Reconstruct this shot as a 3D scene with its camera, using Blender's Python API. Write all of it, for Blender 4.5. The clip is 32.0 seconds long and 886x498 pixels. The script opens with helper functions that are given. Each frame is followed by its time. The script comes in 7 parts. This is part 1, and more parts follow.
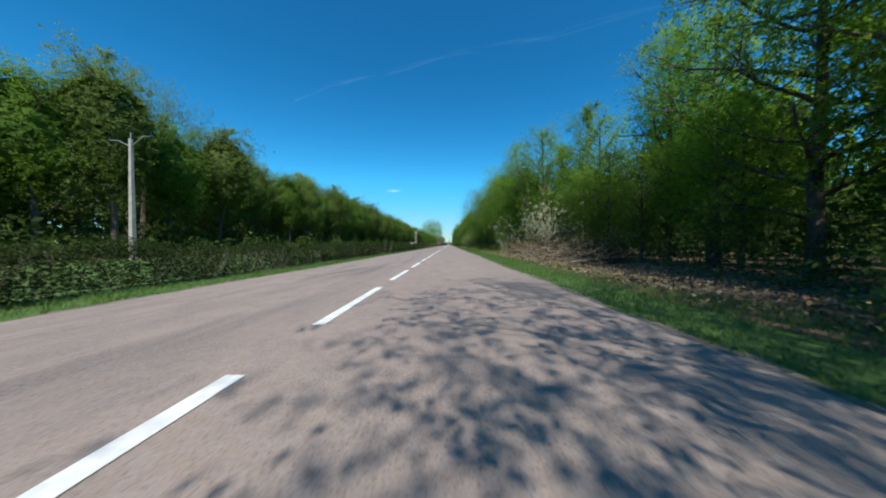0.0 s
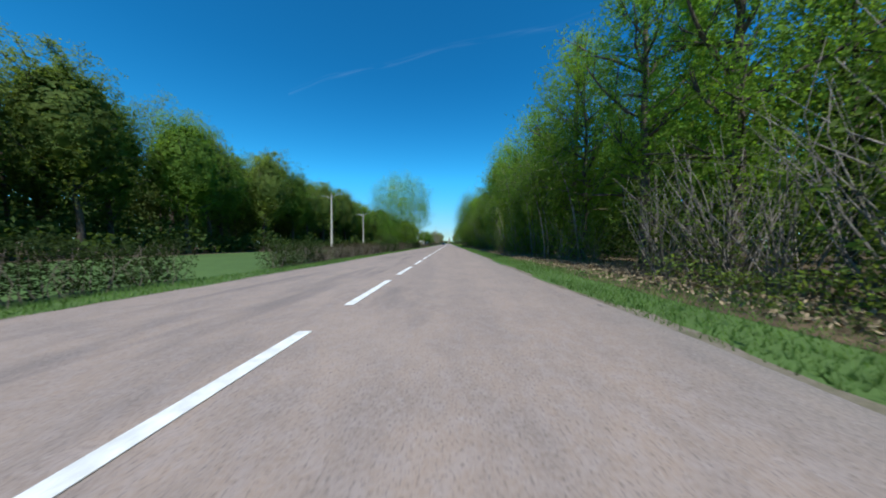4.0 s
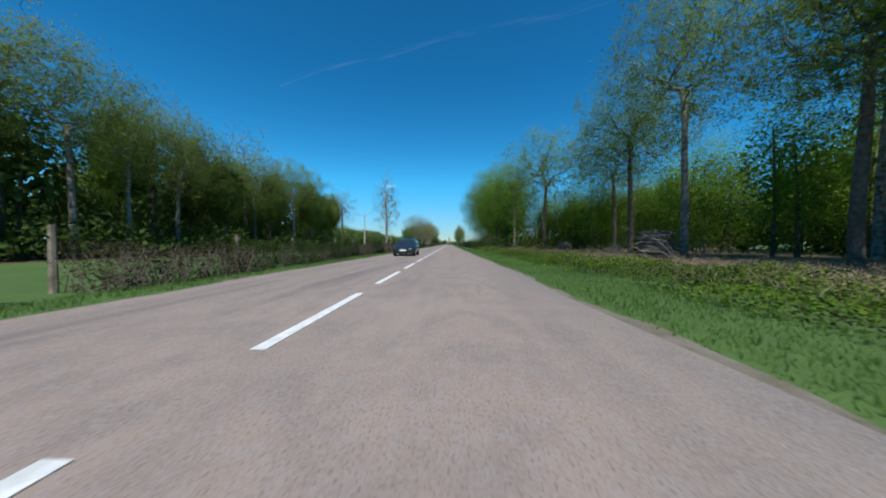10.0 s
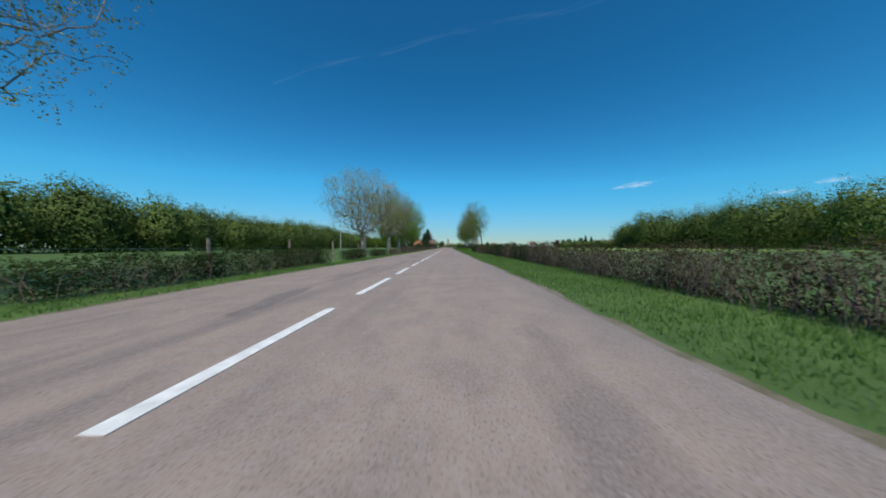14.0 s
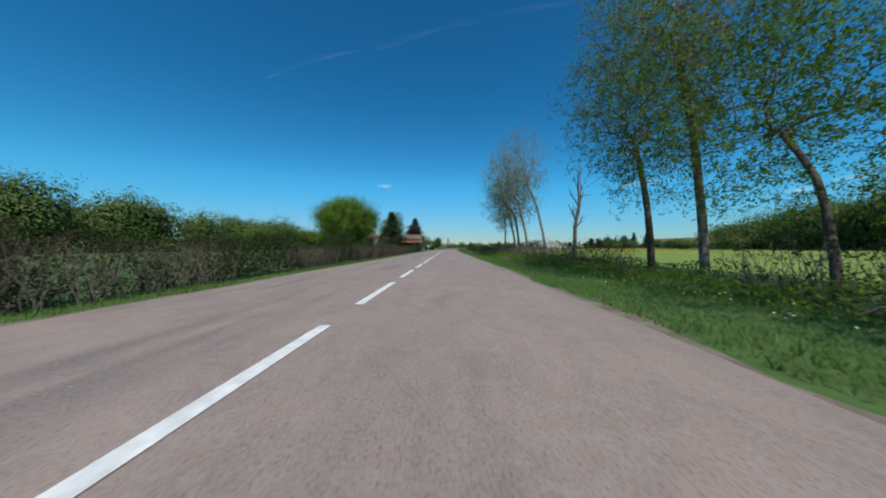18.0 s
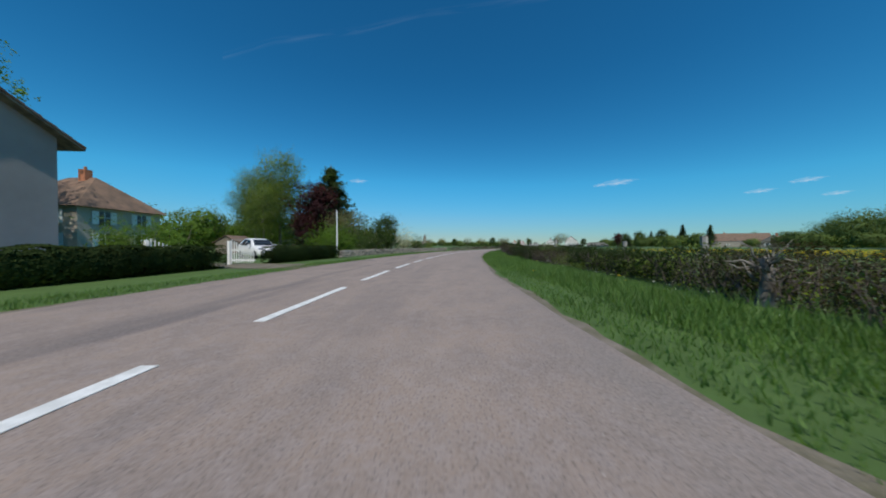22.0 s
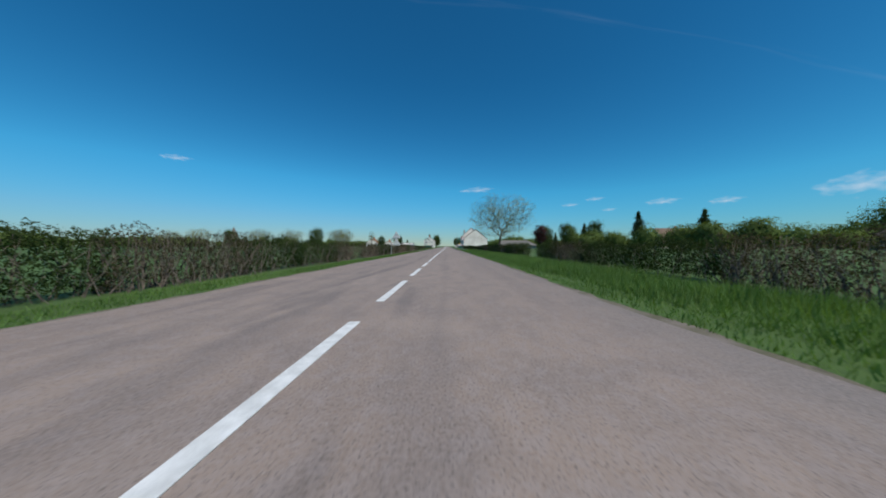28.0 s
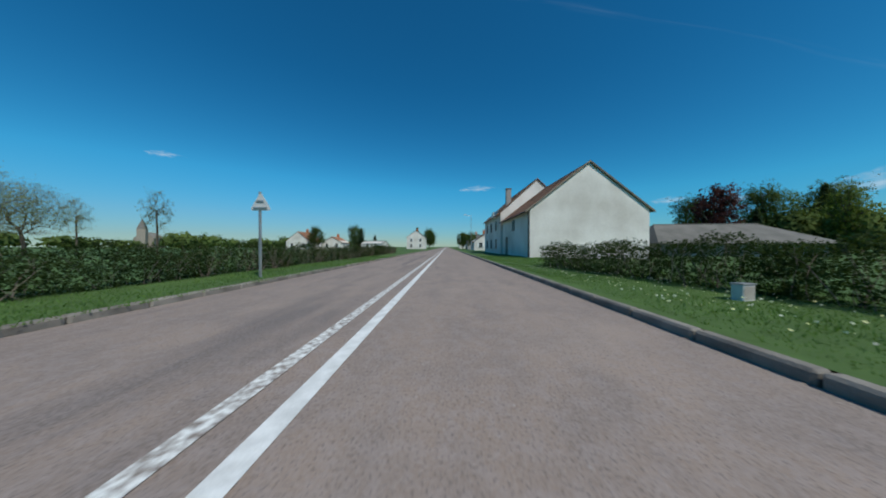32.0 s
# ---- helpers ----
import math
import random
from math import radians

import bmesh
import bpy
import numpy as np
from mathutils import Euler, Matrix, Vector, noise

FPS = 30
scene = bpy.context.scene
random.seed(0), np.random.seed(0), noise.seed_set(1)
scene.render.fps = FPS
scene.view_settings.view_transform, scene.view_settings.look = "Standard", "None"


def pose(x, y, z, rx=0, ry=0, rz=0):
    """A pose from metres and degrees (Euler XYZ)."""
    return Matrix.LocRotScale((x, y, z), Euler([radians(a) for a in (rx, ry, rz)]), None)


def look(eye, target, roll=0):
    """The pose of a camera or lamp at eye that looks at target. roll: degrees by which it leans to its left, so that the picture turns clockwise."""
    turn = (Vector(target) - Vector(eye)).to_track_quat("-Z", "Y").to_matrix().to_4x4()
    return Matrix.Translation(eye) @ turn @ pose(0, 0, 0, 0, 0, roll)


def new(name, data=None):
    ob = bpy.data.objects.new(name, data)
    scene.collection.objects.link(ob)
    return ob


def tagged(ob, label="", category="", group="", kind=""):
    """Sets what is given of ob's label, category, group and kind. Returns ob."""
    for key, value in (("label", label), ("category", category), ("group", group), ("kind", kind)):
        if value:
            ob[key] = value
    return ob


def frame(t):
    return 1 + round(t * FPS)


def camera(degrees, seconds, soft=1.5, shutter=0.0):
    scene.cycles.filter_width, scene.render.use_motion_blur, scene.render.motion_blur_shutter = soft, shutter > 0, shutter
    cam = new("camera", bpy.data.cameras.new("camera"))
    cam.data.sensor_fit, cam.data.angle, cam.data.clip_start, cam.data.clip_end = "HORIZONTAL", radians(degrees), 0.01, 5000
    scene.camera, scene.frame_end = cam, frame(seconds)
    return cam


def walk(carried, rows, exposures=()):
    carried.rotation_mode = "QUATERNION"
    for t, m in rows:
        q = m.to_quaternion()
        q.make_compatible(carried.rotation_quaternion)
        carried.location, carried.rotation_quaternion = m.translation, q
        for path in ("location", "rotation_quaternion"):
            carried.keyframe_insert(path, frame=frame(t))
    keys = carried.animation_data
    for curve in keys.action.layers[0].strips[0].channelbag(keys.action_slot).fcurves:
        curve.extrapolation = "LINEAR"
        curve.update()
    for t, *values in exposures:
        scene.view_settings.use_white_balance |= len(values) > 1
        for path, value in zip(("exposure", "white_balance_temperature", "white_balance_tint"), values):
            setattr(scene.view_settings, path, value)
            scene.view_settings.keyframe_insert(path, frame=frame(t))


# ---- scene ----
# ---- the road's line: s metres along it, u metres to the right of its centre line ----
BEND = ((538, 556, 616, 640), 0.00646)


def bend(s):
    (a, b, c, d), k = BEND
    if s <= a or s >= d:
        return 0.0
    return k * min(1.0, (s - a) / (b - a), (d - s) / (d - c))


S0, STEP = -80, 0.5
LINE = []
_x, _y, _h = 0.0, float(S0), 0.0
for _i in range(4200):
    LINE.append((_x, _y, _h))
    _h += bend(S0 + (_i + 0.5) * STEP) * STEP
    _x, _y = _x + STEP * math.sin(_h), _y + STEP * math.cos(_h)


def ease(a, b, x):
    q = min(1.0, max(0.0, (x - a) / (b - a)))
    return q * q * (3 - 2 * q)


def dip(s, u):
    """How far the ground sinks in the felled clearing."""
    if u < 9.5 or not 205 < s < 275:
        return 0.0
    return -ease(9.5, 17, u) * (1 - ease(24, 30, u)) * ease(208, 236, s) * (1 - ease(252, 272, s))


def on(s, u, z=0.0):
    """The point u metres to the right of the centre line at s, z above the ground."""
    f = min(max((s - S0) / STEP, 0.0), len(LINE) - 1.001)
    i = int(f)
    a, b, f = LINE[i], LINE[i + 1], f - int(f)
    x, y, h = (a[j] + (b[j] - a[j]) * f for j in range(3))
    return Vector((x + u * math.cos(h), y - u * math.sin(h), z + dip(s, u)))


def heading(s):
    return LINE[min(max(int(round((s - S0) / STEP)), 0), len(LINE) - 1)][2]


def at(s, u, z=0.0, turn=0.0):
    """A pose at s, u: its y axis runs along the road, turned by degrees to the left."""
    return Matrix.Translation(on(s, u, z)) @ pose(0, 0, 0, 0, 0, turn - math.degrees(heading(s)))


# ---- camera ----
cam = camera(116, 32.0, soft=1.9, shutter=0.03)
EYE = 1.0
# seconds, metres along, metres right of the centre line, degrees turned right, horizon height
ROWS = (
    (0, 0.0, 1.62, -1.3, 433), (1, 25.5, 1.62, -1.3, 429), (2, 51.5, 1.52, -1.3, 430), (3, 77.3, 1.56, -1.3, 431),
    (4.5, 115.8, 1.66, -1.3, 431), (6, 154.4, 1.76, -1.3, 431), (7, 180.2, 1.74, -1.3, 432), (8, 205.3, 1.78, -1.3, 430),
    (9, 230.9, 1.88, -1.3, 432), (10, 256.5, 1.80, -1.3, 432), (11, 281.8, 1.85, -1.3, 434), (12, 307.3, 1.83, -1.3, 433),
    (13, 332.4, 1.78, -1.3, 433), (14, 357.3, 1.88, -1.1, 437), (15.5, 395.2, 1.85, -1.1, 438), (17, 432.9, 1.78, -1.1, 438),
    (18, 457.9, 1.56, -1.1, 438), (19, 482.7, 1.52, -1.1, 437), (20, 507.0, 1.46, -1.1, 435), (21, 531.1, 1.55, -0.2, 435),
    (21.5, 542.7, 1.9, 1.2, 435), (22, 554.4, 2.4, 3.6, 435), (22.5, 566.2, 2.8, 7.6, 434), (23, 578.0, 3.0, 12.1, 433), (23.5, 590.0, 2.75, 16.2, 437),
    (24, 602.0, 2.25, 20.2, 440), (24.5, 613.7, 1.9, 24.3, 439), (25.5, 637.0, 1.6, 28.2, 438), (26.5, 660.3, 1.4, 28.9, 437),
    (27, 672.0, 1.36, 29.0, 438), (28, 696.1, 1.22, 29.0, 436), (29, 719.3, 1.16, 29.0, 436), (30, 742.3, 1.10, 29.0, 437),
    (31, 765.2, 1.08, 29.1, 441), (31.5, 776.6, 1.06, 29.1, 439), (32, 788.0, 0.94, 29.2, 437))


def stand(s, u, turn, horizon):
    x, y, z = on(s, u, EYE)
    return pose(x, y, z, 90 - math.degrees(math.atan((441 - horizon) / 490)), 0, -turn)


walk(cam, [(t, stand(s, u, turn, hor)) for t, s, u, turn, hor in ROWS],
     [(0, 0.66, 6350, 8), (2, 0.64, 6250, 8), (6, 0.57, 5950, 8), (9, 0.45, 6250, 8), (12, 0.45, 6300, 9), (14, 0.22, 6450, 10), (17, 0.22, 6500, 10), (20, 0.14, 6500, 10), (23, 0.06, 6500, 10), (28, 0.02, 6500, 10), (30, -0.03, 6450, 8), (32, -0.08, 6350, 6)])

# ---- light ----
SUN_TURN, SUN_UP = radians(171), radians(52)  # from +y clockwise
world = bpy.data.worlds.new("sky")
scene.world = world
world.use_nodes = True
wn = world.node_tree
wn.nodes.clear()
sky = wn.nodes.new("ShaderNodeTexSky")
sky.sky_type, sky.sun_disc = "NISHITA", False
sky.sun_elevation, sky.sun_rotation = SUN_UP, SUN_TURN
sky.altitude, sky.air_density, sky.dust_density, sky.ozone_density = 300, 1.0, 0.0, 3.0
back = wn.nodes.new("ShaderNodeBackground")
back.inputs["Strength"].default_value = 0.094
tint = wn.nodes.new("ShaderNodeMix")
tint.data_type, tint.blend_type = "RGBA", "MULTIPLY"
tint.inputs["Factor"].default_value = 1.0
# clear spring air: deep blue overhead, paler towards the horizon
bw, reach, hue = wn.nodes.new("ShaderNodeRGBToBW"), wn.nodes.new("ShaderNodeMapRange"), wn.nodes.new("ShaderNodeValToRGB")
reach.inputs["From Min"].default_value, reach.inputs["From Max"].default_value = 1.6, 9.0
_stops = ((0.0, (0.12, 0.76, 1.04)), (0.28, (0.24, 0.98, 1.18)), (0.65, (0.38, 0.74, 0.9)), (1.0, (0.41, 0.58, 0.69)))
hue.color_ramp.elements.new(0.28), hue.color_ramp.elements.new(0.65)
for _e, (_at, _c) in zip(hue.color_ramp.elements, _stops):
    _e.position, _e.color = _at, (*_c, 1)
wn.links.new(sky.outputs[0], bw.inputs[0])
wn.links.new(bw.outputs[0], reach.inputs["Value"])
wn.links.new(reach.outputs["Result"], hue.inputs["Fac"])
wn.links.new(hue.outputs["Color"], tint.inputs["B"])
wn.links.new(sky.outputs[0], tint.inputs["A"])
wn.links.new(tint.outputs["Result"], back.inputs["Color"])
wn.links.new(back.outputs[0], wn.nodes.new("ShaderNodeOutputWorld").inputs["Surface"])
sun = new("sun", bpy.data.lights.new("sun", "SUN"))
sun.data.energy, sun.data.angle, sun.data.color = 3.6, radians(0.53), (1.0, 0.95, 0.88)
_d = Vector((math.sin(SUN_TURN) * math.cos(SUN_UP), math.cos(SUN_TURN) * math.cos(SUN_UP), math.sin(SUN_UP)))
sun.matrix_world = look(_d * 100, (0, 0, 0))


# ---- materials ----
def material(name, colour, second=None, scale=4.0, rough=0.8, bump=0.0, bump_scale=None, metal=0.0, spec=0.3,
             through_light=0.0, spread=0.0, island=0.0, fine=0.0):
    """A material of two colours mixed by noise at two scales; spread and island: how far things and pieces differ in brightness."""
    m = bpy.data.materials.new(name)
    m.use_nodes = True
    nt = m.node_tree
    bsdf, out = nt.nodes["Principled BSDF"], nt.nodes["Material Output"]
    bsdf.inputs["Roughness"].default_value = rough
    bsdf.inputs["Metallic"].default_value = metal
    bsdf.inputs["Specular IOR Level"].default_value = spec
    second = second or tuple(c * 0.7 for c in colour)
    co = nt.nodes.new("ShaderNodeTexCoord")
    n1 = nt.nodes.new("ShaderNodeTexNoise")
    n1.inputs["Scale"].default_value, n1.inputs["Detail"].default_value = scale, 6
    nt.links.new(co.outputs["Object"], n1.inputs["Vector"])
    ramp = nt.nodes.new("ShaderNodeValToRGB")
    ramp.color_ramp.elements[0].position, ramp.color_ramp.elements[1].position = 0.36, 0.64
    ramp.color_ramp.elements[0].color, ramp.color_ramp.elements[1].color = (*second, 1), (*colour, 1)
    nt.links.new(n1.outputs["Fac"], ramp.inputs["Fac"])
    last = ramp.outputs["Color"]

    def vary(source, amount):
        nonlocal last
        mr = nt.nodes.new("ShaderNodeMapRange")
        mr.inputs["To Min"].default_value, mr.inputs["To Max"].default_value = 1 - amount, 1 + amount
        nt.links.new(source, mr.inputs["Value"])
        hsv = nt.nodes.new("ShaderNodeHueSaturation")
        nt.links.new(mr.outputs["Result"], hsv.inputs["Value"])
        nt.links.new(last, hsv.inputs["Color"])
        last = hsv.outputs["Color"]

    if fine:
        n2 = nt.nodes.new("ShaderNodeTexNoise")
        n2.inputs["Scale"].default_value, n2.inputs["Detail"].default_value = scale * 14, 3
        nt.links.new(co.outputs["Object"], n2.inputs["Vector"])
        vary(n2.outputs["Fac"], fine)
    if spread:
        vary(nt.nodes.new("ShaderNodeObjectInfo").outputs["Random"], spread)
    if island:
        vary(nt.nodes.new("ShaderNodeNewGeometry").outputs["Random Per Island"], island)
    nt.links.new(last, bsdf.inputs["Base Color"])
    if bump:
        n3 = nt.nodes.new("ShaderNodeTexNoise")
        n3.inputs["Scale"].default_value, n3.inputs["Detail"].default_value = bump_scale or scale * 8, 5
        nt.links.new(co.outputs["Object"], n3.inputs["Vector"])
        b = nt.nodes.new("ShaderNodeBump")
        b.inputs["Strength"].default_value, b.inputs["Distance"].default_value = bump, 0.02
        nt.links.new(n3.outputs["Fac"], b.inputs["Height"])
        nt.links.new(b.outputs["Normal"], bsdf.inputs["Normal"])
    if through_light:
        tr = nt.nodes.new("ShaderNodeBsdfTranslucent")
        glow = nt.nodes.new("ShaderNodeMix")
        glow.data_type, glow.blend_type = "RGBA", "MULTIPLY"
        glow.inputs["Factor"].default_value, glow.inputs["B"].default_value = 1.0, (1.55, 1.5, 0.76, 1)
        nt.links.new(last, glow.inputs["A"])
        nt.links.new(glow.outputs["Result"], tr.inputs["Color"])
        mix = nt.nodes.new("ShaderNodeMixShader")
        mix.inputs["Fac"].default_value = through_light
        nt.links.new(bsdf.outputs[0], mix.inputs[1])
        nt.links.new(tr.outputs[0], mix.inputs[2])
        nt.links.new(mix.outputs[0], out.inputs["Surface"])
    return m


def leafy(name, colour, second, island=0.22, spread=0.15, thin=0.55):
    return material(name, colour, second, 0.35, 0.7, through_light=thin, spread=spread, island=island, spec=0.1)


def asphalt_material():
    """Worn chippings with bitumen streaks along the lanes; the road's UV holds metres across and along."""
    m = bpy.data.materials.new("asphalt")
    m.use_nodes = True
    nt = m.node_tree
    bsdf = nt.nodes["Principled BSDF"]
    bsdf.inputs["Roughness"].default_value, bsdf.inputs["Specular IOR Level"].default_value = 0.88, 0.25
    uv = nt.nodes.new("ShaderNodeUVMap")
    uv.uv_map = "UVMap"

    def layer(sx, sy, detail, lo, hi):
        mp = nt.nodes.new("ShaderNodeMapping")
        mp.inputs["Scale"].default_value = (sx, sy, 1)
        nz = nt.nodes.new("ShaderNodeTexNoise")
        nz.inputs["Scale"].default_value, nz.inputs["Detail"].default_value = 1.0, detail
        mr = nt.nodes.new("ShaderNodeMapRange")
        mr.inputs["From Min"].default_value, mr.inputs["From Max"].default_value = lo, hi
        nt.links.new(uv.outputs[0], mp.inputs["Vector"])
        nt.links.new(mp.outputs[0], nz.inputs["Vector"])
        nt.links.new(nz.outputs["Fac"], mr.inputs["Value"])
        return mr.outputs["Result"], nz.outputs["Fac"]

    last = None

    def blend(fac, colour, base=None, amount=1.0):
        nonlocal last
        mx = nt.nodes.new("ShaderNodeMix")
        mx.data_type = "RGBA"
        k = nt.nodes.new("ShaderNodeMath")
        k.operation, k.inputs[1].default_value = "MULTIPLY", amount
        nt.links.new(fac, k.inputs[0])
        nt.links.new(k.outputs[0], mx.inputs["Factor"])
        if base:
            mx.inputs["A"].default_value = (*base, 1)
        else:
            nt.links.new(last, mx.inputs["A"])
        mx.inputs["B"].default_value = (*colour, 1)
        last = mx.outputs["Result"]

    blend(layer(0.35, 0.06, 4, 0.3, 0.7)[0], (0.315, 0.24, 0.19), (0.26, 0.197, 0.157))
    blend(layer(2.2, 1.4, 5, 0.42, 0.62)[0], (0.19, 0.155, 0.136), amount=0.6)
    blend(layer(9, 7, 3, 0.46, 0.62)[0], (0.31, 0.26, 0.24), amount=0.45)
    blend(layer(1.1, 0.05, 6, 0.50, 0.72)[0], (0.15, 0.126, 0.116), amount=0.4)
    blend(layer(0.9, 0.20, 7, 0.60, 0.69)[0], (0.115, 0.10, 0.095), amount=0.55)
    blend(layer(0.5, 0.5, 6, 0.55, 0.75)[0], (0.365, 0.285, 0.23), amount=0.5)
    # tar bleeding along the wheel tracks, strongest in the oncoming lane
    across = nt.nodes.new("ShaderNodeSeparateXYZ")
    nt.links.new(uv.outputs[0], across.inputs[0])

    def band(lo, mid, hi):
        a, b = nt.nodes.new("ShaderNodeMapRange"), nt.nodes.new("ShaderNodeMapRange")
        for n, f, t in ((a, lo, mid), (b, hi, mid)):
            n.inputs["From Min"].default_value, n.inputs["From Max"].default_value = f, t
            nt.links.new(across.outputs["X"], n.inputs["Value"])
        k = nt.nodes.new("ShaderNodeMath")
        k.operation = "MULTIPLY"
        nt.links.new(a.outputs["Result"], k.inputs[0])
        nt.links.new(b.outputs["Result"], k.inputs[1])
        return k.outputs[0]

    def both(a, b):
        k = nt.nodes.new("ShaderNodeMath")
        k.operation = "MULTIPLY"
        nt.links.new(a, k.inputs[0])
        nt.links.new(b, k.inputs[1])
        return k.outputs[0]

    blend(both(band(-2.4, -1.4, -0.4), layer(1.6, 0.16, 7, 0.47, 0.62)[0]), (0.10, 0.088, 0.085), amount=0.75)
    blend(both(band(-4.0, -2.9, -2.2), layer(1.8, 0.14, 7, 0.50, 0.64)[0]), (0.11, 0.096, 0.092), amount=0.6)
    blend(both(band(0.2, 0.9, 1.8), layer(1.4, 0.09, 7, 0.52, 0.66)[0]), (0.15, 0.128, 0.12), amount=0.5)
    blend(both(band(3.0, 4.2, 5.0), layer(0.7, 0.12, 5, 0.35, 0.62)[0]), (0.17, 0.155, 0.14), amount=0.8)
    fine, raw = layer(38, 38, 3, 0.35, 0.65)
    blend(fine, (0.36, 0.30, 0.27), amount=0.45)
    blend(layer(52, 46, 2, 0.56, 0.68)[0], (0.10, 0.085, 0.076), amount=0.62)
    blend(layer(21, 21, 2, 0.70, 0.76)[0], (0.42, 0.38, 0.36), amount=0.5)
    nt.links.new(last, bsdf.inputs["Base Color"])
    b = nt.nodes.new("ShaderNodeBump")
    b.inputs["Strength"].default_value, b.inputs["Distance"].default_value = 0.5, 0.01
    nt.links.new(raw, b.inputs["Height"])
    nt.links.new(b.outputs["Normal"], bsdf.inputs["Normal"])
    return m


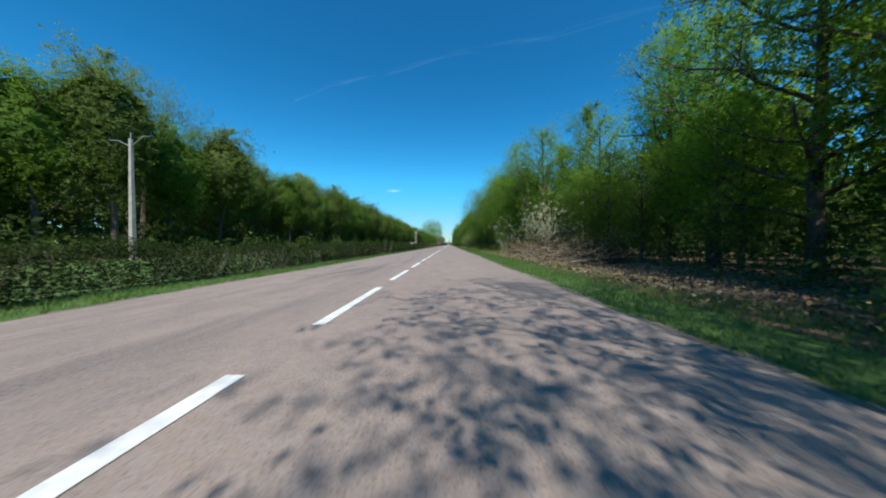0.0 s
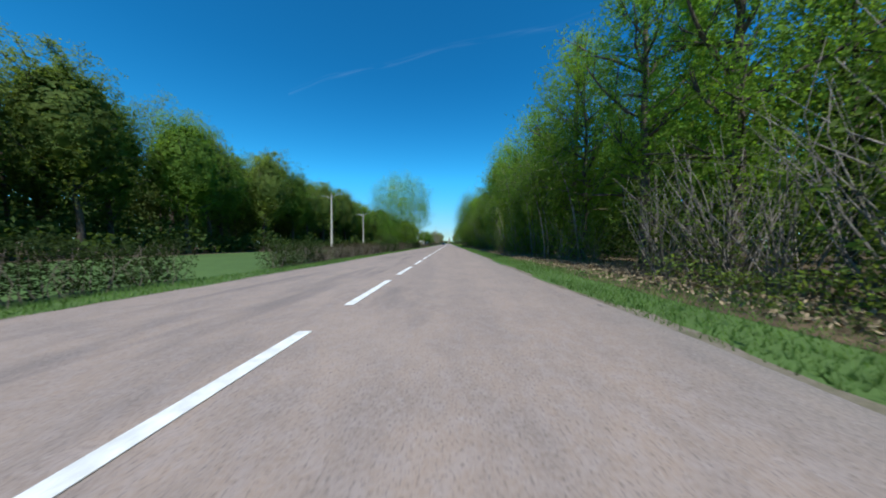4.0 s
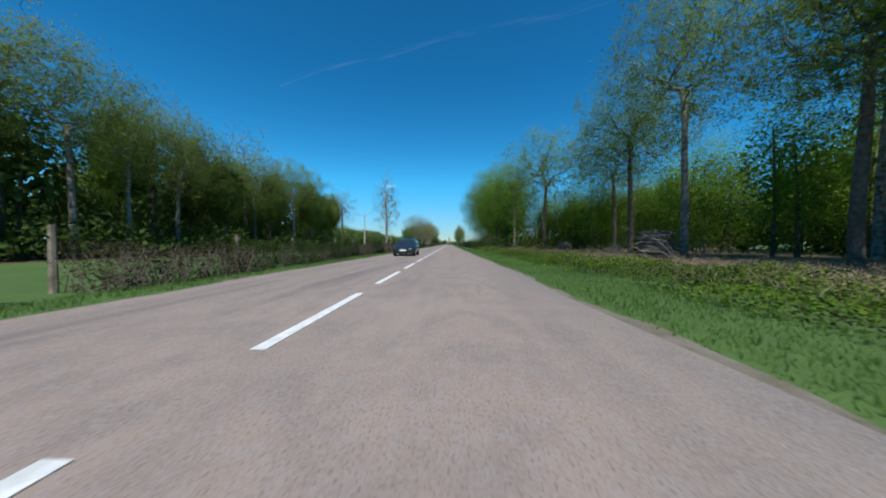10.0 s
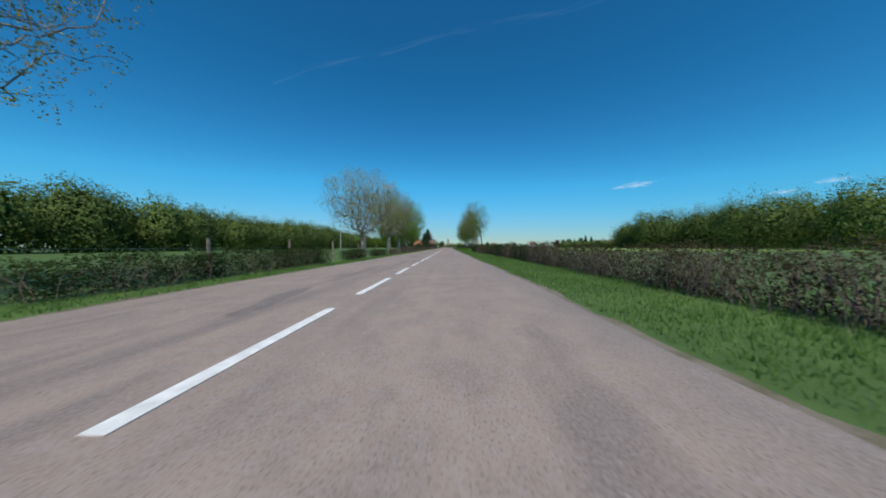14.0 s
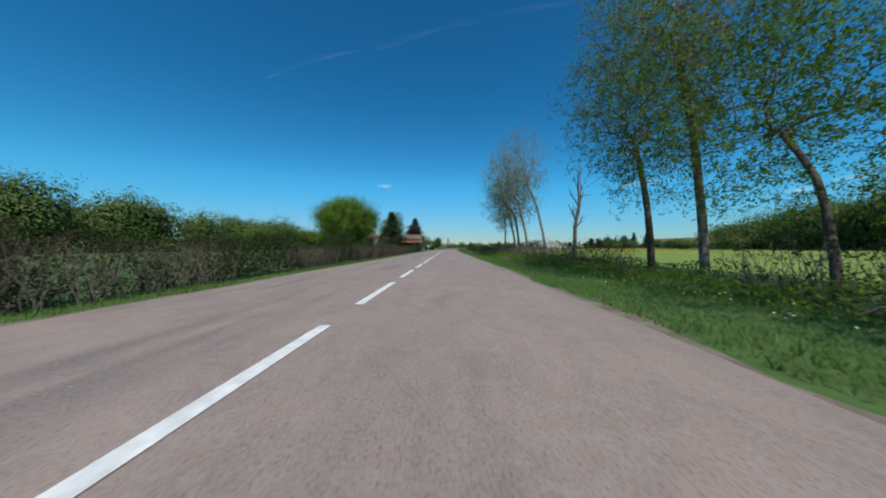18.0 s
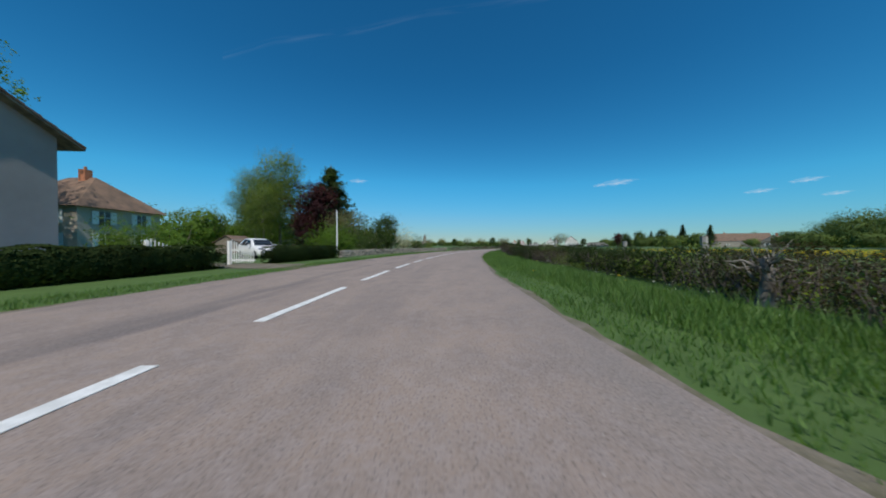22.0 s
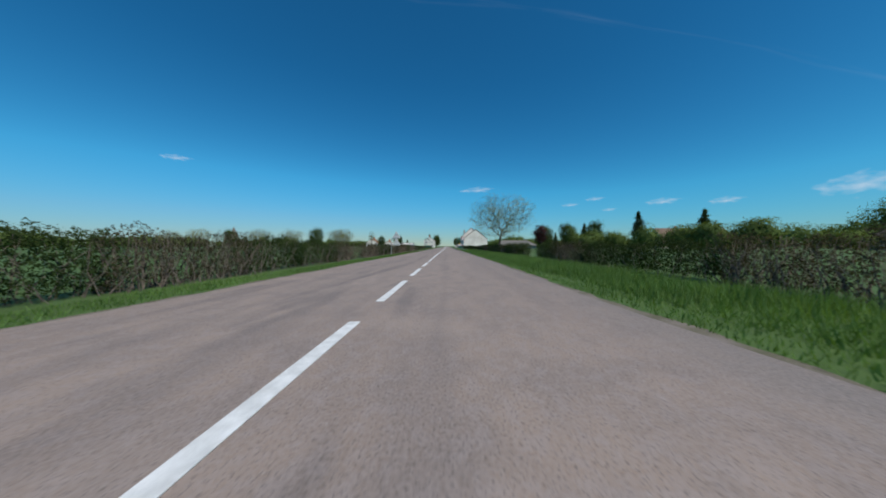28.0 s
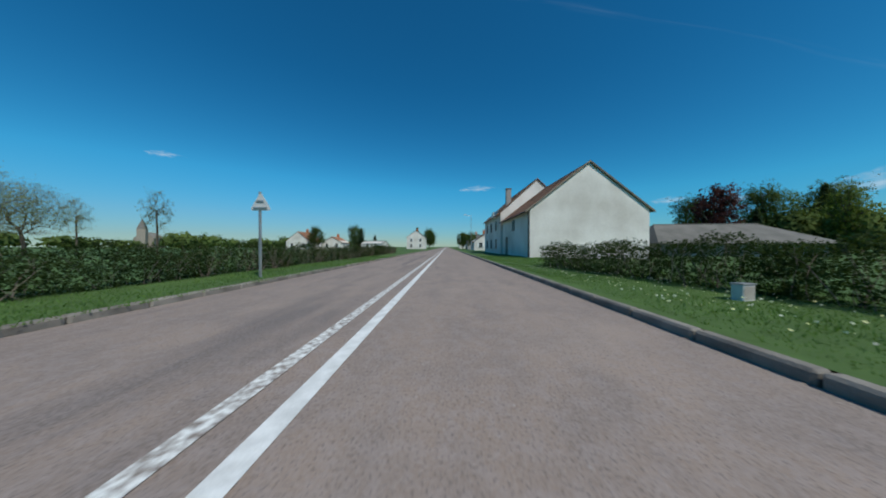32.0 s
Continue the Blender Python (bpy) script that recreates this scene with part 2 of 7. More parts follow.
M = dict(
    asphalt=asphalt_material(),
    paint=material("road_paint", (0.78, 0.78, 0.75), (0.60, 0.60, 0.57), 6, 0.7, 0.3, 80, fine=0.15),
    tar=material("tar_patch", (0.17, 0.142, 0.128), (0.21, 0.176, 0.158), 5, 0.85, 0.4, 60, fine=0.3),
    worn_paint=material("worn_paint", (0.80, 0.80, 0.76), (0.24, 0.20, 0.17), 16, 0.75, 0.3, 80, fine=0.2),
    ground=material("meadow", (0.082, 0.142, 0.034), (0.06, 0.108, 0.026), 0.15, 0.9, 0.6, 6, fine=0.35),
    grass=material("grass_blades", (0.12, 0.212, 0.048), (0.086, 0.16, 0.036), 0.6, 0.6, through_light=0.35, island=0.22),
    dry=material("dry_verge", (0.21, 0.175, 0.14), (0.12, 0.11, 0.065), 2.2, 0.95, 0.6, 20, fine=0.3),
    straw=material("dead_stalks", (0.30, 0.235, 0.14), (0.17, 0.13, 0.08), 5, 0.9, island=0.3),
    crop=material("young_crop", (0.2, 0.27, 0.045), (0.14, 0.21, 0.036), 0.25, 0.9, 0.5, 8, fine=0.3),
    cleared=material("cleared_ground", (0.24, 0.19, 0.125), (0.11, 0.11, 0.055), 0.9, 0.95, 0.8, 14, fine=0.35),
    litter=material("leaf_litter", (0.13, 0.09, 0.05), (0.06, 0.045, 0.025), 1.6, 0.95, 0.8, 14, fine=0.4),
    bark=material("bark", (0.13, 0.105, 0.08), (0.07, 0.055, 0.04), 5, 0.9, 0.7, 18, spread=0.2),
    pale_bark=material("pale_bark", (0.30, 0.27, 0.23), (0.12, 0.105, 0.085), 4, 0.85, 0.5, 18, spread=0.15),
    leaf_bright=leafy("spring_leaf", (0.19, 0.32, 0.042), (0.125, 0.225, 0.03)),
    leaf_fresh=leafy("fresh_leaf", (0.18, 0.285, 0.048), (0.12, 0.2, 0.036)),
    leaf_mid=leafy("leaf", (0.14, 0.23, 0.04), (0.095, 0.165, 0.031)),
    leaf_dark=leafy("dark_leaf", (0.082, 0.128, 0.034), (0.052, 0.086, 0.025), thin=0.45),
    leaf_olive=leafy("olive_bud", (0.175, 0.24, 0.06), (0.115, 0.165, 0.045)),
    leaf_grey=leafy("grey_bud", (0.27, 0.255, 0.115), (0.19, 0.18, 0.085)),
    leaf_far=material("far_leaf", (0.125, 0.175, 0.05), (0.085, 0.125, 0.038), 0.12, 0.8, through_light=0.25, island=0.14, spec=0.05),
    hedge_leaf=leafy("hedge_leaf", (0.043, 0.068, 0.019), (0.027, 0.043, 0.013), thin=0.35),
    hedge_brown=leafy("hedge_twig_leaf", (0.08, 0.07, 0.041), (0.048, 0.044, 0.025), thin=0.35),
    leaf_purple=leafy("purple_leaf", (0.085, 0.034, 0.038), (0.05, 0.022, 0.025)),
    needle=leafy("needle", (0.058, 0.095, 0.05), (0.036, 0.062, 0.034)),
    twig=material("twig", (0.14, 0.117, 0.09), (0.07, 0.058, 0.045), 6, 0.9, island=0.3),
    blossom=leafy("white_blossom", (0.65, 0.63, 0.56), (0.35, 0.38, 0.25)),
    render_white=material("lime_render", (0.78, 0.75, 0.69), (0.6, 0.56, 0.5), 0.35, 0.9, 0.25, 30, fine=0.08),
    render_grey=material("grey_render", (0.36, 0.34, 0.32), (0.28, 0.265, 0.25), 0.3, 0.9, 0.3, 30, fine=0.08),
    render_beige=material("beige_render", (0.52, 0.45, 0.36), (0.40, 0.345, 0.275), 0.3, 0.9, 0.3, 30, fine=0.08),
    brick=material("orange_brick", (0.50, 0.21, 0.115), (0.40, 0.16, 0.085), 2.0, 0.9, 0.4, 30, fine=0.18, spread=0.12),
    mortar=material("mortar", (0.42, 0.33, 0.26), None, 6, 0.95, 0.3, 40),
    tile=material("roof_tile", (0.185, 0.12, 0.082), (0.115, 0.082, 0.06), 1.2, 0.85, 0.4, 20, spread=0.25, fine=0.2),
    tile_orange=material("orange_tile", (0.36, 0.17, 0.09), (0.22, 0.11, 0.065), 1.0, 0.85, 0.4, 20, spread=0.2, fine=0.2),
    slate=material("grey_roof", (0.17, 0.16, 0.14), (0.12, 0.115, 0.10), 0.8, 0.8, 0.3, 20, spread=0.15),
    stone=material("dry_stone", (0.37, 0.33, 0.27), (0.22, 0.195, 0.16), 3, 0.95, 0.7, 16, spread=0.3),
    kerb=material("kerb_stone", (0.26, 0.235, 0.20), (0.15, 0.135, 0.115), 2, 0.9, 0.5, 30, spread=0.15),
    wood=material("weathered_wood", (0.26, 0.22, 0.17), (0.13, 0.11, 0.085), 5, 0.9, 0.5, 25, spread=0.25),
    cut_wood=material("cut_wood", (0.36, 0.295, 0.205), (0.21, 0.165, 0.11), 8, 0.85, spread=0.2),
    log_bark=material("log_bark", (0.215, 0.185, 0.145), (0.10, 0.084, 0.067), 5, 0.95, 0.7, 16, spread=0.35),
    white=material("white_paint", (0.78, 0.78, 0.75), (0.66, 0.66, 0.62), 3, 0.6, fine=0.05),
    galvanised=material("galvanised_steel", (0.45, 0.46, 0.46), (0.36, 0.37, 0.37), 6, 0.45, metal=0.7),
    grey_post=material("silvered_wood", (0.40, 0.38, 0.34), (0.24, 0.225, 0.20), 5, 0.9, 0.5, 25, spread=0.2),
    concrete=material("concrete_pole", (0.42, 0.40, 0.36), (0.32, 0.30, 0.27), 3, 0.9, 0.3, 30),
    sign_white=material("sign_white", (0.80, 0.80, 0.80), (0.74, 0.74, 0.74), 3, 0.4),
    sign_red=material("sign_red", (0.42, 0.045, 0.05), (0.36, 0.04, 0.045), 3, 0.4),
    sign_black=material("sign_black", (0.012, 0.012, 0.012), None, 3, 0.5),
    sign_back=material("sign_back", (0.66, 0.66, 0.63), (0.56, 0.56, 0.53), 3, 0.5, metal=0.2),
    sign_yellow=material("sign_yellow", (0.75, 0.45, 0.02), (0.68, 0.40, 0.02), 3, 0.4),
    green_paint=material("green_paint", (0.015, 0.14, 0.10), (0.012, 0.10, 0.075), 5, 0.4),
    gold=material("gold_paint", (0.50, 0.30, 0.07), (0.38, 0.22, 0.05), 8, 0.4, metal=0.4),
    glass=material("dark_glass", (0.03, 0.035, 0.04), (0.02, 0.025, 0.03), 2, 0.08, spec=0.6),
    car_dark=material("car_paint_dark", (0.018, 0.026, 0.034), (0.014, 0.02, 0.028), 2, 0.22, spec=0.6),
    car_white=material("car_paint_white", (0.75, 0.75, 0.74), (0.7, 0.7, 0.7), 2, 0.3, spec=0.5),
    rubber=material("rubber", (0.018, 0.018, 0.018), None, 6, 0.8),
    chrome=material("chrome", (0.6, 0.6, 0.6), None, 3, 0.15, metal=1.0),
    dark_iron=material("dark_iron", (0.03, 0.03, 0.028), (0.05, 0.04, 0.03), 6, 0.6, metal=0.5),
    # near-black colour that stands in for shade, whatever light falls on it
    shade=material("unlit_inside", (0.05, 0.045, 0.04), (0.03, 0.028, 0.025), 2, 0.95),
    petal_yellow=leafy("yellow_petal", (0.75, 0.52, 0.02), (0.6, 0.4, 0.02)),
    petal_white=leafy("white_petal", (0.75, 0.75, 0.72), (0.6, 0.6, 0.56)),
)


# ---- mesh tools ----
def mesh_of(name, verts, faces, mat, smooth=False):
    me = bpy.data.meshes.new(name)
    me.from_pydata([tuple(v) for v in verts], [], faces)
    if smooth:
        me.polygons.foreach_set("use_smooth", [True] * len(me.polygons))
    me.materials.append(mat)
    return me


def quads_of(name, verts, corners, mat, normals=None):
    """A mesh from an array of vertices that are used in order, corners at a time; normals: one for each face, to shade leaves softly."""
    n = len(verts) // corners
    me = bpy.data.meshes.new(name)
    me.vertices.add(n * corners)
    me.vertices.foreach_set("co", np.asarray(verts, dtype=np.float32).ravel())
    me.loops.add(n * corners)
    me.loops.foreach_set("vertex_index", np.arange(n * corners, dtype=np.int32))
    me.polygons.add(n)
    me.polygons.foreach_set("loop_start", np.arange(0, n * corners, corners, dtype=np.int32))
    me.update(calc_edges=True)
    if normals is not None:
        soft_shade(me, np.repeat(normals, corners, axis=0))
    me.materials.append(mat)
    return me


def soft_shade(me, normals):
    """Free normals on the vertices of me."""
    normals = normals / (np.linalg.norm(normals, axis=1, keepdims=True) + 1e-9)
    me.polygons.foreach_set("use_smooth", np.ones(len(me.polygons), dtype=bool))
    at_ = me.attributes.new("custom_normal", "FLOAT_VECTOR", "POINT")
    at_.data.foreach_set("vector", normals.astype(np.float32).ravel())


def outward(rng, centres, middle, size, rough=0.45):
    """Directions from the middle of a crown through the centres, scattered a little."""
    d = (np.asarray(centres) - middle) / size
    d /= np.linalg.norm(d, axis=1, keepdims=True) + 1e-9
    return d + rng.normal(size=d.shape) * rough + np.array((0, 0, 0.5))


def piece(name, me, parent, m=None, label=""):
    ob = new(name, me)
    ob.parent = parent
    if m is not None:
        ob.matrix_basis = m
    return tagged(ob, label)


def part(name, bm, mat, parent, label="", m=None):
    me = bpy.data.meshes.new(name)
    bm.to_mesh(me)
    bm.free()
    me.materials.append(mat)
    return piece(name, me, parent, m, label)


def thing(name, m, label, category, group="", kind=""):
    ob = new(name)
    ob.empty_display_size = 0.2
    ob.matrix_basis = m
    return tagged(ob, label, category, group, kind)


def box(bm, x0, x1, y0, y1, z0, z1, bevel=0.0):
    r = bmesh.ops.create_cube(bm, size=1, matrix=Matrix.LocRotScale(((x0 + x1) / 2, (y0 + y1) / 2, (z0 + z1) / 2), None, (x1 - x0, y1 - y0, z1 - z0)))
    if bevel:
        es = list({e for v in r["verts"] for e in v.link_edges})
        bmesh.ops.bevel(bm, geom=es, offset=bevel, segments=1, affect="EDGES")
    return bm


def boxed(*a, **k):
    return box(bmesh.new(), *a, **k)


def rod(bm, a, b, r, r2=None, n=8):
    a, b = Vector(a), Vector(b)
    m = Matrix.Translation((a + b) / 2) @ (b - a).to_track_quat("Z", "Y").to_matrix().to_4x4()
    bmesh.ops.create_cone(bm, cap_ends=True, segments=n, radius1=r, radius2=r if r2 is None else r2, depth=(b - a).length, matrix=m)
    return bm


def rodded(*a, **k):
    return rod(bmesh.new(), *a, **k)


def prism(bm, outline, y0, y1):
    """An outline in x, z drawn out from y0 to y1."""
    a = [bm.verts.new((x, y0, z)) for x, z in outline]
    b = [bm.verts.new((x, y1, z)) for x, z in outline]
    bm.faces.new(a)
    bm.faces.new(b[::-1])
    for i in range(len(a)):
        j = (i + 1) % len(a)
        bm.faces.new((a[j], a[i], b[i], b[j]))
    bmesh.ops.recalc_face_normals(bm, faces=bm.faces)
    return bm


def prismed(*a):
    return prism(bmesh.new(), *a)


def tube(V, F, pts, radii, n=5):
    """Adds a tapered tube through pts to the lists V and F."""
    base = len(V)
    for i, p in enumerate(pts):
        d = (pts[min(i + 1, len(pts) - 1)] - pts[max(i - 1, 0)]).normalized()
        a = d.orthogonal().normalized()
        b = d.cross(a)
        for k in range(n):
            w = 2 * math.pi * k / n
            V.append(p + (a * math.cos(w) + b * math.sin(w)) * radii[i])
    for i in range(len(pts) - 1):
        for k in range(n):
            j = (k + 1) % n
            F.append((base + i * n + k, base + i * n + j, base + (i + 1) * n + j, base + (i + 1) * n + k))
    F.append(tuple(base + (len(pts) - 1) * n + k for k in range(n)))


def leaves(rng, centres, size, flat=0.4, facing=None):
    """Four-cornered leaves of that size at the centres, turned at random, or about facing those directions."""
    n = len(centres)
    a = rng.normal(size=(n, 3))
    a[:, 2] *= flat
    if facing is not None:
        f = facing / (np.linalg.norm(facing, axis=1, keepdims=True) + 1e-9) + rng.normal(size=(n, 3)) * 0.35
        f /= np.linalg.norm(f, axis=1, keepdims=True) + 1e-9
        a -= f * (a * f).sum(1, keepdims=True)
    a /= np.linalg.norm(a, axis=1, keepdims=True) + 1e-9
    b = rng.normal(size=(n, 3))
    if facing is not None:
        b -= f * (b * f).sum(1, keepdims=True)
    b -= a * (a * b).sum(1, keepdims=True)
    b /= np.linalg.norm(b, axis=1, keepdims=True) + 1e-9
    if facing is not None:  # the upper side outwards
        b *= np.where((np.cross(a, b) * f).sum(1, keepdims=True) < 0, -1.0, 1.0)
    k = (size * rng.uniform(0.55, 1.45, size=(n, 1)))
    a, b = a * k, b * k * 0.6
    c = np.asarray(centres)
    return np.stack((c - a, c - b * 0.9 + a * 0.1, c + a, c + b * 0.9 + a * 0.1), axis=1).reshape(-1, 3)


# ---- trees ----
def tree_shape(seed, height, trunk, clear, spread, count, leaf, bark, foliage, form="round", lean=0.0, limbs=16, forks=4,
               clump=0.5, rise=0.5, wander=0.25, top=0.97, fill=0.0, dense=False):
    """The meshes of a tree: trunk with its limbs, and crown. clear: height of the lowest limbs; rise: how steeply limbs climb."""
    rnd, rng = random.Random(seed), np.random.default_rng(seed)
    V, F, tips = [], [], []
    n = 9
    stem = []
    off = Vector((0, 0, 0))
    for i in range(n + 1):
        t = i / n
        stem.append(Vector((lean * height * t * t, 0, height * top * t)) + off)
        off = off + Vector((rnd.gauss(0, wander), rnd.gauss(0, wander), 0)) * height * 0.02
    radii = [trunk * (1.25 if i == 0 else 1) * (1 - 0.93 * (i / n) ** 1.1) + 0.012 for i in range(n + 1)]
    stem[0].z = -0.15
    tube(V, F, stem, radii, 8)

    def profile(t):
        if form == "round":
            return math.sqrt(max(0.05, 1 - (1.75 * t - 0.80) ** 2))
        if form == "cone":
            return max(0.06, 1.02 - t)
        if form == "tall":
            return 0.55 + 0.45 * math.sin(math.pi * min(1, t * 1.1))
        if form == "fan":
            return 1.0
        return 1.0 - 0.55 * t

    for k in range(limbs):
        t = (k + rnd.uniform(0.1, 0.9)) / limbs
        if form == "fan":
            t *= 0.12
        z = clear + (height * top - clear) * t * 0.94
        f = min(z / (height * top) * n, n - 0.001)
        i = int(f)
        p0 = stem[i].lerp(stem[i + 1], f - i)
        az = k * 2.399 + rnd.uniform(-0.5, 0.5)
        long = spread * profile(t) * rnd.uniform(0.75, 1.1)
        up = rise + rnd.uniform(-0.15, 0.2) + (0.35 * t if form != "cone" else -0.1)
        if form == "fan":
            q = rnd.random() ** 0.7
            up = 1.4 - 1.5 * q
            long = (height - clear) * (0.98 - 0.25 * q * q) * rnd.uniform(0.85, 1.0)
        d = Vector((math.cos(az) * math.cos(up), math.sin(az) * math.cos(up), math.sin(up)))
        pts = [p0]
        m = 5
        for j in range(m):
            d = (d + Vector((rnd.gauss(0, 0.14), rnd.gauss(0, 0.14), rnd.gauss(0.03, 0.1)))).normalized()
            pts.append(pts[-1] + d * long / m)
        r0 = max(0.018, min(radii[i] * 0.6, trunk * 0.5) * (0.4 + 0.6 * long / max(spread, 0.1)))
        tube(V, F, pts, [r0 * (1 - 0.85 * j / m) + 0.006 for j in range(m + 1)], 5)
        for j in range(1, m + 1):
            tips.append((pts[j], long * 0.16))
        for g in range(forks):
            j = rnd.randint(1, m - 1)
            e = (d + Vector((rnd.gauss(0, 0.6), rnd.gauss(0, 0.6), rnd.gauss(0.15, 0.45)))).normalized()
            sub = [pts[j]]
            for h in range(3):
                e = (e + Vector((rnd.gauss(0, 0.2), rnd.gauss(0, 0.2), rnd.gauss(0.05, 0.15)))).normalized()
                sub.append(sub[-1] + e * long * rnd.uniform(0.11, 0.2))
            tube(V, F, sub, [r0 * 0.42, r0 * 0.3, r0 * 0.18, 0.005], 4)
            for q in sub[1:]:
                tips.append((q, long * 0.13))
    tips.append((stem[-1], 0.3))
    wood = mesh_of("trunk", V, F, bark, True)
    crown = None
    if count:
        c = np.array([tuple(p) for p, _ in tips])
        w = np.array([max(0.12, q * clump * 2) for _, q in tips])
        groups = max(1, count // 9)
        pick = rng.integers(0, len(c), groups)
        mid = c[pick] + rng.normal(size=(groups, 3)) * w[pick][:, None] * 0.8
        lo, hi = c.min(0), c.max(0)
        full = int(groups * fill)
        d = rng.normal(size=(full, 3))
        d /= np.linalg.norm(d, axis=1, keepdims=True)
        lump = 1 + 0.2 * np.sin(d[:, :1] * 6 + seed) * np.sin(d[:, 1:2] * 6) + 0.1 * np.sin(d[:, 2:3] * 11 + seed)
        mid[:full] = (lo + hi) / 2 + d * lump * rng.uniform(0.6, 1.0, (full, 1)) * (hi - lo) / 2 * np.array((0.92, 0.92, 0.98))
        each = np.repeat(mid, 9, axis=0) + rng.normal(size=(groups * 9, 3)) * leaf * 1.3
        each[:, 2] = np.maximum(each[:, 2], 0.25)
        N = outward(rng, each, (lo + hi) / 2, np.maximum(hi - lo, 0.5))
        if dense:  # more leaves deep inside
            d = rng.normal(size=(count // 6, 3))
            d /= np.linalg.norm(d, axis=1, keepdims=True)
            deep = (lo + hi) / 2 + d * rng.uniform(0.45, 0.7, (len(d), 1)) * (hi - lo) / 2
            q = np.concatenate((leaves(rng, each, leaf, facing=N), leaves(rng, deep, leaf * 4, facing=d)))
            return wood, quads_of("crown", q, 4, foliage, np.concatenate((N, d)))
        crown = quads_of("crown", leaves(rng, each, leaf, facing=N), 4, foliage, N)
    return wood, crown


def grown_shape(seed, height, trunk, clear, spread, tips, count, leaf, bark, foliage, lean=0.0, droop=0.0, squash=1.0, skew=0.0, clump=0.22, top=0.0, dense=False):
    """A tree whose branches reach for points scattered through its crown, each from the nearest wood already there."""
    rnd, rng = random.Random(seed), np.random.default_rng(seed)
    mid_z = clear + (height - clear) * 0.5
    half_up = (height - clear) * 0.5
    nodes, up_to, strands = [], [], []
    stop = clear + (height - clear) * top
    for i in range(7):
        t = i / 6
        nodes.append((lean * height * t * t + rnd.gauss(0, 0.04) * height * 0.1 * t, rnd.gauss(0, 0.04) * height * 0.1 * t, stop * t - (0.15 if i == 0 else 0)))
        up_to.append(i - 1)
    strands.append(list(range(7)))
    d = rng.normal(size=(tips, 3))
    d /= np.linalg.norm(d, axis=1, keepdims=True)
    lump = 1 + 0.07 * np.sin(d[:, :1] * 5 + seed) * np.sin(d[:, 1:2] * 5 + 2 * seed) + 0.05 * np.sin(d[:, 2:3] * 9 + seed)
    aim = d * lump * rng.random((tips, 1)) ** 0.36 * np.array((spread, spread, half_up))
    aim[:, :2] *= 1 + skew * aim[:, 2:3] / half_up
    aim += np.array((nodes[6][0] + lean * (height - stop) * 0.5, nodes[6][1], mid_z))
    base = np.array(nodes[6])
    aim = aim[np.argsort(np.linalg.norm(aim - base, axis=1))]
    P = np.zeros((tips * 8 + 8, 3))
    far = np.zeros(len(P))
    n = 7
    P[:7] = nodes
    far[:6] = 50.0
    for g in aim:
        k = int(np.argmin(np.linalg.norm(P[4:n] - g, axis=1) + 0.35 * far[4:n] + 2.0 * np.maximum(0, P[4:n, 2] - g[2] - 0.3))) + 4
        v = g - P[k]
        long = float(np.linalg.norm(v))
        m = max(2, min(5, int(long / 0.55) + 1))
        side = rng.normal(size=3) * long * 0.10
        line = [k]
        for j in range(1, m + 1):
            t = j / m
            bow = math.sin(math.pi * t)
            P[n] = P[k] + v * t + side * bow + np.array((0, 0, 0.10 * long * bow - droop * long * t * t))
            far[n] = far[k] + long * t
            up_to.append(line[-1])
            line.append(n)
            n += 1
        strands.append(line)
    load = np.ones(n)
    for i in range(n - 1, 0, -1):
        if up_to[i] >= 0:
            load[up_to[i]] += load[i]
    r = trunk * (load / load[6]) ** 0.5
    r[:7] = trunk * np.linspace(1.25, 0.8, 7)
    r = np.maximum(r, 0.007)
    V, F = [], []
    for k, line in enumerate(strands):
        first = 1.0 if k == 0 else 0.8
        tube(V, F, [Vector(P[i]) for i in line], [r[line[1]] * first if j == 0 and k else r[i] for j, i in enumerate(line)], 8 if k == 0 else 5 if r[line[1]] > 0.04 else 3)
    wood = mesh_of("trunk", V, F, bark, True)
    if not count:
        return wood, None
    ends = np.array([i for line in strands[1:] for i in line[-2:]])
    groups = max(1, count // 7)
    spot = P[ends[rng.integers(0, len(ends), groups)]] + rng.normal(size=(groups, 3)) * clump
    each = np.repeat(spot, 7, axis=0) + rng.normal(size=(groups * 7, 3)) * leaf * 1.5
    middle = np.array((lean * height * 0.5, 0, mid_z))
    N = outward(rng, each, middle, np.array((spread, spread, half_up)), 0.5)
    if dense:  # large inner sprays of leaves
        deep = P[ends[rng.integers(0, len(ends), count // 9)]] * 0.82 + middle * 0.18 + rng.normal(size=(count // 9, 3)) * clump
        D = outward(rng, deep, middle, np.array((spread, spread, half_up)), 0.5)
        q = np.concatenate((leaves(rng, each, leaf, facing=N), leaves(rng, deep, leaf * 3, facing=D)))
        return wood, quads_of("crown", q, 4, foliage, np.concatenate((N, D)))
    return wood, quads_of("crown", leaves(rng, each, leaf, facing=N), 4, foliage, N)


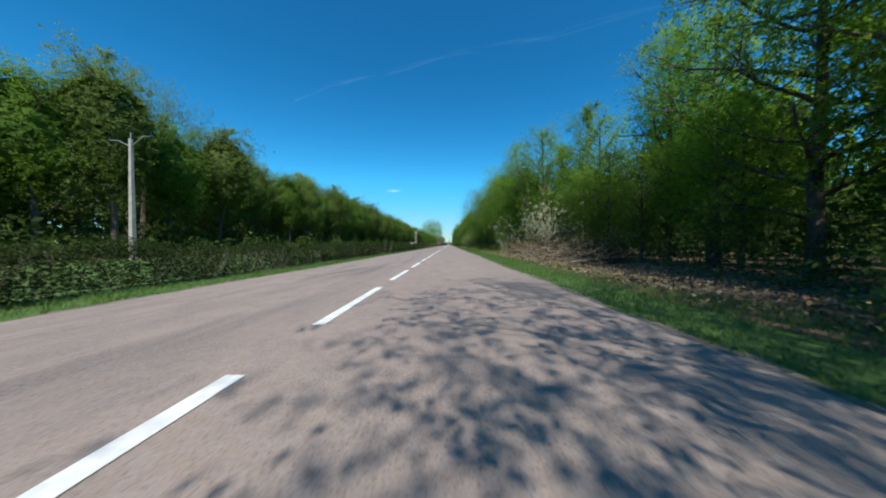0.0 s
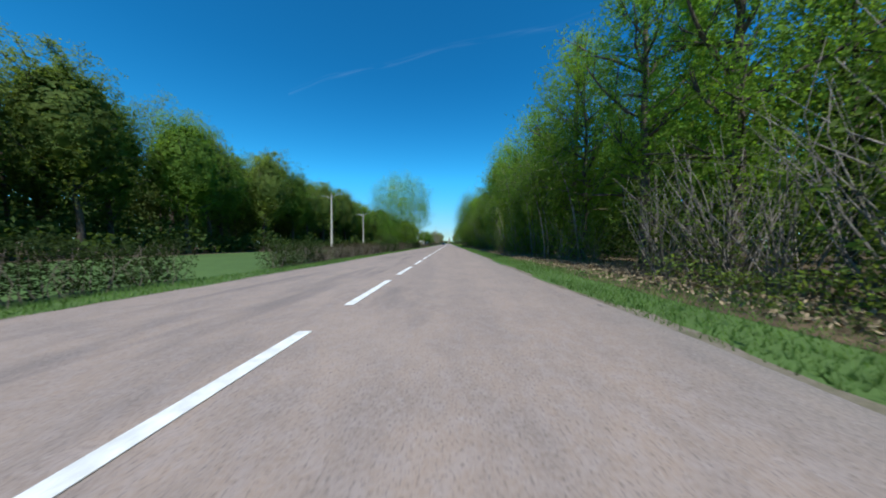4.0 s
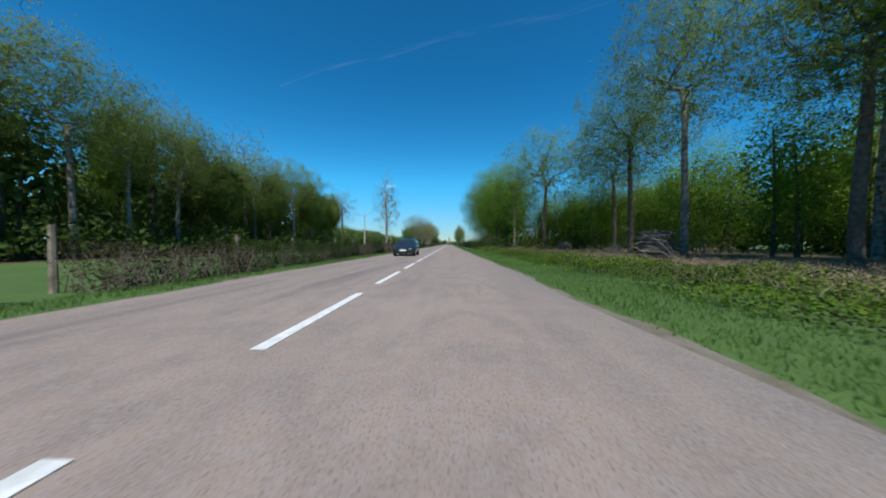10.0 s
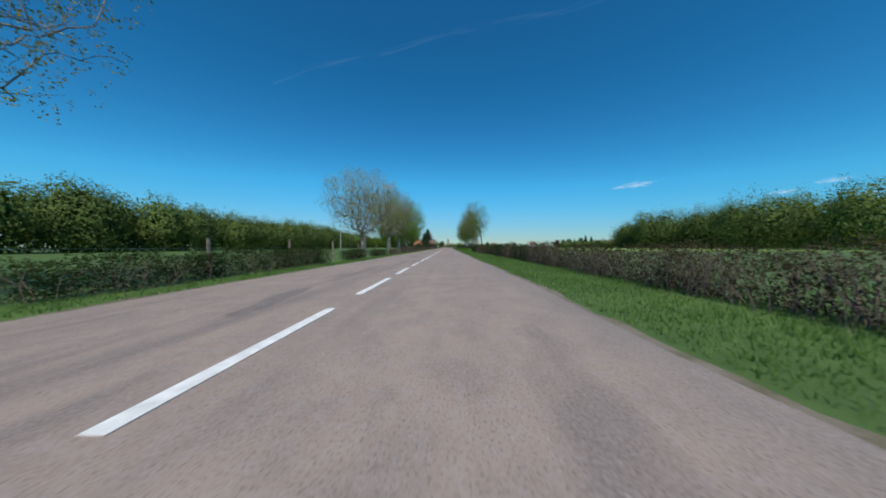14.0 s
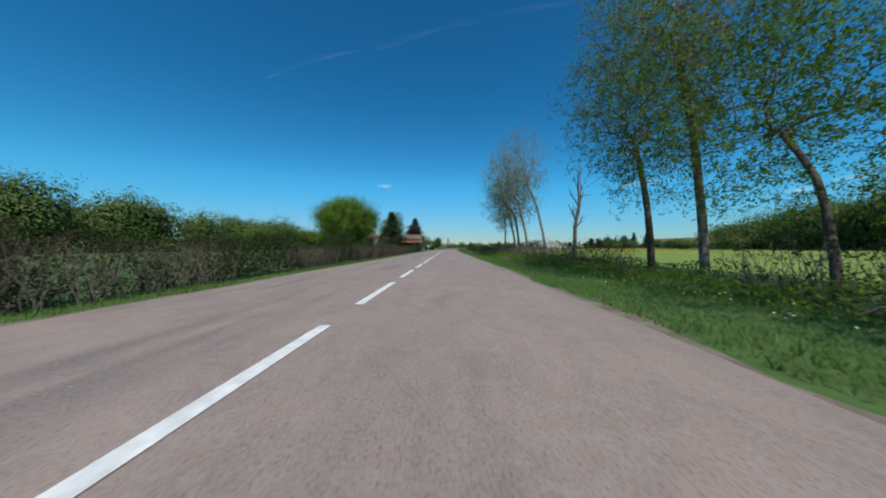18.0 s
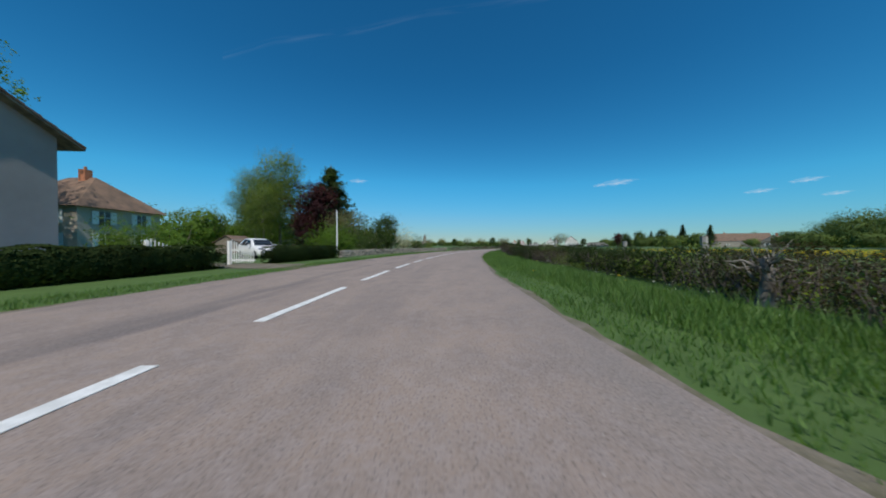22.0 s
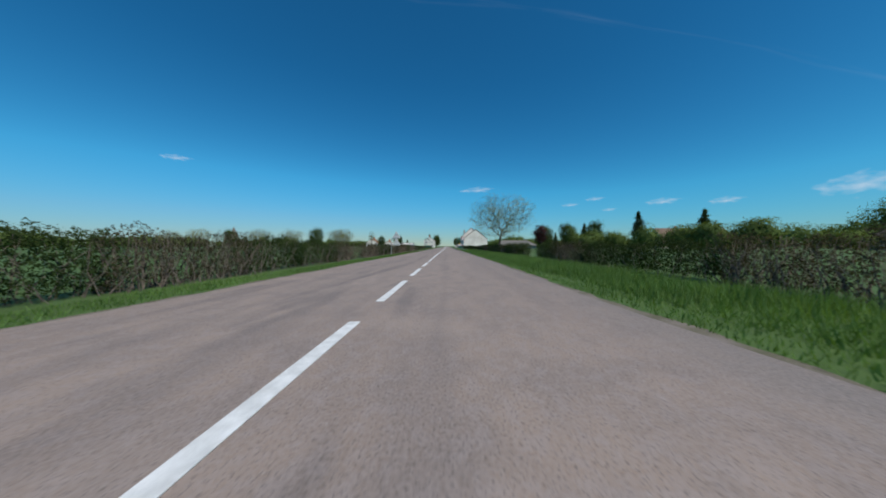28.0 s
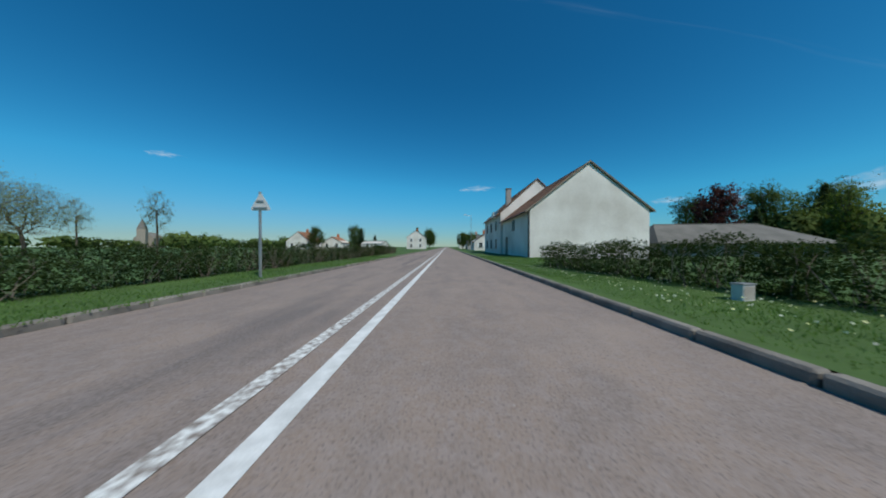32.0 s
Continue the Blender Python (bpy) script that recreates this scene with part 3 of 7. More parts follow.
def shrub_shape(seed, height, spread, count, leaf, foliage, stems=14, bark=None, thin=1.0, upright=0.55):
    rnd, rng = random.Random(seed), np.random.default_rng(seed)
    V, F, tips = [], [], []
    for k in range(stems):
        az, up = rnd.uniform(0, 6.283), rnd.uniform(upright, 1.45)
        d = Vector((math.cos(az) * math.cos(up), math.sin(az) * math.cos(up), math.sin(up)))
        p = [Vector((rnd.gauss(0, spread * 0.2), rnd.gauss(0, spread * 0.2), -0.05))]
        long = height * rnd.uniform(0.6, 1.05)
        for j in range(4):
            d = (d + Vector((rnd.gauss(0, 0.15), rnd.gauss(0, 0.15), rnd.gauss(0, 0.1)))).normalized()
            p.append(p[-1] + d * long / 4)
        r = rnd.uniform(0.012, 0.03) * height / 2 * thin
        tube(V, F, p, [r, r * 0.8, r * 0.6, r * 0.4, 0.004], 4)
        tips += [(q, long * 0.16) for q in p[1:]]
    c = np.array([tuple(p) for p, _ in tips])
    w = np.array([q for _, q in tips])
    groups = max(1, count // 7)
    pick = rng.integers(0, len(c), groups)
    mid = c[pick] + rng.normal(size=(groups, 3)) * w[pick][:, None]
    each = np.repeat(mid, 7, axis=0) + rng.normal(size=(groups * 7, 3)) * leaf * 1.2
    each[:, 2] = np.maximum(each[:, 2], 0.08)
    N = outward(rng, each, np.array((0, 0, height * 0.3)), np.array((spread, spread, height)))
    return mesh_of("stems", V, F, bark or M["twig"], True), quads_of("foliage", leaves(rng, each, leaf, facing=N), 4, foliage, N)


def put_plant(name, shape, s, u, size=1.0, turn=0.0, label="", category="tree", group="", names=("trunk", "crown"), z=0.0, wide=1.0):
    wood, crown = shape
    ob = thing(name, at(s, u, z, turn), label, category, group)
    ob.scale = (size * wide, size * wide, size)
    piece(names[0], wood, ob)
    if crown:
        piece(names[1], crown, ob)
    return ob


# ---- ground, road, verges ----
def strip(name, s0, s1, u0, u1, z, mat, step=4.0, camber=0.0, cross=1):
    """A band along the road between u0 and u1, which may be functions of s."""
    f0 = u0 if callable(u0) else (lambda s: u0)
    f1 = u1 if callable(u1) else (lambda s: u1)
    V, F = [], []
    n = max(2, int((s1 - s0) / step) + 1)
    for i in range(n):
        s = s0 + (s1 - s0) * i / (n - 1)
        a, b = f0(s), f1(s)
        for k in range(cross + 1):
            u = a + (b - a) * k / cross
            V.append(on(s, u, z + camber * (1 - min(1, abs(u) / 4.1) ** 2)))
    w = cross + 1
    for i in range(n - 1):
        for k in range(cross):
            F.append((i * w + k, i * w + k + 1, (i + 1) * w + k + 1, (i + 1) * w + k))
    me = mesh_of(name, V, F, mat)
    uv = me.uv_layers.new(name="UVMap")
    n_s = [(f0(s0 + (s1 - s0) * i / (n - 1)) + (f1(s0 + (s1 - s0) * i / (n - 1)) - f0(s0 + (s1 - s0) * i / (n - 1))) * k / cross, s0 + (s1 - s0) * i / (n - 1)) for i in range(n) for k in range(w)]
    for lp in me.loops:
        uv.data[lp.index].uv = n_s[lp.vertex_index]
    return new(name, me)


def half(s):
    """Half the road's width."""
    if s < 759:
        return 4.1 + 0.07 * math.sin(s * 0.31) + 0.05 * math.sin(s * 0.83 + 1)
    return max(3.58, 4.1 - (s - 759) * 0.05)


def half_left(s):
    """Half the width on the left side, which narrows less towards the village."""
    return half(s) if s < 759 else max(3.95, 4.1 - (s - 759) * 0.02)


def frayed(s):
    """How far the bare edge reaches into the grass."""
    return 0.16 + 0.06 * math.sin(s * 0.9) + 0.05 * math.sin(s * 2.3 + 1) + 0.05 * math.sin(s * 5.1 + 2) + 0.03 * math.sin(s * 11.7)


_xs = sorted({*range(-3400, 3601, 125), *range(-2, 40, 2)})
_ys = sorted({*range(-3100, 3901, 125), *range(200, 280, 4)})
ground = tagged(new("ground", mesh_of("ground", [(x, y, dip(y, x) - 0.02) for y in _ys for x in _xs],
                                      [(j * len(_xs) + i, j * len(_xs) + i + 1, (j + 1) * len(_xs) + i + 1, (j + 1) * len(_xs) + i) for j in range(len(_ys) - 1) for i in range(len(_xs) - 1)],
                                      M["ground"])), "broad green meadow grass reaching the horizon", "ground", kind="structure")
road = tagged(strip("road", -80, 1500, lambda s: -half_left(s), half, 0.0, M["asphalt"], 2.0, 0.0, 6),
              "worn pinkish-grey asphalt country road with patches", "road", kind="structure")
for _side, _name in ((1, "east"), (-1, "west")):
    tagged(strip("verge_soil_" + _name, -80, 766, (lambda s: half(s) - 0.03) if _side > 0 else (lambda s: -half(s) - frayed(s + 400)),
                 (lambda s: half(s) + frayed(s)) if _side > 0 else (lambda s: -half(s) + 0.03), -0.006, M["dry"], 0.5),
           "dry sandy edge between asphalt and grass", "verge", kind="structure")
tagged(strip("forest_floor_east", -80, 196, 5.6, 60, -0.012, M["litter"], 6), "brown leaf litter under the trees", "forest floor", kind="structure")
tagged(strip("forest_floor_far", 196, 330, 9.4, 70, -0.012, M["cleared"], 3, 0.0, 40), "brown leaf litter with bare soil", "forest floor", kind="structure")
tagged(strip("forest_floor_west", -80, 322, -70, -21, -0.012, M["litter"], 6), "dark leaf litter under the trees", "forest floor", kind="structure")
tagged(strip("crop_field", 424, 536, 13, 112, -0.01, M["crop"], 6), "yellow-green young crop field", "field", kind="structure")

# centre line: 3 m dashes every 4.33 m, then a solid line, then a double one
_dash = bmesh.new()
box(_dash, -0.075, 0.075, -1.5, 1.5, 0.0, 0.006)
_dash_me = bpy.data.meshes.new("dash")
_dash.to_mesh(_dash_me)
_dash.free()
_dash_me.materials.append(M["paint"])
_k = 0
while True:
    _far = 2.05 + 4.3333 * (_k - 8)
    _k += 1
    if _far > 720.9:
        break
    if _far < -20:
        continue
    piece("dash", _dash_me, road, at(_far - 1.5, 0, 0.004))
piece("dash", _dash_me, road, at(719.25, 0, 0.004))
for _a, _b, _u in ((721.5, 1300, -0.02), (850.0, 1300, -0.42)):
    _l = strip("solid_line", _a, _b, _u - 0.075, _u + 0.075, 0.008, M["paint"], 3)
    _l.parent = road
# the second line is worn near the village
_l = strip("worn_line", 771.0, 850.0, -0.495, -0.345, 0.008, M["worn_paint"], 3)
_l.parent = road


def flat_patch(name, s, u, long, wide, mat, seed, label, turn=0.0, z=0.004):
    """A thin repair with a ragged outline lying on the road."""
    r = random.Random(seed)
    n = 18
    bm = bmesh.new()
    rim = []
    for i in range(n):
        a = 2 * math.pi * i / n
        k = r.uniform(0.72, 1.08)
        rim.append(bm.verts.new((math.copysign(abs(math.cos(a)) ** 0.7, math.cos(a)) * wide / 2 * k, math.copysign(abs(math.sin(a)) ** 0.7, math.sin(a)) * long / 2 * k, 0)))
    bm.faces.new(rim)
    return part(name, bm, mat, road, label, at(s, u, z, turn))


for _k, (_s, _u, _l, _w) in enumerate(((10.5, -2.2, 3.2, 0.5), (30.2, -1.5, 3.6, 0.45), (38.0, -2.9, 2.6, 0.5), (55.8, -1.7, 2.2, 0.9), (84.0, -1.3, 3.2, 0.35), (128.0, -2.4, 3.0, 0.5),
                                       (147.2, -1.2, 1.2, 0.6), (150.8, -1.0, 1.6, 0.8), (164.3, -1.4, 1.2, 0.8), (212.0, -1.2, 1.4, 0.4), (309.6, -2.2, 1.8, 0.35), (362.5, -1.4, 3.4, 0.4),
                                       (397.0, -2.0, 2.5, 0.6), (439.5, -2.6, 2.4, 0.7), (508.8, 2.9, 0.04, 0.45), (509.1, 3.0, 0.04, 0.4), (762.6, -0.9, 0.7, 1.5), (763.4, 0.6, 0.6, 1.2), (765.5, -1.6, 0.8, 0.7), (760.8, -2.7, 0.5, 1.3))):
    flat_patch("tar_patch", _s, _u, _l, _w, M["tar"], 600 + _k, "dark tar repair in the asphalt", 8 * ((_k % 3) - 1))
for _k, (_s, _u, _l, _w, _t) in enumerate(((744.2, 2.0, 1.3, 0.07, 20), (744.7, 2.35, 0.9, 0.05, -35), (743.7, 2.5, 0.6, 0.05, 60), (766.5, 1.3, 1.0, 0.09, -14))):
    flat_patch("scuff_mark", _s, _u, _l, _w, M["worn_paint"], 650 + _k, "pale scuffed paint trace", _t, 0.006)


# ---- tree kinds ----
K = dict(
    open_tree=grown_shape(35, 13.0, 0.15, 0.9, 6.4, 1200, 125000, 0.042, M["bark"], M["leaf_bright"], droop=0.06, clump=0.5, top=0.15),
    edge_a=tree_shape(11, 12.5, 0.17, 1.6, 3.6, 37000, 0.044, M["bark"], M["leaf_bright"], "round", limbs=26, rise=0.35, fill=0.55),
    edge_b=tree_shape(12, 14.0, 0.19, 2.0, 3.4, 37000, 0.044, M["bark"], M["leaf_bright"], "round", limbs=26, rise=0.4, fill=0.55),
    edge_c=tree_shape(13, 11.0, 0.14, 1.2, 3.2, 33000, 0.044, M["bark"], M["leaf_fresh"], "tall", limbs=24, rise=0.5, fill=0.55),
    thin_a=tree_shape(14, 14.5, 0.12, 4.5, 2.4, 12000, 0.055, M["pale_bark"], M["leaf_mid"], "tall", limbs=18, rise=0.7, lean=0.05),
    thin_b=tree_shape(15, 13.0, 0.10, 4.0, 2.2, 12000, 0.055, M["bark"], M["leaf_bright"], "tall", limbs=16, rise=0.7, lean=-0.04),
    beech=grown_shape(51, 13.0, 0.15, 1.6, 5.4, 900, 70000, 0.04, M["bark"], M["leaf_bright"], droop=0.14, clump=0.4, top=0.35),
    beech_dark=grown_shape(52, 12.0, 0.13, 1.2, 4.6, 800, 62000, 0.04, M["bark"], M["leaf_fresh"], lean=0.05, droop=0.1, clump=0.42, top=0.4),
    leaning=grown_shape(53, 17.0, 0.14, 9.0, 3.6, 260, 9000, 0.06, M["pale_bark"], M["leaf_olive"], lean=0.15, clump=0.3, top=0.3),
    verge_ash=grown_shape(54, 10.5, 0.08, 1.7, 4.6, 900, 56000, 0.036, M["bark"], M["leaf_mid"], lean=0.07, droop=0.1, clump=0.26, top=0.25),
    tall_oak=grown_shape(61, 27.5, 0.2, 11.0, 5.8, 760, 50000, 0.065, M["pale_bark"], M["leaf_olive"], lean=0.1, clump=0.5, top=0.35),
    tall_leaning=grown_shape(62, 23.0, 0.17, 13.0, 4.2, 420, 20000, 0.065, M["pale_bark"], M["leaf_olive"], lean=0.17, clump=0.45, top=0.35),
    pale_stem=grown_shape(55, 8.5, 0.055, 3.2, 1.5, 110, 5000, 0.05, M["pale_bark"], M["leaf_mid"], lean=0.16, clump=0.25, top=0.6),
    oak_a=grown_shape(16, 17.0, 0.2, 6.0, 5.2, 520, 34000, 0.052, M["bark"], M["leaf_olive"], lean=0.02, clump=0.35, top=0.3),
    oak_b=grown_shape(17, 18.0, 0.19, 7.5, 4.8, 520, 32000, 0.052, M["pale_bark"], M["leaf_olive"], lean=-0.02, clump=0.35, top=0.3),
    weeping=grown_shape(33, 20.0, 0.22, 2.5, 5.2, 800, 62000, 0.056, M["pale_bark"], M["leaf_olive"], droop=0.25, clump=0.45, top=0.5, dense=True),
    great_oak=grown_shape(36, 21.0, 0.7, 3.0, 13.2, 900, 150000, 0.125, M["bark"], M["leaf_fresh"], clump=0.95, dense=True),
    far_a=tree_shape(18, 13.5, 0.18, 3.0, 3.8, 34000, 0.06, M["bark"], M["leaf_mid"], "round", limbs=18, rise=0.45, fill=0.65, dense=True),
    far_b=tree_shape(19, 15.0, 0.18, 3.5, 3.6, 34000, 0.06, M["bark"], M["leaf_olive"], "round", limbs=18, rise=0.5, fill=0.65, dense=True),
    far_c=tree_shape(20, 12.0, 0.16, 2.2, 3.8, 34000, 0.06, M["bark"], M["leaf_dark"], "round", limbs=18, rise=0.4, fill=0.65, dense=True),
    birch=grown_shape(21, 13.5, 0.09, 6.0, 1.8, 130, 6000, 0.055, M["pale_bark"], M["leaf_olive"], lean=0.08, clump=0.25, top=0.5),
    plane=grown_shape(22, 12.3, 0.36, 2.8, 5.9, 1500, 46000, 0.042, M["pale_bark"], M["leaf_grey"], clump=0.32),
    plane_green=grown_shape(23, 12.6, 0.32, 2.8, 5.6, 500, 46000, 0.056, M["pale_bark"], M["leaf_bright"], clump=0.45),
    poplar=grown_shape(24, 12.3, 0.15, 1.8, 2.3, 520, 11000, 0.034, M["pale_bark"], M["leaf_grey"], clump=0.2, top=0.7),
    row_a=grown_shape(25, 13.5, 0.12, 3.2, 2.7, 520, 15000, 0.036, M["pale_bark"], M["leaf_grey"], lean=0.13, droop=0.14, clump=0.25, top=0.4),
    row_b=grown_shape(26, 12.5, 0.125, 2.6, 3.0, 560, 23000, 0.036, M["bark"], M["leaf_mid"], lean=0.07, droop=0.14, clump=0.25, top=0.3),
    row_c=grown_shape(27, 9.0, 0.1, 2.5, 1.8, 200, 5000, 0.04, M["bark"], M["leaf_grey"], clump=0.2, top=0.5),
    dead=tree_shape(28, 6.5, 0.14, 1.8, 1.5, 0, 0.1, M["bark"], None, "tall", limbs=12, forks=4, rise=0.9, wander=0.7),
    bare=grown_shape(29, 8.6, 0.18, 2.4, 4.8, 1300, 30000, 0.034, M["bark"], M["leaf_grey"], lean=0.02, droop=0.04, clump=0.26),
    far_bare=grown_shape(37, 14.5, 0.16, 5.0, 3.6, 420, 5000, 0.055, M["bark"], M["leaf_grey"], clump=0.3, top=0.5),
    spruce=tree_shape(31, 10.5, 0.2, 0.8, 3.0, 22000, 0.085, M["bark"], M["needle"], "cone", limbs=70, forks=3, rise=-0.05, clump=0.7, wander=0.05, fill=0.0),
    copper=tree_shape(32, 6.5, 0.2, 1.2, 2.9, 8000, 0.11, M["bark"], M["leaf_purple"], "round", limbs=22, fill=0.5),
    willow=tree_shape(33, 9.5, 0.25, 1.5, 2.9, 9000, 0.1, M["bark"], M["leaf_olive"], "tall", limbs=26, rise=0.6, fill=0.5),
    ball=tree_shape(34, 5.0, 0.14, 0.6, 2.6, 20000, 0.06, M["bark"], M["leaf_dark"], "round", limbs=18, fill=0.6),
    shrub_a=shrub_shape(41, 2.4, 1.6, 9000, 0.045, M["leaf_mid"]),
    shrub_b=shrub_shape(42, 3.2, 1.8, 9000, 0.05, M["leaf_dark"], 20),
    bramble=shrub_shape(43, 1.1, 1.4, 4500, 0.036, M["leaf_olive"], 30),
    brown_scrub=shrub_shape(46, 1.5, 1.3, 2600, 0.03, M["hedge_brown"], 60, M["twig"], 0.6),
    bare_coppice=shrub_shape(47, 4.6, 1.1, 2200, 0.04, M["leaf_olive"], 42, M["pale_bark"], 0.5, 1.05),
    coppice=shrub_shape(44, 5.0, 1.3, 7000, 0.042, M["leaf_fresh"], 30, M["pale_bark"], 0.4, 1.0),
    flowering=shrub_shape(45, 3.2, 1.8, 8000, 0.04, M["blossom"], 20),
)
WORDS = dict(edge_a="bright spring-green broadleaf tree at the wood's edge", edge_b="leafy green tree at the wood's edge",
             edge_c="dense young green tree beside the road", thin_a="slender pale-barked tree with thin crown",
             thin_b="thin young tree with fresh green leaves", oak_a="tall oak with bare limbs and olive buds",
             oak_b="tall spreading oak just coming into leaf", far_a="green tree standing in the wood", far_b="olive-green tree standing in the wood",
             far_c="dark green tree in the wood", birch="slim leaning birch with white bark",
             beech="spreading beech with drooping fresh green sprays", beech_dark="shady leafy tree overhanging the verge",
             leaning="tall leaning oak with bare pale trunk", tall_oak="very tall oak with pale trunk and olive crown", tall_leaning="very tall oak leaning over with bare pale trunk", pale_stem="thin pale sapling leaning out of the wood")
rnd = random.Random(5)


def wood(group, s0, s1, gap, u0, u1, kinds, low=0.85, high=1.15, skip=None, wide=1.0):
    s = s0
    while s < s1:
        k = rnd.choice(kinds)
        if not (skip and skip(s)):
            put_plant("tree", K[k], s + rnd.uniform(-1, 1), rnd.uniform(u0, u1), rnd.uniform(low, high), rnd.uniform(0, 360), WORDS[k], "tree", group, wide=wide)
        s += gap * rnd.uniform(0.75, 1.25)


def woodland(name, label, spans, leaf, per, mat, low, high, wide, seed, base=0.0, trunks=True, start=0.2):
    """A joined wood for the deeper rows: spans of s0, s1, u0, u1 and how many trees."""
    rng = np.random.default_rng(seed)
    P, N, Q, E, V, F = [], [], [], [], [], []
    for s0, s1, u0, u1, n in spans:
        for k in range(n):
            c = on(rng.uniform(s0, s1), rng.uniform(u0, u1))
            h, r = rng.uniform(low, high), wide * rng.uniform(0.8, 1.25)
            base_ = base + c.z
            d = rng.normal(size=(per, 3))
            d /= np.linalg.norm(d, axis=1, keepdims=True)
            q = rng.uniform(0.55, 1.0, (per, 1)) ** 0.6
            lump = 1 + 0.22 * np.sin(d[:, :1] * 5 + k) * np.sin(d[:, 1:2] * 5 + 2 * k) + 0.12 * np.sin(d[:, 2:3] * 9 + k)
            half_up = h * (1 - start) / 2
            if start < 0.1:  # close-grown to the ground
                low_ = d[:, 2] < 0
                d[low_, :2] /= np.maximum(0.3, np.linalg.norm(d[low_, :2], axis=1, keepdims=True)) ** 0.8
            p = d * q * lump * np.array((r, r, half_up)) + np.array((c.x, c.y, base_ + h - half_up))
            e = rng.normal(size=(per // 5, 3))  # close inner twigs
            e /= np.linalg.norm(e, axis=1, keepdims=True)
            Q.append(e * rng.uniform(0.4, 0.74, (len(e), 1)) * np.array((r, r, half_up)) + np.array((c.x, c.y, base_ + h - half_up)))
            E.append(e + np.array((0, 0, 0.3)))
            P.append(p)
            N.append(d / np.array((r, r, half_up)) * r + rng.normal(size=d.shape) * 0.25 + np.array((0, 0, 0.45)))
            if trunks:
                a = Vector((c.x, c.y, base_ - 0.2))
                b = a + Vector((rng.normal(0, 0.4), rng.normal(0, 0.4), h * 0.75))
                t = rng.uniform(0.09, 0.18)
                tube(V, F, [a, a.lerp(b, 0.5) + Vector((rng.normal(0, 0.2), rng.normal(0, 0.2), 0)), b], [t, t * 0.75, t * 0.3], 5)
    N, E = np.concatenate(N), np.concatenate(E)
    me = quads_of(name, np.concatenate((leaves(rng, np.concatenate(P), leaf, 0.8, N), leaves(rng, np.concatenate(Q), leaf * 2.4, 0.8, E))), 4, mat, np.concatenate((N, E)))
    tagged(new(name, me), label, "wood", kind="stuff")
    if trunks:
        tagged(new(name + "_trunks", mesh_of(name, V, F, M["bark"], True)), "slender trunks standing in the wood", "tree trunks", kind="stuff")


def thicket(name, label, spans, density, leaf, mat, seed, power=1.6, patch=None):
    """Undergrowth: spans of s0, s1, u0, u1 and height; patch: from -1 (everywhere) to 1 (few clumps)."""
    rng = np.random.default_rng(seed)
    P = []
    for s0, s1, u0, u1, h in spans:
        n = int((s1 - s0) * (u1 - u0) * density)
        s, u = rng.uniform(s0, s1, n), rng.uniform(u0, u1, n)
        if patch is not None:
            grown = np.sin(s * 0.9 + u * 1.3 + seed) * np.sin(s * 0.37 - u * 0.9 + seed) + 0.5 * np.sin(s * 2.3 + u * 2.9 + seed) + rng.normal(0, 0.2, n) > patch
            s, u = s[grown], u[grown]
            n = len(s)
        top = h * (0.62 + 0.25 * np.sin(s * 0.55 + u * 0.8) + 0.18 * np.sin(s * 1.7 - u * 1.3))
        z = np.maximum(0.03, top * rng.random(n) ** (1 / power))
        if u1 > 9.5 and s1 > 205 and s0 < 275:
            z += np.array([dip(a, b) for a, b in zip(s, u)])
        L = np.array(LINE)
        i = np.clip((s - S0) / STEP, 0, len(LINE) - 2).astype(int)
        P.append(np.stack((L[i, 0] + u * np.cos(L[i, 2]), s - S0 - i * STEP + L[i, 1] - u * np.sin(L[i, 2]), z), 1))
    N = rng.normal(size=(sum(len(p) for p in P), 3)) * 0.6 + np.array((0, 0, 0.7))
    return tagged(new(name, quads_of(name, leaves(rng, np.concatenate(P), leaf, 0.8, N), 4, mat, N)), label, "undergrowth", kind="stuff")


# the wood on the right
wood("trees along the wood's edge", -24, 8, 3.6, 11.0, 12.4, ("edge_b", "edge_a"), 0.95, 1.1)
wood("trees along the wood's edge", 32, 80, 4.2, 10.4, 12.2, ("edge_a", "edge_b", "edge_c", "edge_a"))
wood("low trees behind the brushwood", 10, 31, 3.0, 11.5, 13.5, ("edge_a", "edge_c", "edge_a"), 0.5, 0.68, wide=1.25)
wood("trees along the wood's edge", 80, 112, 4.6, 12.6, 14.6, ("edge_c", "edge_a", "beech_dark"), 0.75, 0.95)
wood("trees along the wood's edge", 112, 134, 4.0, 9.6, 11.2, ("edge_b", "edge_c", "edge_a"))
wood("trees along the wood's edge", 134, 198, 3.2, 9.6, 11.0, ("edge_c", "edge_b", "edge_c"), 0.98, 1.15, wide=1.15)
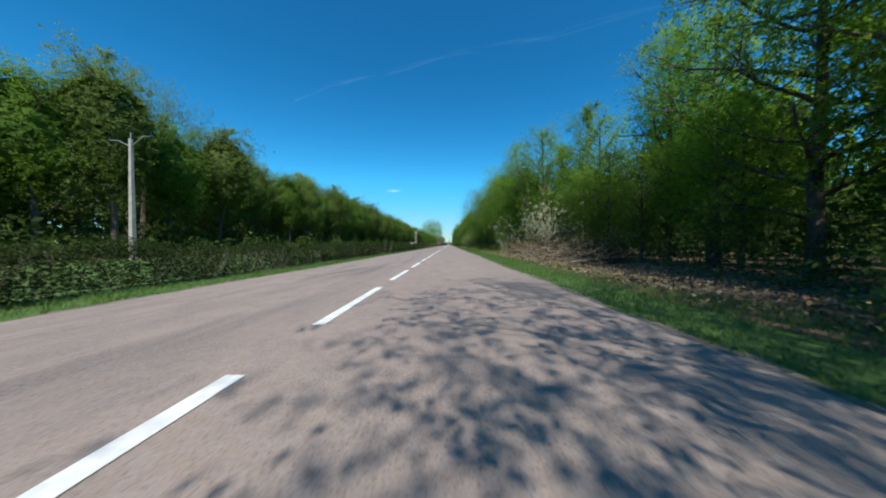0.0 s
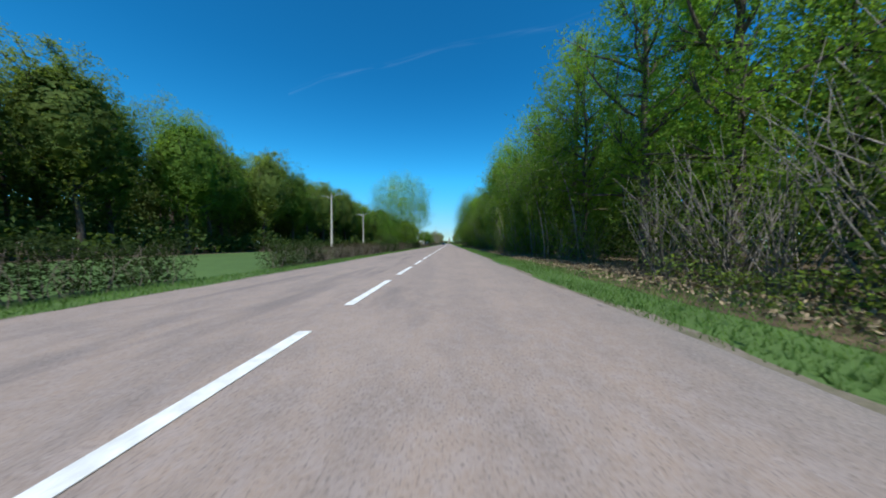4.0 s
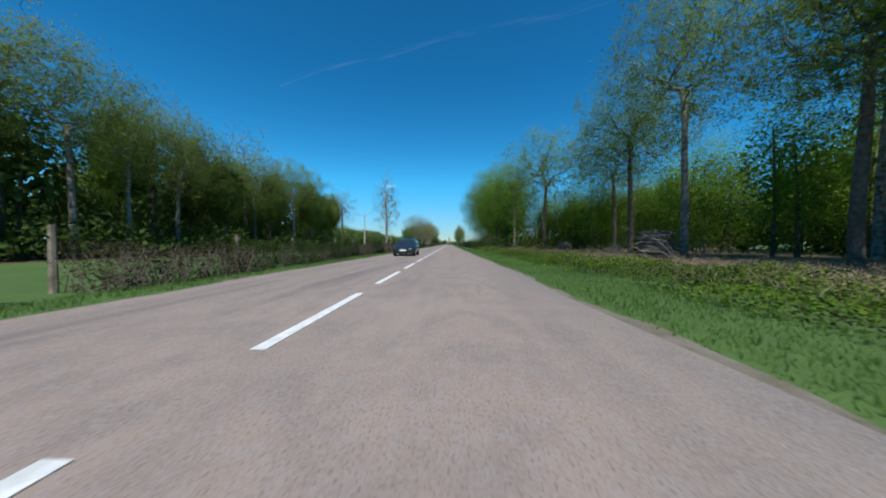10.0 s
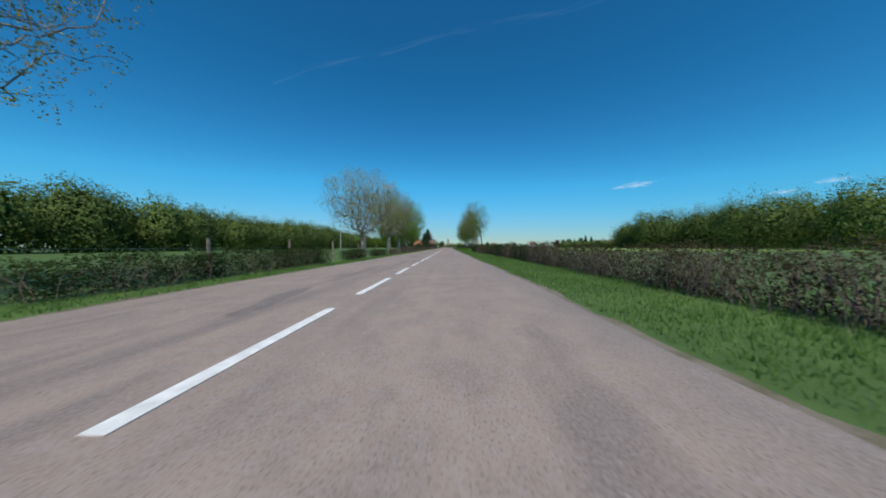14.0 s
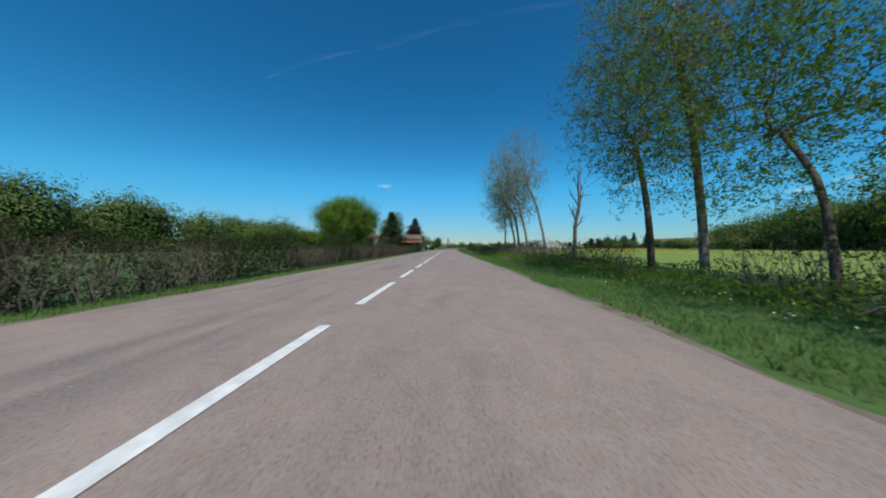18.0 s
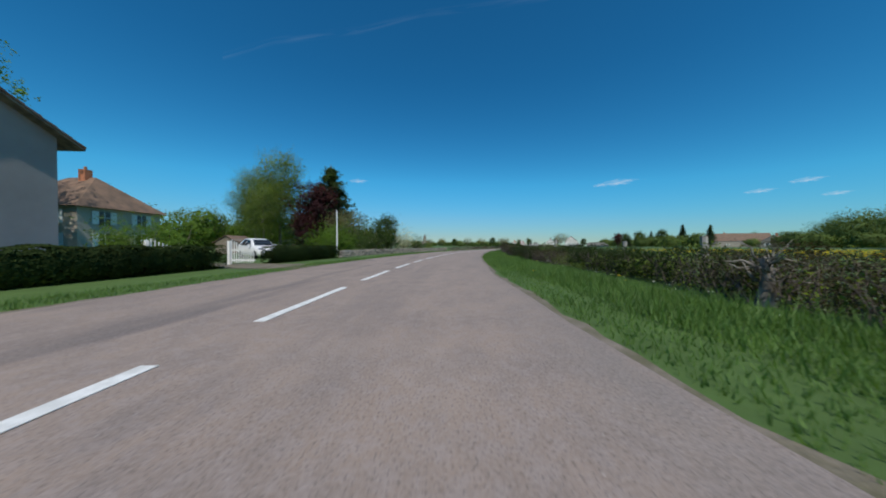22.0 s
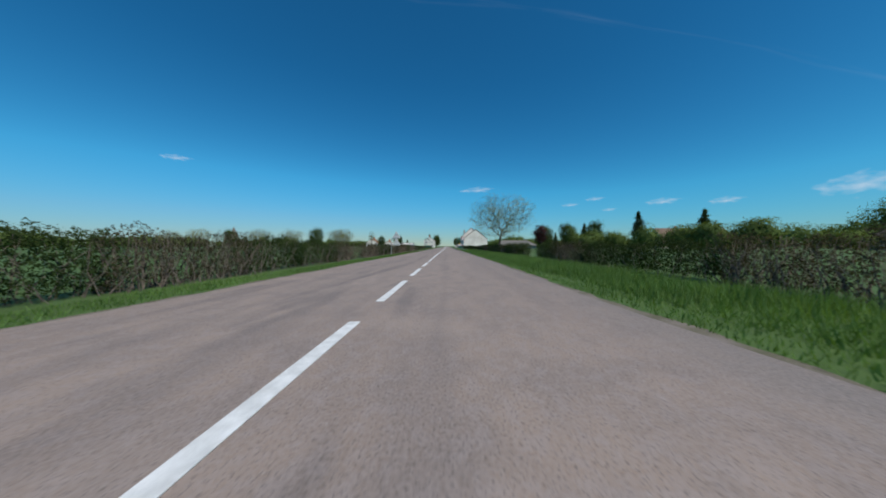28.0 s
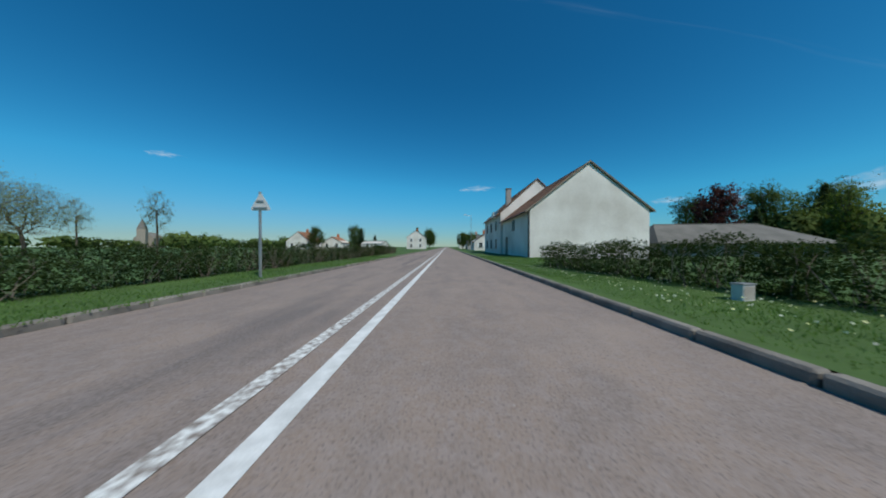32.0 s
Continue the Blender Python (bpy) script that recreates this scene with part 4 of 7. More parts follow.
# trees at -9 and -12.5 stay unseen, added to deepen the road's shadow
for _s, _u, _k, _z, _w in ((-5.0, 8.2, "beech", 1.12, 1.15), (-9.0, 10.4, "beech", 1.2, 1.1), (-12.5, 9.0, "beech_dark", 1.2, 1.1), (38.5, 10.0, "beech", 0.95, 1.0), (46, 12.2, "beech_dark", 1.1, 1.0), (54.5, 12.8, "beech", 1.15, 1.0),
                           (61.5, 10.0, "beech_dark", 1.15, 1.0), (69, 11.2, "beech_dark", 1.05, 0.95), (76, 11.0, "beech", 1.0, 0.85), (171.5, 8.6, "beech", 1.15, 0.85), (178.5, 8.8, "beech_dark", 1.25, 0.9), (186, 8.6, "beech_dark", 1.2, 0.92), (193.5, 9.0, "beech", 1.1, 0.85),
                           (312, 11.3, "beech", 1.3, 0.85), (319, 10.6, "beech", 1.3, 0.84), (325.5, 10.9, "beech_dark", 1.4, 0.86), (329, 12.8, "beech_dark", 1.4, 0.9), (316, 14, "beech_dark", 1.6, 0.9), (323, 15, "beech", 1.5, 0.9)):
    put_plant("tree", K[_k], _s, _u, _z, _s * 67 % 360, WORDS[_k], "tree", "overhanging trees at the wood's edge", wide=_w)
put_plant("tree", K["birch"], 33.5, 11.0, 0.85, 200, "slim pale birch rising above the bushes", "tree")
put_plant("shrub", K["flowering"], 27.5, 11.2, 1.75, 40, "tall white-flowering shrub at the wood's edge", "shrub", "", ("stem", "foliage"), wide=1.1)
wood("trees inside the right wood", -20, 190, 5.0, 14.5, 17.5, ("edge_b", "thin_a", "thin_b", "edge_a"))
woodland("deep_wood_east", "dense green wood behind the road's trees", [(-25, 196, 17, 26, 75), (-25, 200, 27, 45, 80)], 0.22, 900, M["leaf_mid"], 10, 15, 3.2, 61)
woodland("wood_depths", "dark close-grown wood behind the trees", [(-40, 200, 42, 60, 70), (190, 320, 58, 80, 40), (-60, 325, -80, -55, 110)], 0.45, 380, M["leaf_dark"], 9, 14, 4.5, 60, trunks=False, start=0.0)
woodland("clearing_wood", "green wood behind the felled clearing", [(192, 222, 26, 34, 13), (218, 258, 36, 43, 20), (256, 306, 27, 34, 24), (309, 326, 14, 40, 32), (300, 309, 24, 40, 12)], 0.065, 5200, M["leaf_fresh"], 10.5, 14, 3.2, 62, start=0.04)
woodland("clearing_wood_depths", "green wood further behind the clearing", [(192, 222, 34, 40, 10), (256, 306, 34, 40, 18), (192, 312, 42, 60, 46)], 0.14, 1800, M["leaf_fresh"], 10, 14, 3.4, 80, start=0.04)
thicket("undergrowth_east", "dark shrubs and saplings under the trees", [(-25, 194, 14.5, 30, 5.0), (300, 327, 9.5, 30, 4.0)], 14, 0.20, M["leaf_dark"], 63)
thicket("wood_end_shrubs", "close dark shrubs inside the wood's end", [(311, 331, 13.5, 24, 9.0)], 34, 0.12, M["leaf_dark"], 93)
thicket("clearing_edge_shrubs", "dark shrubs along the back of the clearing", [(192, 222, 25, 31, 6.5), (218, 260, 36, 40, 6.5), (258, 312, 26, 32, 6.5)], 34, 0.1, M["leaf_dark"], 81)
wood("trees at the clearing's end", 306, 324, 5.0, 12.0, 16.0, ("edge_a", "edge_b"))
thicket("saplings_east", "low shrubs and saplings along the wood's edge", [(-25, 10, 8.4, 13, 3.0), (8, 36, 10.0, 13.5, 1.8), (36, 80, 9.0, 14.5, 2.4), (80, 116, 11.0, 14.5, 2.4), (116, 194, 8.4, 14.0, 2.6), (306, 327, 8.6, 14, 2.4)], 46, 0.055, M["leaf_dark"], 62)
# the wood on the left
wood("front trees of the left wood", -20, 204, 4.3, -26.5, -23.5, ("far_a", "far_b", "far_b"), 0.86, 1.0, wide=1.2)
wood("front trees of the left wood", 204, 322, 4.3, -26.0, -23.5, ("far_b", "oak_a", "far_b", "oak_b"), 0.74, 0.86, wide=1.15)
wood("trees inside the left wood", -10, 322, 9.0, -33.0, -29.0, ("far_b", "oak_a", "far_a"), 0.85, 1.1)
woodland("deep_wood_west", "dense green wood beyond the paddock", [(-40, 322, -40, -28, 165), (-40, 322, -62, -42, 80)], 0.18, 1150, M["leaf_far"], 10.5, 15, 4.0, 64)
thicket("undergrowth_west", "dark shrubs along the far wood's foot", [(-40, 324, -27, -21.5, 3.0), (-40, 324, -34, -25, 6.0)], 24, 0.2, M["leaf_dark"], 65)
# dark leaf sheets added to close sky gaps and stand in for inner shade
thicket("shaded_depths", "added dark leaf mass for shade deep inside the woods", [(-60, 335, 44, 56, 10), (190, 325, 41, 50, 13), (-60, 325, -66, -56, 11)], 4.5, 0.55, M["leaf_dark"], 79)
# far woods
thicket("far_undergrowth", "dark bushes along the foot of the far woods", [(316, 560, -63, -57, 6.0), (560, 640, -84, -70, 6.0)], 17, 0.3, M["leaf_dark"], 78)
woodland("far_wood_west", "long wooded edge beyond the pasture", [(316, 480, -74, -58, 105), (480, 560, -75, -60, 45), (560, 640, -95, -70, 30)], 0.22, 1500, M["leaf_far"], 9.5, 13.0, 5.0, 66, trunks=False, start=0.0)
woodland("far_wood_hill", "wooded hill beyond the fields", [(555, 785, 125, 160, 88), (540, 810, 160, 220, 38)], 0.3, 1250, M["leaf_far"], 14, 20, 8.0, 67, trunks=False, start=0.0)
woodland("far_wood_knoll", "rounded wooded knoll beyond the fields", [(438, 540, 122, 160, 54), (438, 540, 160, 200, 20)], 0.3, 1300, M["leaf_far"], 19, 26, 8.0, 66, trunks=False, start=0.0)
woodland("far_wood_hedgerow", "low mixed trees between the fields", [(640, 770, 95, 130, 26), (640, 780, 132, 175, 40)], 0.3, 1000, M["leaf_far"], 5, 7.5, 4.2, 77, trunks=False, start=0.0)
woodland("far_wood_ridge", "low wooded ridge across the fields", [(600, 800, 185, 260, 60), (780, 900, 150, 240, 36)], 0.4, 700, M["leaf_far"], 10, 15, 7.0, 90, trunks=False, start=0.0)
woodland("far_wood_village", "mixed trees behind the village fields", [(760, 860, 62, 85, 36), (860, 1000, 40, 80, 30)], 0.28, 1000, M["leaf_far"], 5.5, 9, 4.2, 68, trunks=False, start=0.0)
woodland("far_wood_horizon", "low distant tree line on the horizon", [(900, 1400, -320, -120, 80), (900, 1500, 60, 260, 110), (700, 1000, 175, 330, 50), (600, 900, -260, -180, 60)], 1.1, 170, M["leaf_far"], 6, 11, 9.0, 69, trunks=False, start=0.0)
woodland("copse_west", "rounded copse of green bushes in the field", [(624, 652, -66, -44, 18), (650, 680, -100, -70, 12)], 0.15, 3200, M["leaf_far"], 5.5, 8.0, 4.5, 70, trunks=False, start=0.0)


# ---- hedges ----
def hedge_shape(seed, long, tall, deep, count, leaf, foliage, stems=40, thin=0.0):
    rnd, rng = random.Random(seed), np.random.default_rng(seed)
    V, F = [], []
    for k in range(stems):
        y = rnd.uniform(-long / 2, long / 2)
        x = rnd.gauss(0, deep * 0.27)
        p = [Vector((x, y, -0.05))]
        d = Vector((rnd.gauss(0, 0.25), rnd.gauss(0, 0.35), 1)).normalized()
        for j in range(4):
            d = (d + Vector((rnd.gauss(0, 0.22), rnd.gauss(0, 0.22), 0.1))).normalized()
            p.append(p[-1] + d * tall * rnd.uniform(0.2, 0.3))
        r = rnd.uniform(0.005, 0.013)
        tube(V, F, p, [r, r * 0.85, r * 0.7, r * 0.5, 0.003], 4)
    groups = count // 6
    y = rng.uniform(-long / 2 - 0.1, long / 2 + 0.1, groups)
    lump = 1 + 0.10 * np.sin(y * 2.1 + seed) + 0.06 * np.sin(y * 5.3 + 2 * seed)
    z = tall * lump * (1 - (1 - 0.06) * rng.random(groups) ** (1.15 + thin))
    w = deep / 2 * (0.75 + 0.35 * np.sin(np.clip(z / tall, 0, 1) * 2.6)) * lump
    a = rng.uniform(0, 2 * np.pi, groups)
    q = np.sqrt(rng.uniform(0.25, 1, groups))
    mid = np.stack((w * q * np.cos(a), y, z + 0.05 * np.sin(a)), axis=1)
    each = np.repeat(mid, 6, axis=0) + rng.normal(size=(groups * 6, 3)) * leaf * 1.1
    each[:, 2] = np.maximum(each[:, 2], 0.05)
    N = np.stack((each[:, 0] / deep * 2, np.zeros(len(each)), (each[:, 2] / tall - 0.45) * 1.2), 1) + rng.normal(size=each.shape) * 0.5
    q = leaves(rng, each, leaf, 0.8, N)
    n = len(V)
    me = bpy.data.meshes.new("section")
    me.from_pydata([tuple(v) for v in V] + q.tolist(), [], F + [(n + i, n + i + 1, n + i + 2, n + i + 3) for i in range(0, len(q), 4)])
    me.materials.append(M["twig"])
    me.materials.append(foliage)
    me.polygons.foreach_set("material_index", [0] * len(F) + [1] * (len(q) // 4))
    soft_shade(me, np.concatenate((np.array([(v.x, v.y * 0 + 0.01, 0.3) for v in V]), np.repeat(N, 4, axis=0))))
    return me


HEDGE = dict(
    green=[hedge_shape(50 + i, 4.3, 1.25, 0.9, 18000, 0.025, M["hedge_leaf"], 45) for i in range(3)],
    brown=[hedge_shape(54 + i, 4.3, 1.25, 0.9, 12500, 0.022, M["hedge_brown"], 230) for i in range(3)],
    bare=[hedge_shape(66 + i, 4.3, 1.25, 0.9, 2600, 0.024, M["hedge_brown"], 120) for i in range(3)],
    dark=[hedge_shape(58 + i, 4.3, 1.3, 1.0, 20000, 0.025, M["hedge_leaf"], 60) for i in range(3)],
    olive=[hedge_shape(62 + i, 4.3, 1.25, 0.9, 15500, 0.024, M["hedge_leaf"], 90) for i in range(3)],
)
HEDGE_WORDS = dict(green="clipped green field hedge beside the verge", brown="brown twiggy field hedge with few leaves",
                   bare="leafless hedge of upright bare stems", dark="dense dark green roadside hedge", olive="half-leafed olive roadside hedge with bare stems")


def hedge(s0, s1, u, kinds, tall=1.0, gaps=0.0):
    f = u if callable(u) else (lambda s: u)
    base = at(s0, f(s0))
    ob = thing("hedge", base, HEDGE_WORDS[kinds[0]], "hedge")
    back_to = base.inverted()
    s = s0 + 2.0
    while s < s1:
        if rnd.random() >= gaps:
            k = rnd.choice(kinds)
            section = rnd.choice(HEDGE[k])
            m = back_to @ at(s, f(s) + rnd.uniform(-0.12, 0.12), 0, rnd.choice((0, 180)) + rnd.uniform(-2, 2) + math.degrees(math.atan(f(s) - f(s + 1)))) @ Matrix.Diagonal((1, 1, tall * rnd.uniform(0.9, 1.1), 1))
            piece("section", section, ob, m)
        s += 4.0
    return ob


hedge(-24, 30, -5.6, ("olive", "green"), 0.78, 0.12)
hedge(30, 86, -5.6, ("green", "olive", "dark"), 0.76)
hedge(86, 154, -5.6, ("brown", "olive"), 0.78, 0.06)
hedge(154, 174, -6.2, ("dark",), 0.76)
hedge(178, 200, -5.8, ("brown",), 0.55, 0.2)
hedge(200, 262, -5.6, ("green", "olive"), 0.8)
hedge(262, 306, -5.6, ("green", "olive", "brown"), 0.82)
hedge(306, 336, -5.8, ("green", "dark"), 0.76)
hedge(338, 362, -5.8, ("dark", "dark", "brown"), 0.62, 0.25)
hedge(362, 384, -5.8, ("dark", "olive"), 0.64, 0.25)
hedge(386, 402, -5.8, ("brown", "dark"), 0.5, 0.3)
hedge(404, 436, -5.8, ("olive", "brown"), 0.9)
hedge(438, 458, -5.8, ("dark", "brown"), 0.85)
hedge(458, 506, -5.4, ("brown", "brown", "olive"), 0.98)
hedge(506, 528, -5.6, ("dark", "olive"), 1.0)
hedge(328, 350, 7.4, ("dark", "olive"), 1.12)
hedge(350, 360, 7.3, ("olive", "brown"), 1.05)
hedge(360, 420, 7.4, ("dark", "brown", "olive"), 0.85)
hedge(420, 500, 8.0, ("bare",), 1.05, 0.1)
hedge(500, 536, 7.6, ("brown", "olive"), 0.85)
hedge(536, 570, 8.3, ("bare", "olive", "brown"), 0.7)
hedge(536, 584, 9.2, ("bare", "olive"), 0.72)
hedge(570, 584, lambda s: 8.3 - (s - 570) * 0.1, ("brown", "olive"), 0.66)
hedge(581, 595, 6.9, ("brown", "olive"), 0.68)
hedge(595, 622, 6.5, ("dark", "green", "brown"), 1.0)
hedge(622, 640, 7.2, ("brown",), 0.8)
hedge(640, 720, 9.0, ("dark", "green", "brown"), 0.92)
hedge(722, 752, 8.6, ("dark", "brown", "olive"), 0.92)
hedge(752, 771, 10.2, ("dark", "green"), 0.9)
hedge(769, 799.5, lambda s: 10.3 - (s - 770.7) * 0.15, ("dark",), 0.8)
hedge(613, 650, -6.6, ("bare", "brown"), 0.66)
hedge(650, 720, -6.2, ("brown", "olive", "brown"), 0.98)
hedge(720, 760, -6.2, ("brown", "brown", "olive"), 0.9)
hedge(760, 830, -6.6, ("olive", "green"), 0.78)


# ---- verge grass ----
def blades(name, spans, density, low, high, seed, mat):
    rng = np.random.default_rng(seed)
    P = []
    for s0, s1, u0, u1 in spans:
        n = int((s1 - s0) * abs(u1 - u0) * density)
        s, u = rng.uniform(s0, s1, n), rng.uniform(u0, u1, n)
        f = np.clip((s - S0) / STEP, 0, len(LINE) - 2)
        L = np.array(LINE)
        i = f.astype(int)
        f = (f - i)[:, None]
        c = L[i] * (1 - f) + L[i + 1] * f
        x, y = c[:, 0] + u * np.cos(c[:, 2]), c[:, 1] - u * np.sin(c[:, 2])
        tall = rng.uniform(low, high, n) * (0.75 + 0.35 * np.sin(s * 0.9 + u * 1.7) * np.sin(s * 0.37 - u))
        a = rng.uniform(0, 6.283, n)
        w = rng.uniform(0.005, 0.012, n)
        lean = rng.normal(0, 0.35, (n, 2)) * tall[:, None]
        b = np.stack((x, y, np.full(n, -0.015)), 1)
        d = np.stack((np.cos(a) * w, np.sin(a) * w, np.zeros(n)), 1)
        tip = b + np.stack((lean[:, 0], lean[:, 1], tall), 1)
        P.append(np.stack((b - d, b + d, tip), 1).reshape(-1, 3))
    P = np.concatenate(P)
    return new(name, quads_of(name, P, 3, mat))


tagged(blades("verge_grass", [(-15, 766, 4.25, 5.9), (-15, 766, -5.4, -4.25), (196, 330, 5.9, 6.6), (330, 766, 5.9, 7.8), (-15, 120, 5.9, 7.0)], 300, 0.05, 0.15, 3, M["grass"]),
       "fresh green grass on the road's verges", "grass", kind="stuff")
tagged(blades("tall_grass", [(566, 640, 4.5, 6.6), (640, 752, 5.0, 8.0), (520, 566, 5.2, 7.0)], 280, 0.15, 0.45, 4, M["grass"]),
       "long uncut grass on the verge", "grass", kind="stuff")
_lawn = tagged(blades("lawn_grass", [(766.8, 815, 3.9, 8.6), (770, 815, -6.4, -3.85)], 420, 0.02, 0.07, 5, M["grass"]), "short mown grass behind the kerbs", "grass", kind="stuff")
_lawn.location.z = 0.115

# ---- single trees ----
put_plant("tree", K["open_tree"], 161.8, -8.5, 1.24, 40, "open leafy tree beside the hedge", "tree", wide=0.88)
# small added tree: stands in for low boughs and casts shade on the lane
put_plant("tree", K["edge_c"], 157.8, -6.9, 0.5, 130, "small tree added as the open tree's low boughs", "tree", wide=1.75)
for _s, _u, _k, _z, _l in ((360, -10.2, "plane", 1.0, "round pollarded plane tree with grey twigs"),
                           (396.5, -10.2, "plane", 1.0, "round pollarded plane tree with grey twigs"),
                           (414, -10.4, "plane", 1.08, "round pollarded plane tree with grey twigs"),
                           (426, -10.4, "plane_green", 1.1, "round plane tree in fresh green leaf"),
                           (437, -10.2, "plane_green", 1.0, "round plane tree in fresh green leaf"),
                           (300.4, -8.2, "poplar", 1.0, "slim poplar with bare grey twigs")):
    put_plant("tree", K[_k], _s, _u, _z, _s, _l, "tree", "roadside trees")
for _s, _u, _k, _z, _l in ((426, 10.3, "row_b", 1.0, ""), (432.5, 10.3, "row_a", 1.0, ""), (436, 10.3, "row_a", 0.95, ""), (439, 10.3, "row_b", 0.95, ""), (443, 10.3, "row_a", 1.05, ""),
                           (447, 10.3, "row_b", 1.05, ""), (451, 10.3, "row_a", 0.95, ""), (456, 10.3, "row_b", 1, ""), (464.3, 10.3, "verge_ash", 1.0, ""),
                           (467.5, 10.3, "row_a", 1, ""), (470, 10.3, "row_b", 0.95, ""), (477, 10.2, "dead", 1, ""), (483, 10.3, "row_a", 0.9, ""),
                           (488.5, 10.3, "row_a", 1, ""), (492, 10.3, "row_b", 1, ""), (494, 10.3, "row_a", 1, ""), (500.5, 10.3, "row_c", 1, "")):
    put_plant("tree", K[_k], _s, _u, _z, 110 if _k == "verge_ash" else 180 + _s * 37 % 50 - 25, "bare dead tree by the hedge" if _k == "dead" else "tall thinly leafed roadside tree", "tree", "trees along the right verge")
put_plant("tree", K["oak_a"], 305, 18.2, 1.25, 10, "large oak with bare limbs beside the clearing", "tree", wide=1.25)
put_plant("tree", K["bare"], 736, 8.6, 1.0, 0, "bare roadside tree with twisted grey limbs", "tree")


# ---- fences, poles, signs ----
def tree_at(kind, s, u, size, label, wide=1.0, group="", turn=None, z=0.0, name="tree"):
    return put_plant(name, K[kind], s, u, size, s * 53 % 360 if turn is None else turn, label, "tree", group, z=z, wide=wide)


def shrub_at(kind, s, u, size, label, group=""):
    return put_plant("shrub", K[kind], s, u, size, s * 71 % 360, label, "shrub", group, ("stem", "foliage"))


def power_pole(s, u, tall=8.0):
    ob = thing("power_pole", at(s, u), "pale concrete power pole with steel insulator arms", "power pole", "power poles")
    bm = bmesh.new()
    bmesh.ops.create_cone(bm, cap_ends=True, segments=4, radius1=0.2, radius2=0.105, depth=tall + 0.3, matrix=pose(0, 0, tall / 2 - 0.15, 0, 0, 45))
    part("pole", bm, M["concrete"], ob)
    arms = bmesh.new()
    for g, drop in ((-1, 0.25), (1, 0.0)):
        rod(arms, (0, 0, tall - 0.5), (g * 0.8, 0, tall + 0.1 - drop), 0.035)
        rod(arms, (g * 0.6, 0, tall + 0.12 - drop), (g * 1.5, 0, tall + 0.18 - drop), 0.03)
    rod(arms, (0, 0, tall - 0.1), (0, 0, tall + 0.4), 0.03)
    part("crossarm", arms, M["galvanised"], ob)
    for x, z in ((-1.4, -0.06), (0, 0.4), (1.4, 0.2)):
        part("insulator", rodded((x, 0, tall + z), (x, 0, tall + z + 0.2), 0.05, 0.03), M["glass"], ob)
    return ob


for _s, _u in ((18, -19.5), (143, -15.5), (169, -19), (322.5, -18.5), (477, -45)):
    power_pole(_s, _u)


def rail_frame(s, u, low=1.0):
    ob = thing("timber_gantry", at(s, u, 0, 8) @ Matrix.Diagonal((0.85, 1, low, 1)), "white-painted timber frame standing behind the hedge", "frame", "white timber frames")
    for x in (-0.85, 0.0, 0.85):
        part("post", boxed(x - 0.05, x + 0.05, -0.05, 0.05, -0.1, 1.95, 0.01), M["white"], ob)
    part("top_rail", boxed(-0.98, 0.98, -0.045, 0.045, 1.955, 2.06, 0.01), M["white"], ob)
    return ob


rail_frame(85.8, -9.6, 0.76)
rail_frame(224, -10.6)


def field_post(s, u, tall=1.25, lean=0.0, thick=1.0):
    ob = thing("fence_post", at(s, u) @ pose(0, 0, 0, lean, lean * 0.6, 20), "weathered split-wood fence post by the hedge", "fence post", "field fence posts")
    bm = bmesh.new()
    bmesh.ops.create_cone(bm, cap_ends=True, segments=7, radius1=0.075 * thick, radius2=0.06 * thick, depth=tall + 0.2, matrix=pose(0, 0, tall / 2 - 0.1))
    part("post", bm, M["wood"] if thick == 1 else M["grey_post"], ob)
    part("wire_staple", boxed(-0.01, 0.01, -0.08 * thick - 0.005, -0.06 * thick, tall * 0.8, tall * 0.83), M["dark_iron"], ob)


def wire(name, s0, s1, u, z, label):
    V, F = [], []
    n = max(2, int((s1 - s0) / 3))
    tube(V, F, [on(s0 + (s1 - s0) * i / n, u, z) for i in range(n + 1)], [0.004] * (n + 1), 4)
    tagged(new(name, mesh_of(name, V, F, M["galvanised"])), label, "wire")


_r = random.Random(8)
for _a, _b, _u, _gap in ((178, 198, -6.6, 3.0), (262, 306, -6.3, 4.5), (500, 536, 8.6, 4.0), (536, 606, 10.0, 5.0), (336, 400, -6.9, 6.0)):
    _s = _a
    while _s < _b:
        field_post(_s, _u + _r.uniform(-0.15, 0.15), _r.uniform(1.15, 1.5), _r.uniform(-5, 5), 1.5 if 535 < _s < 610 else 1.0)
        _s += _gap * _r.uniform(0.8, 1.2)
    for _z in (0.55, 0.95):
        wire("fence_wire", _a, _b, _u, _z, "thin galvanised wire strung between field posts")


def rounded_triangle(side, y, grow=0.0):
    """The outline of a warning sign standing on its base, in x, z from its centre."""
    r = side * 0.07
    pts = []
    R = side / math.sqrt(3) + grow
    for k in range(3):
        a = math.pi / 2 + k * 2 * math.pi / 3
        c = Vector(((R - 2 * r) * math.cos(a), (R - 2 * r) * math.sin(a)))
        for j in range(-2, 3):
            b = a + j * math.pi / 6
            pts.append((c.x + r * math.cos(b), c.y + r * math.sin(b)))
    return pts


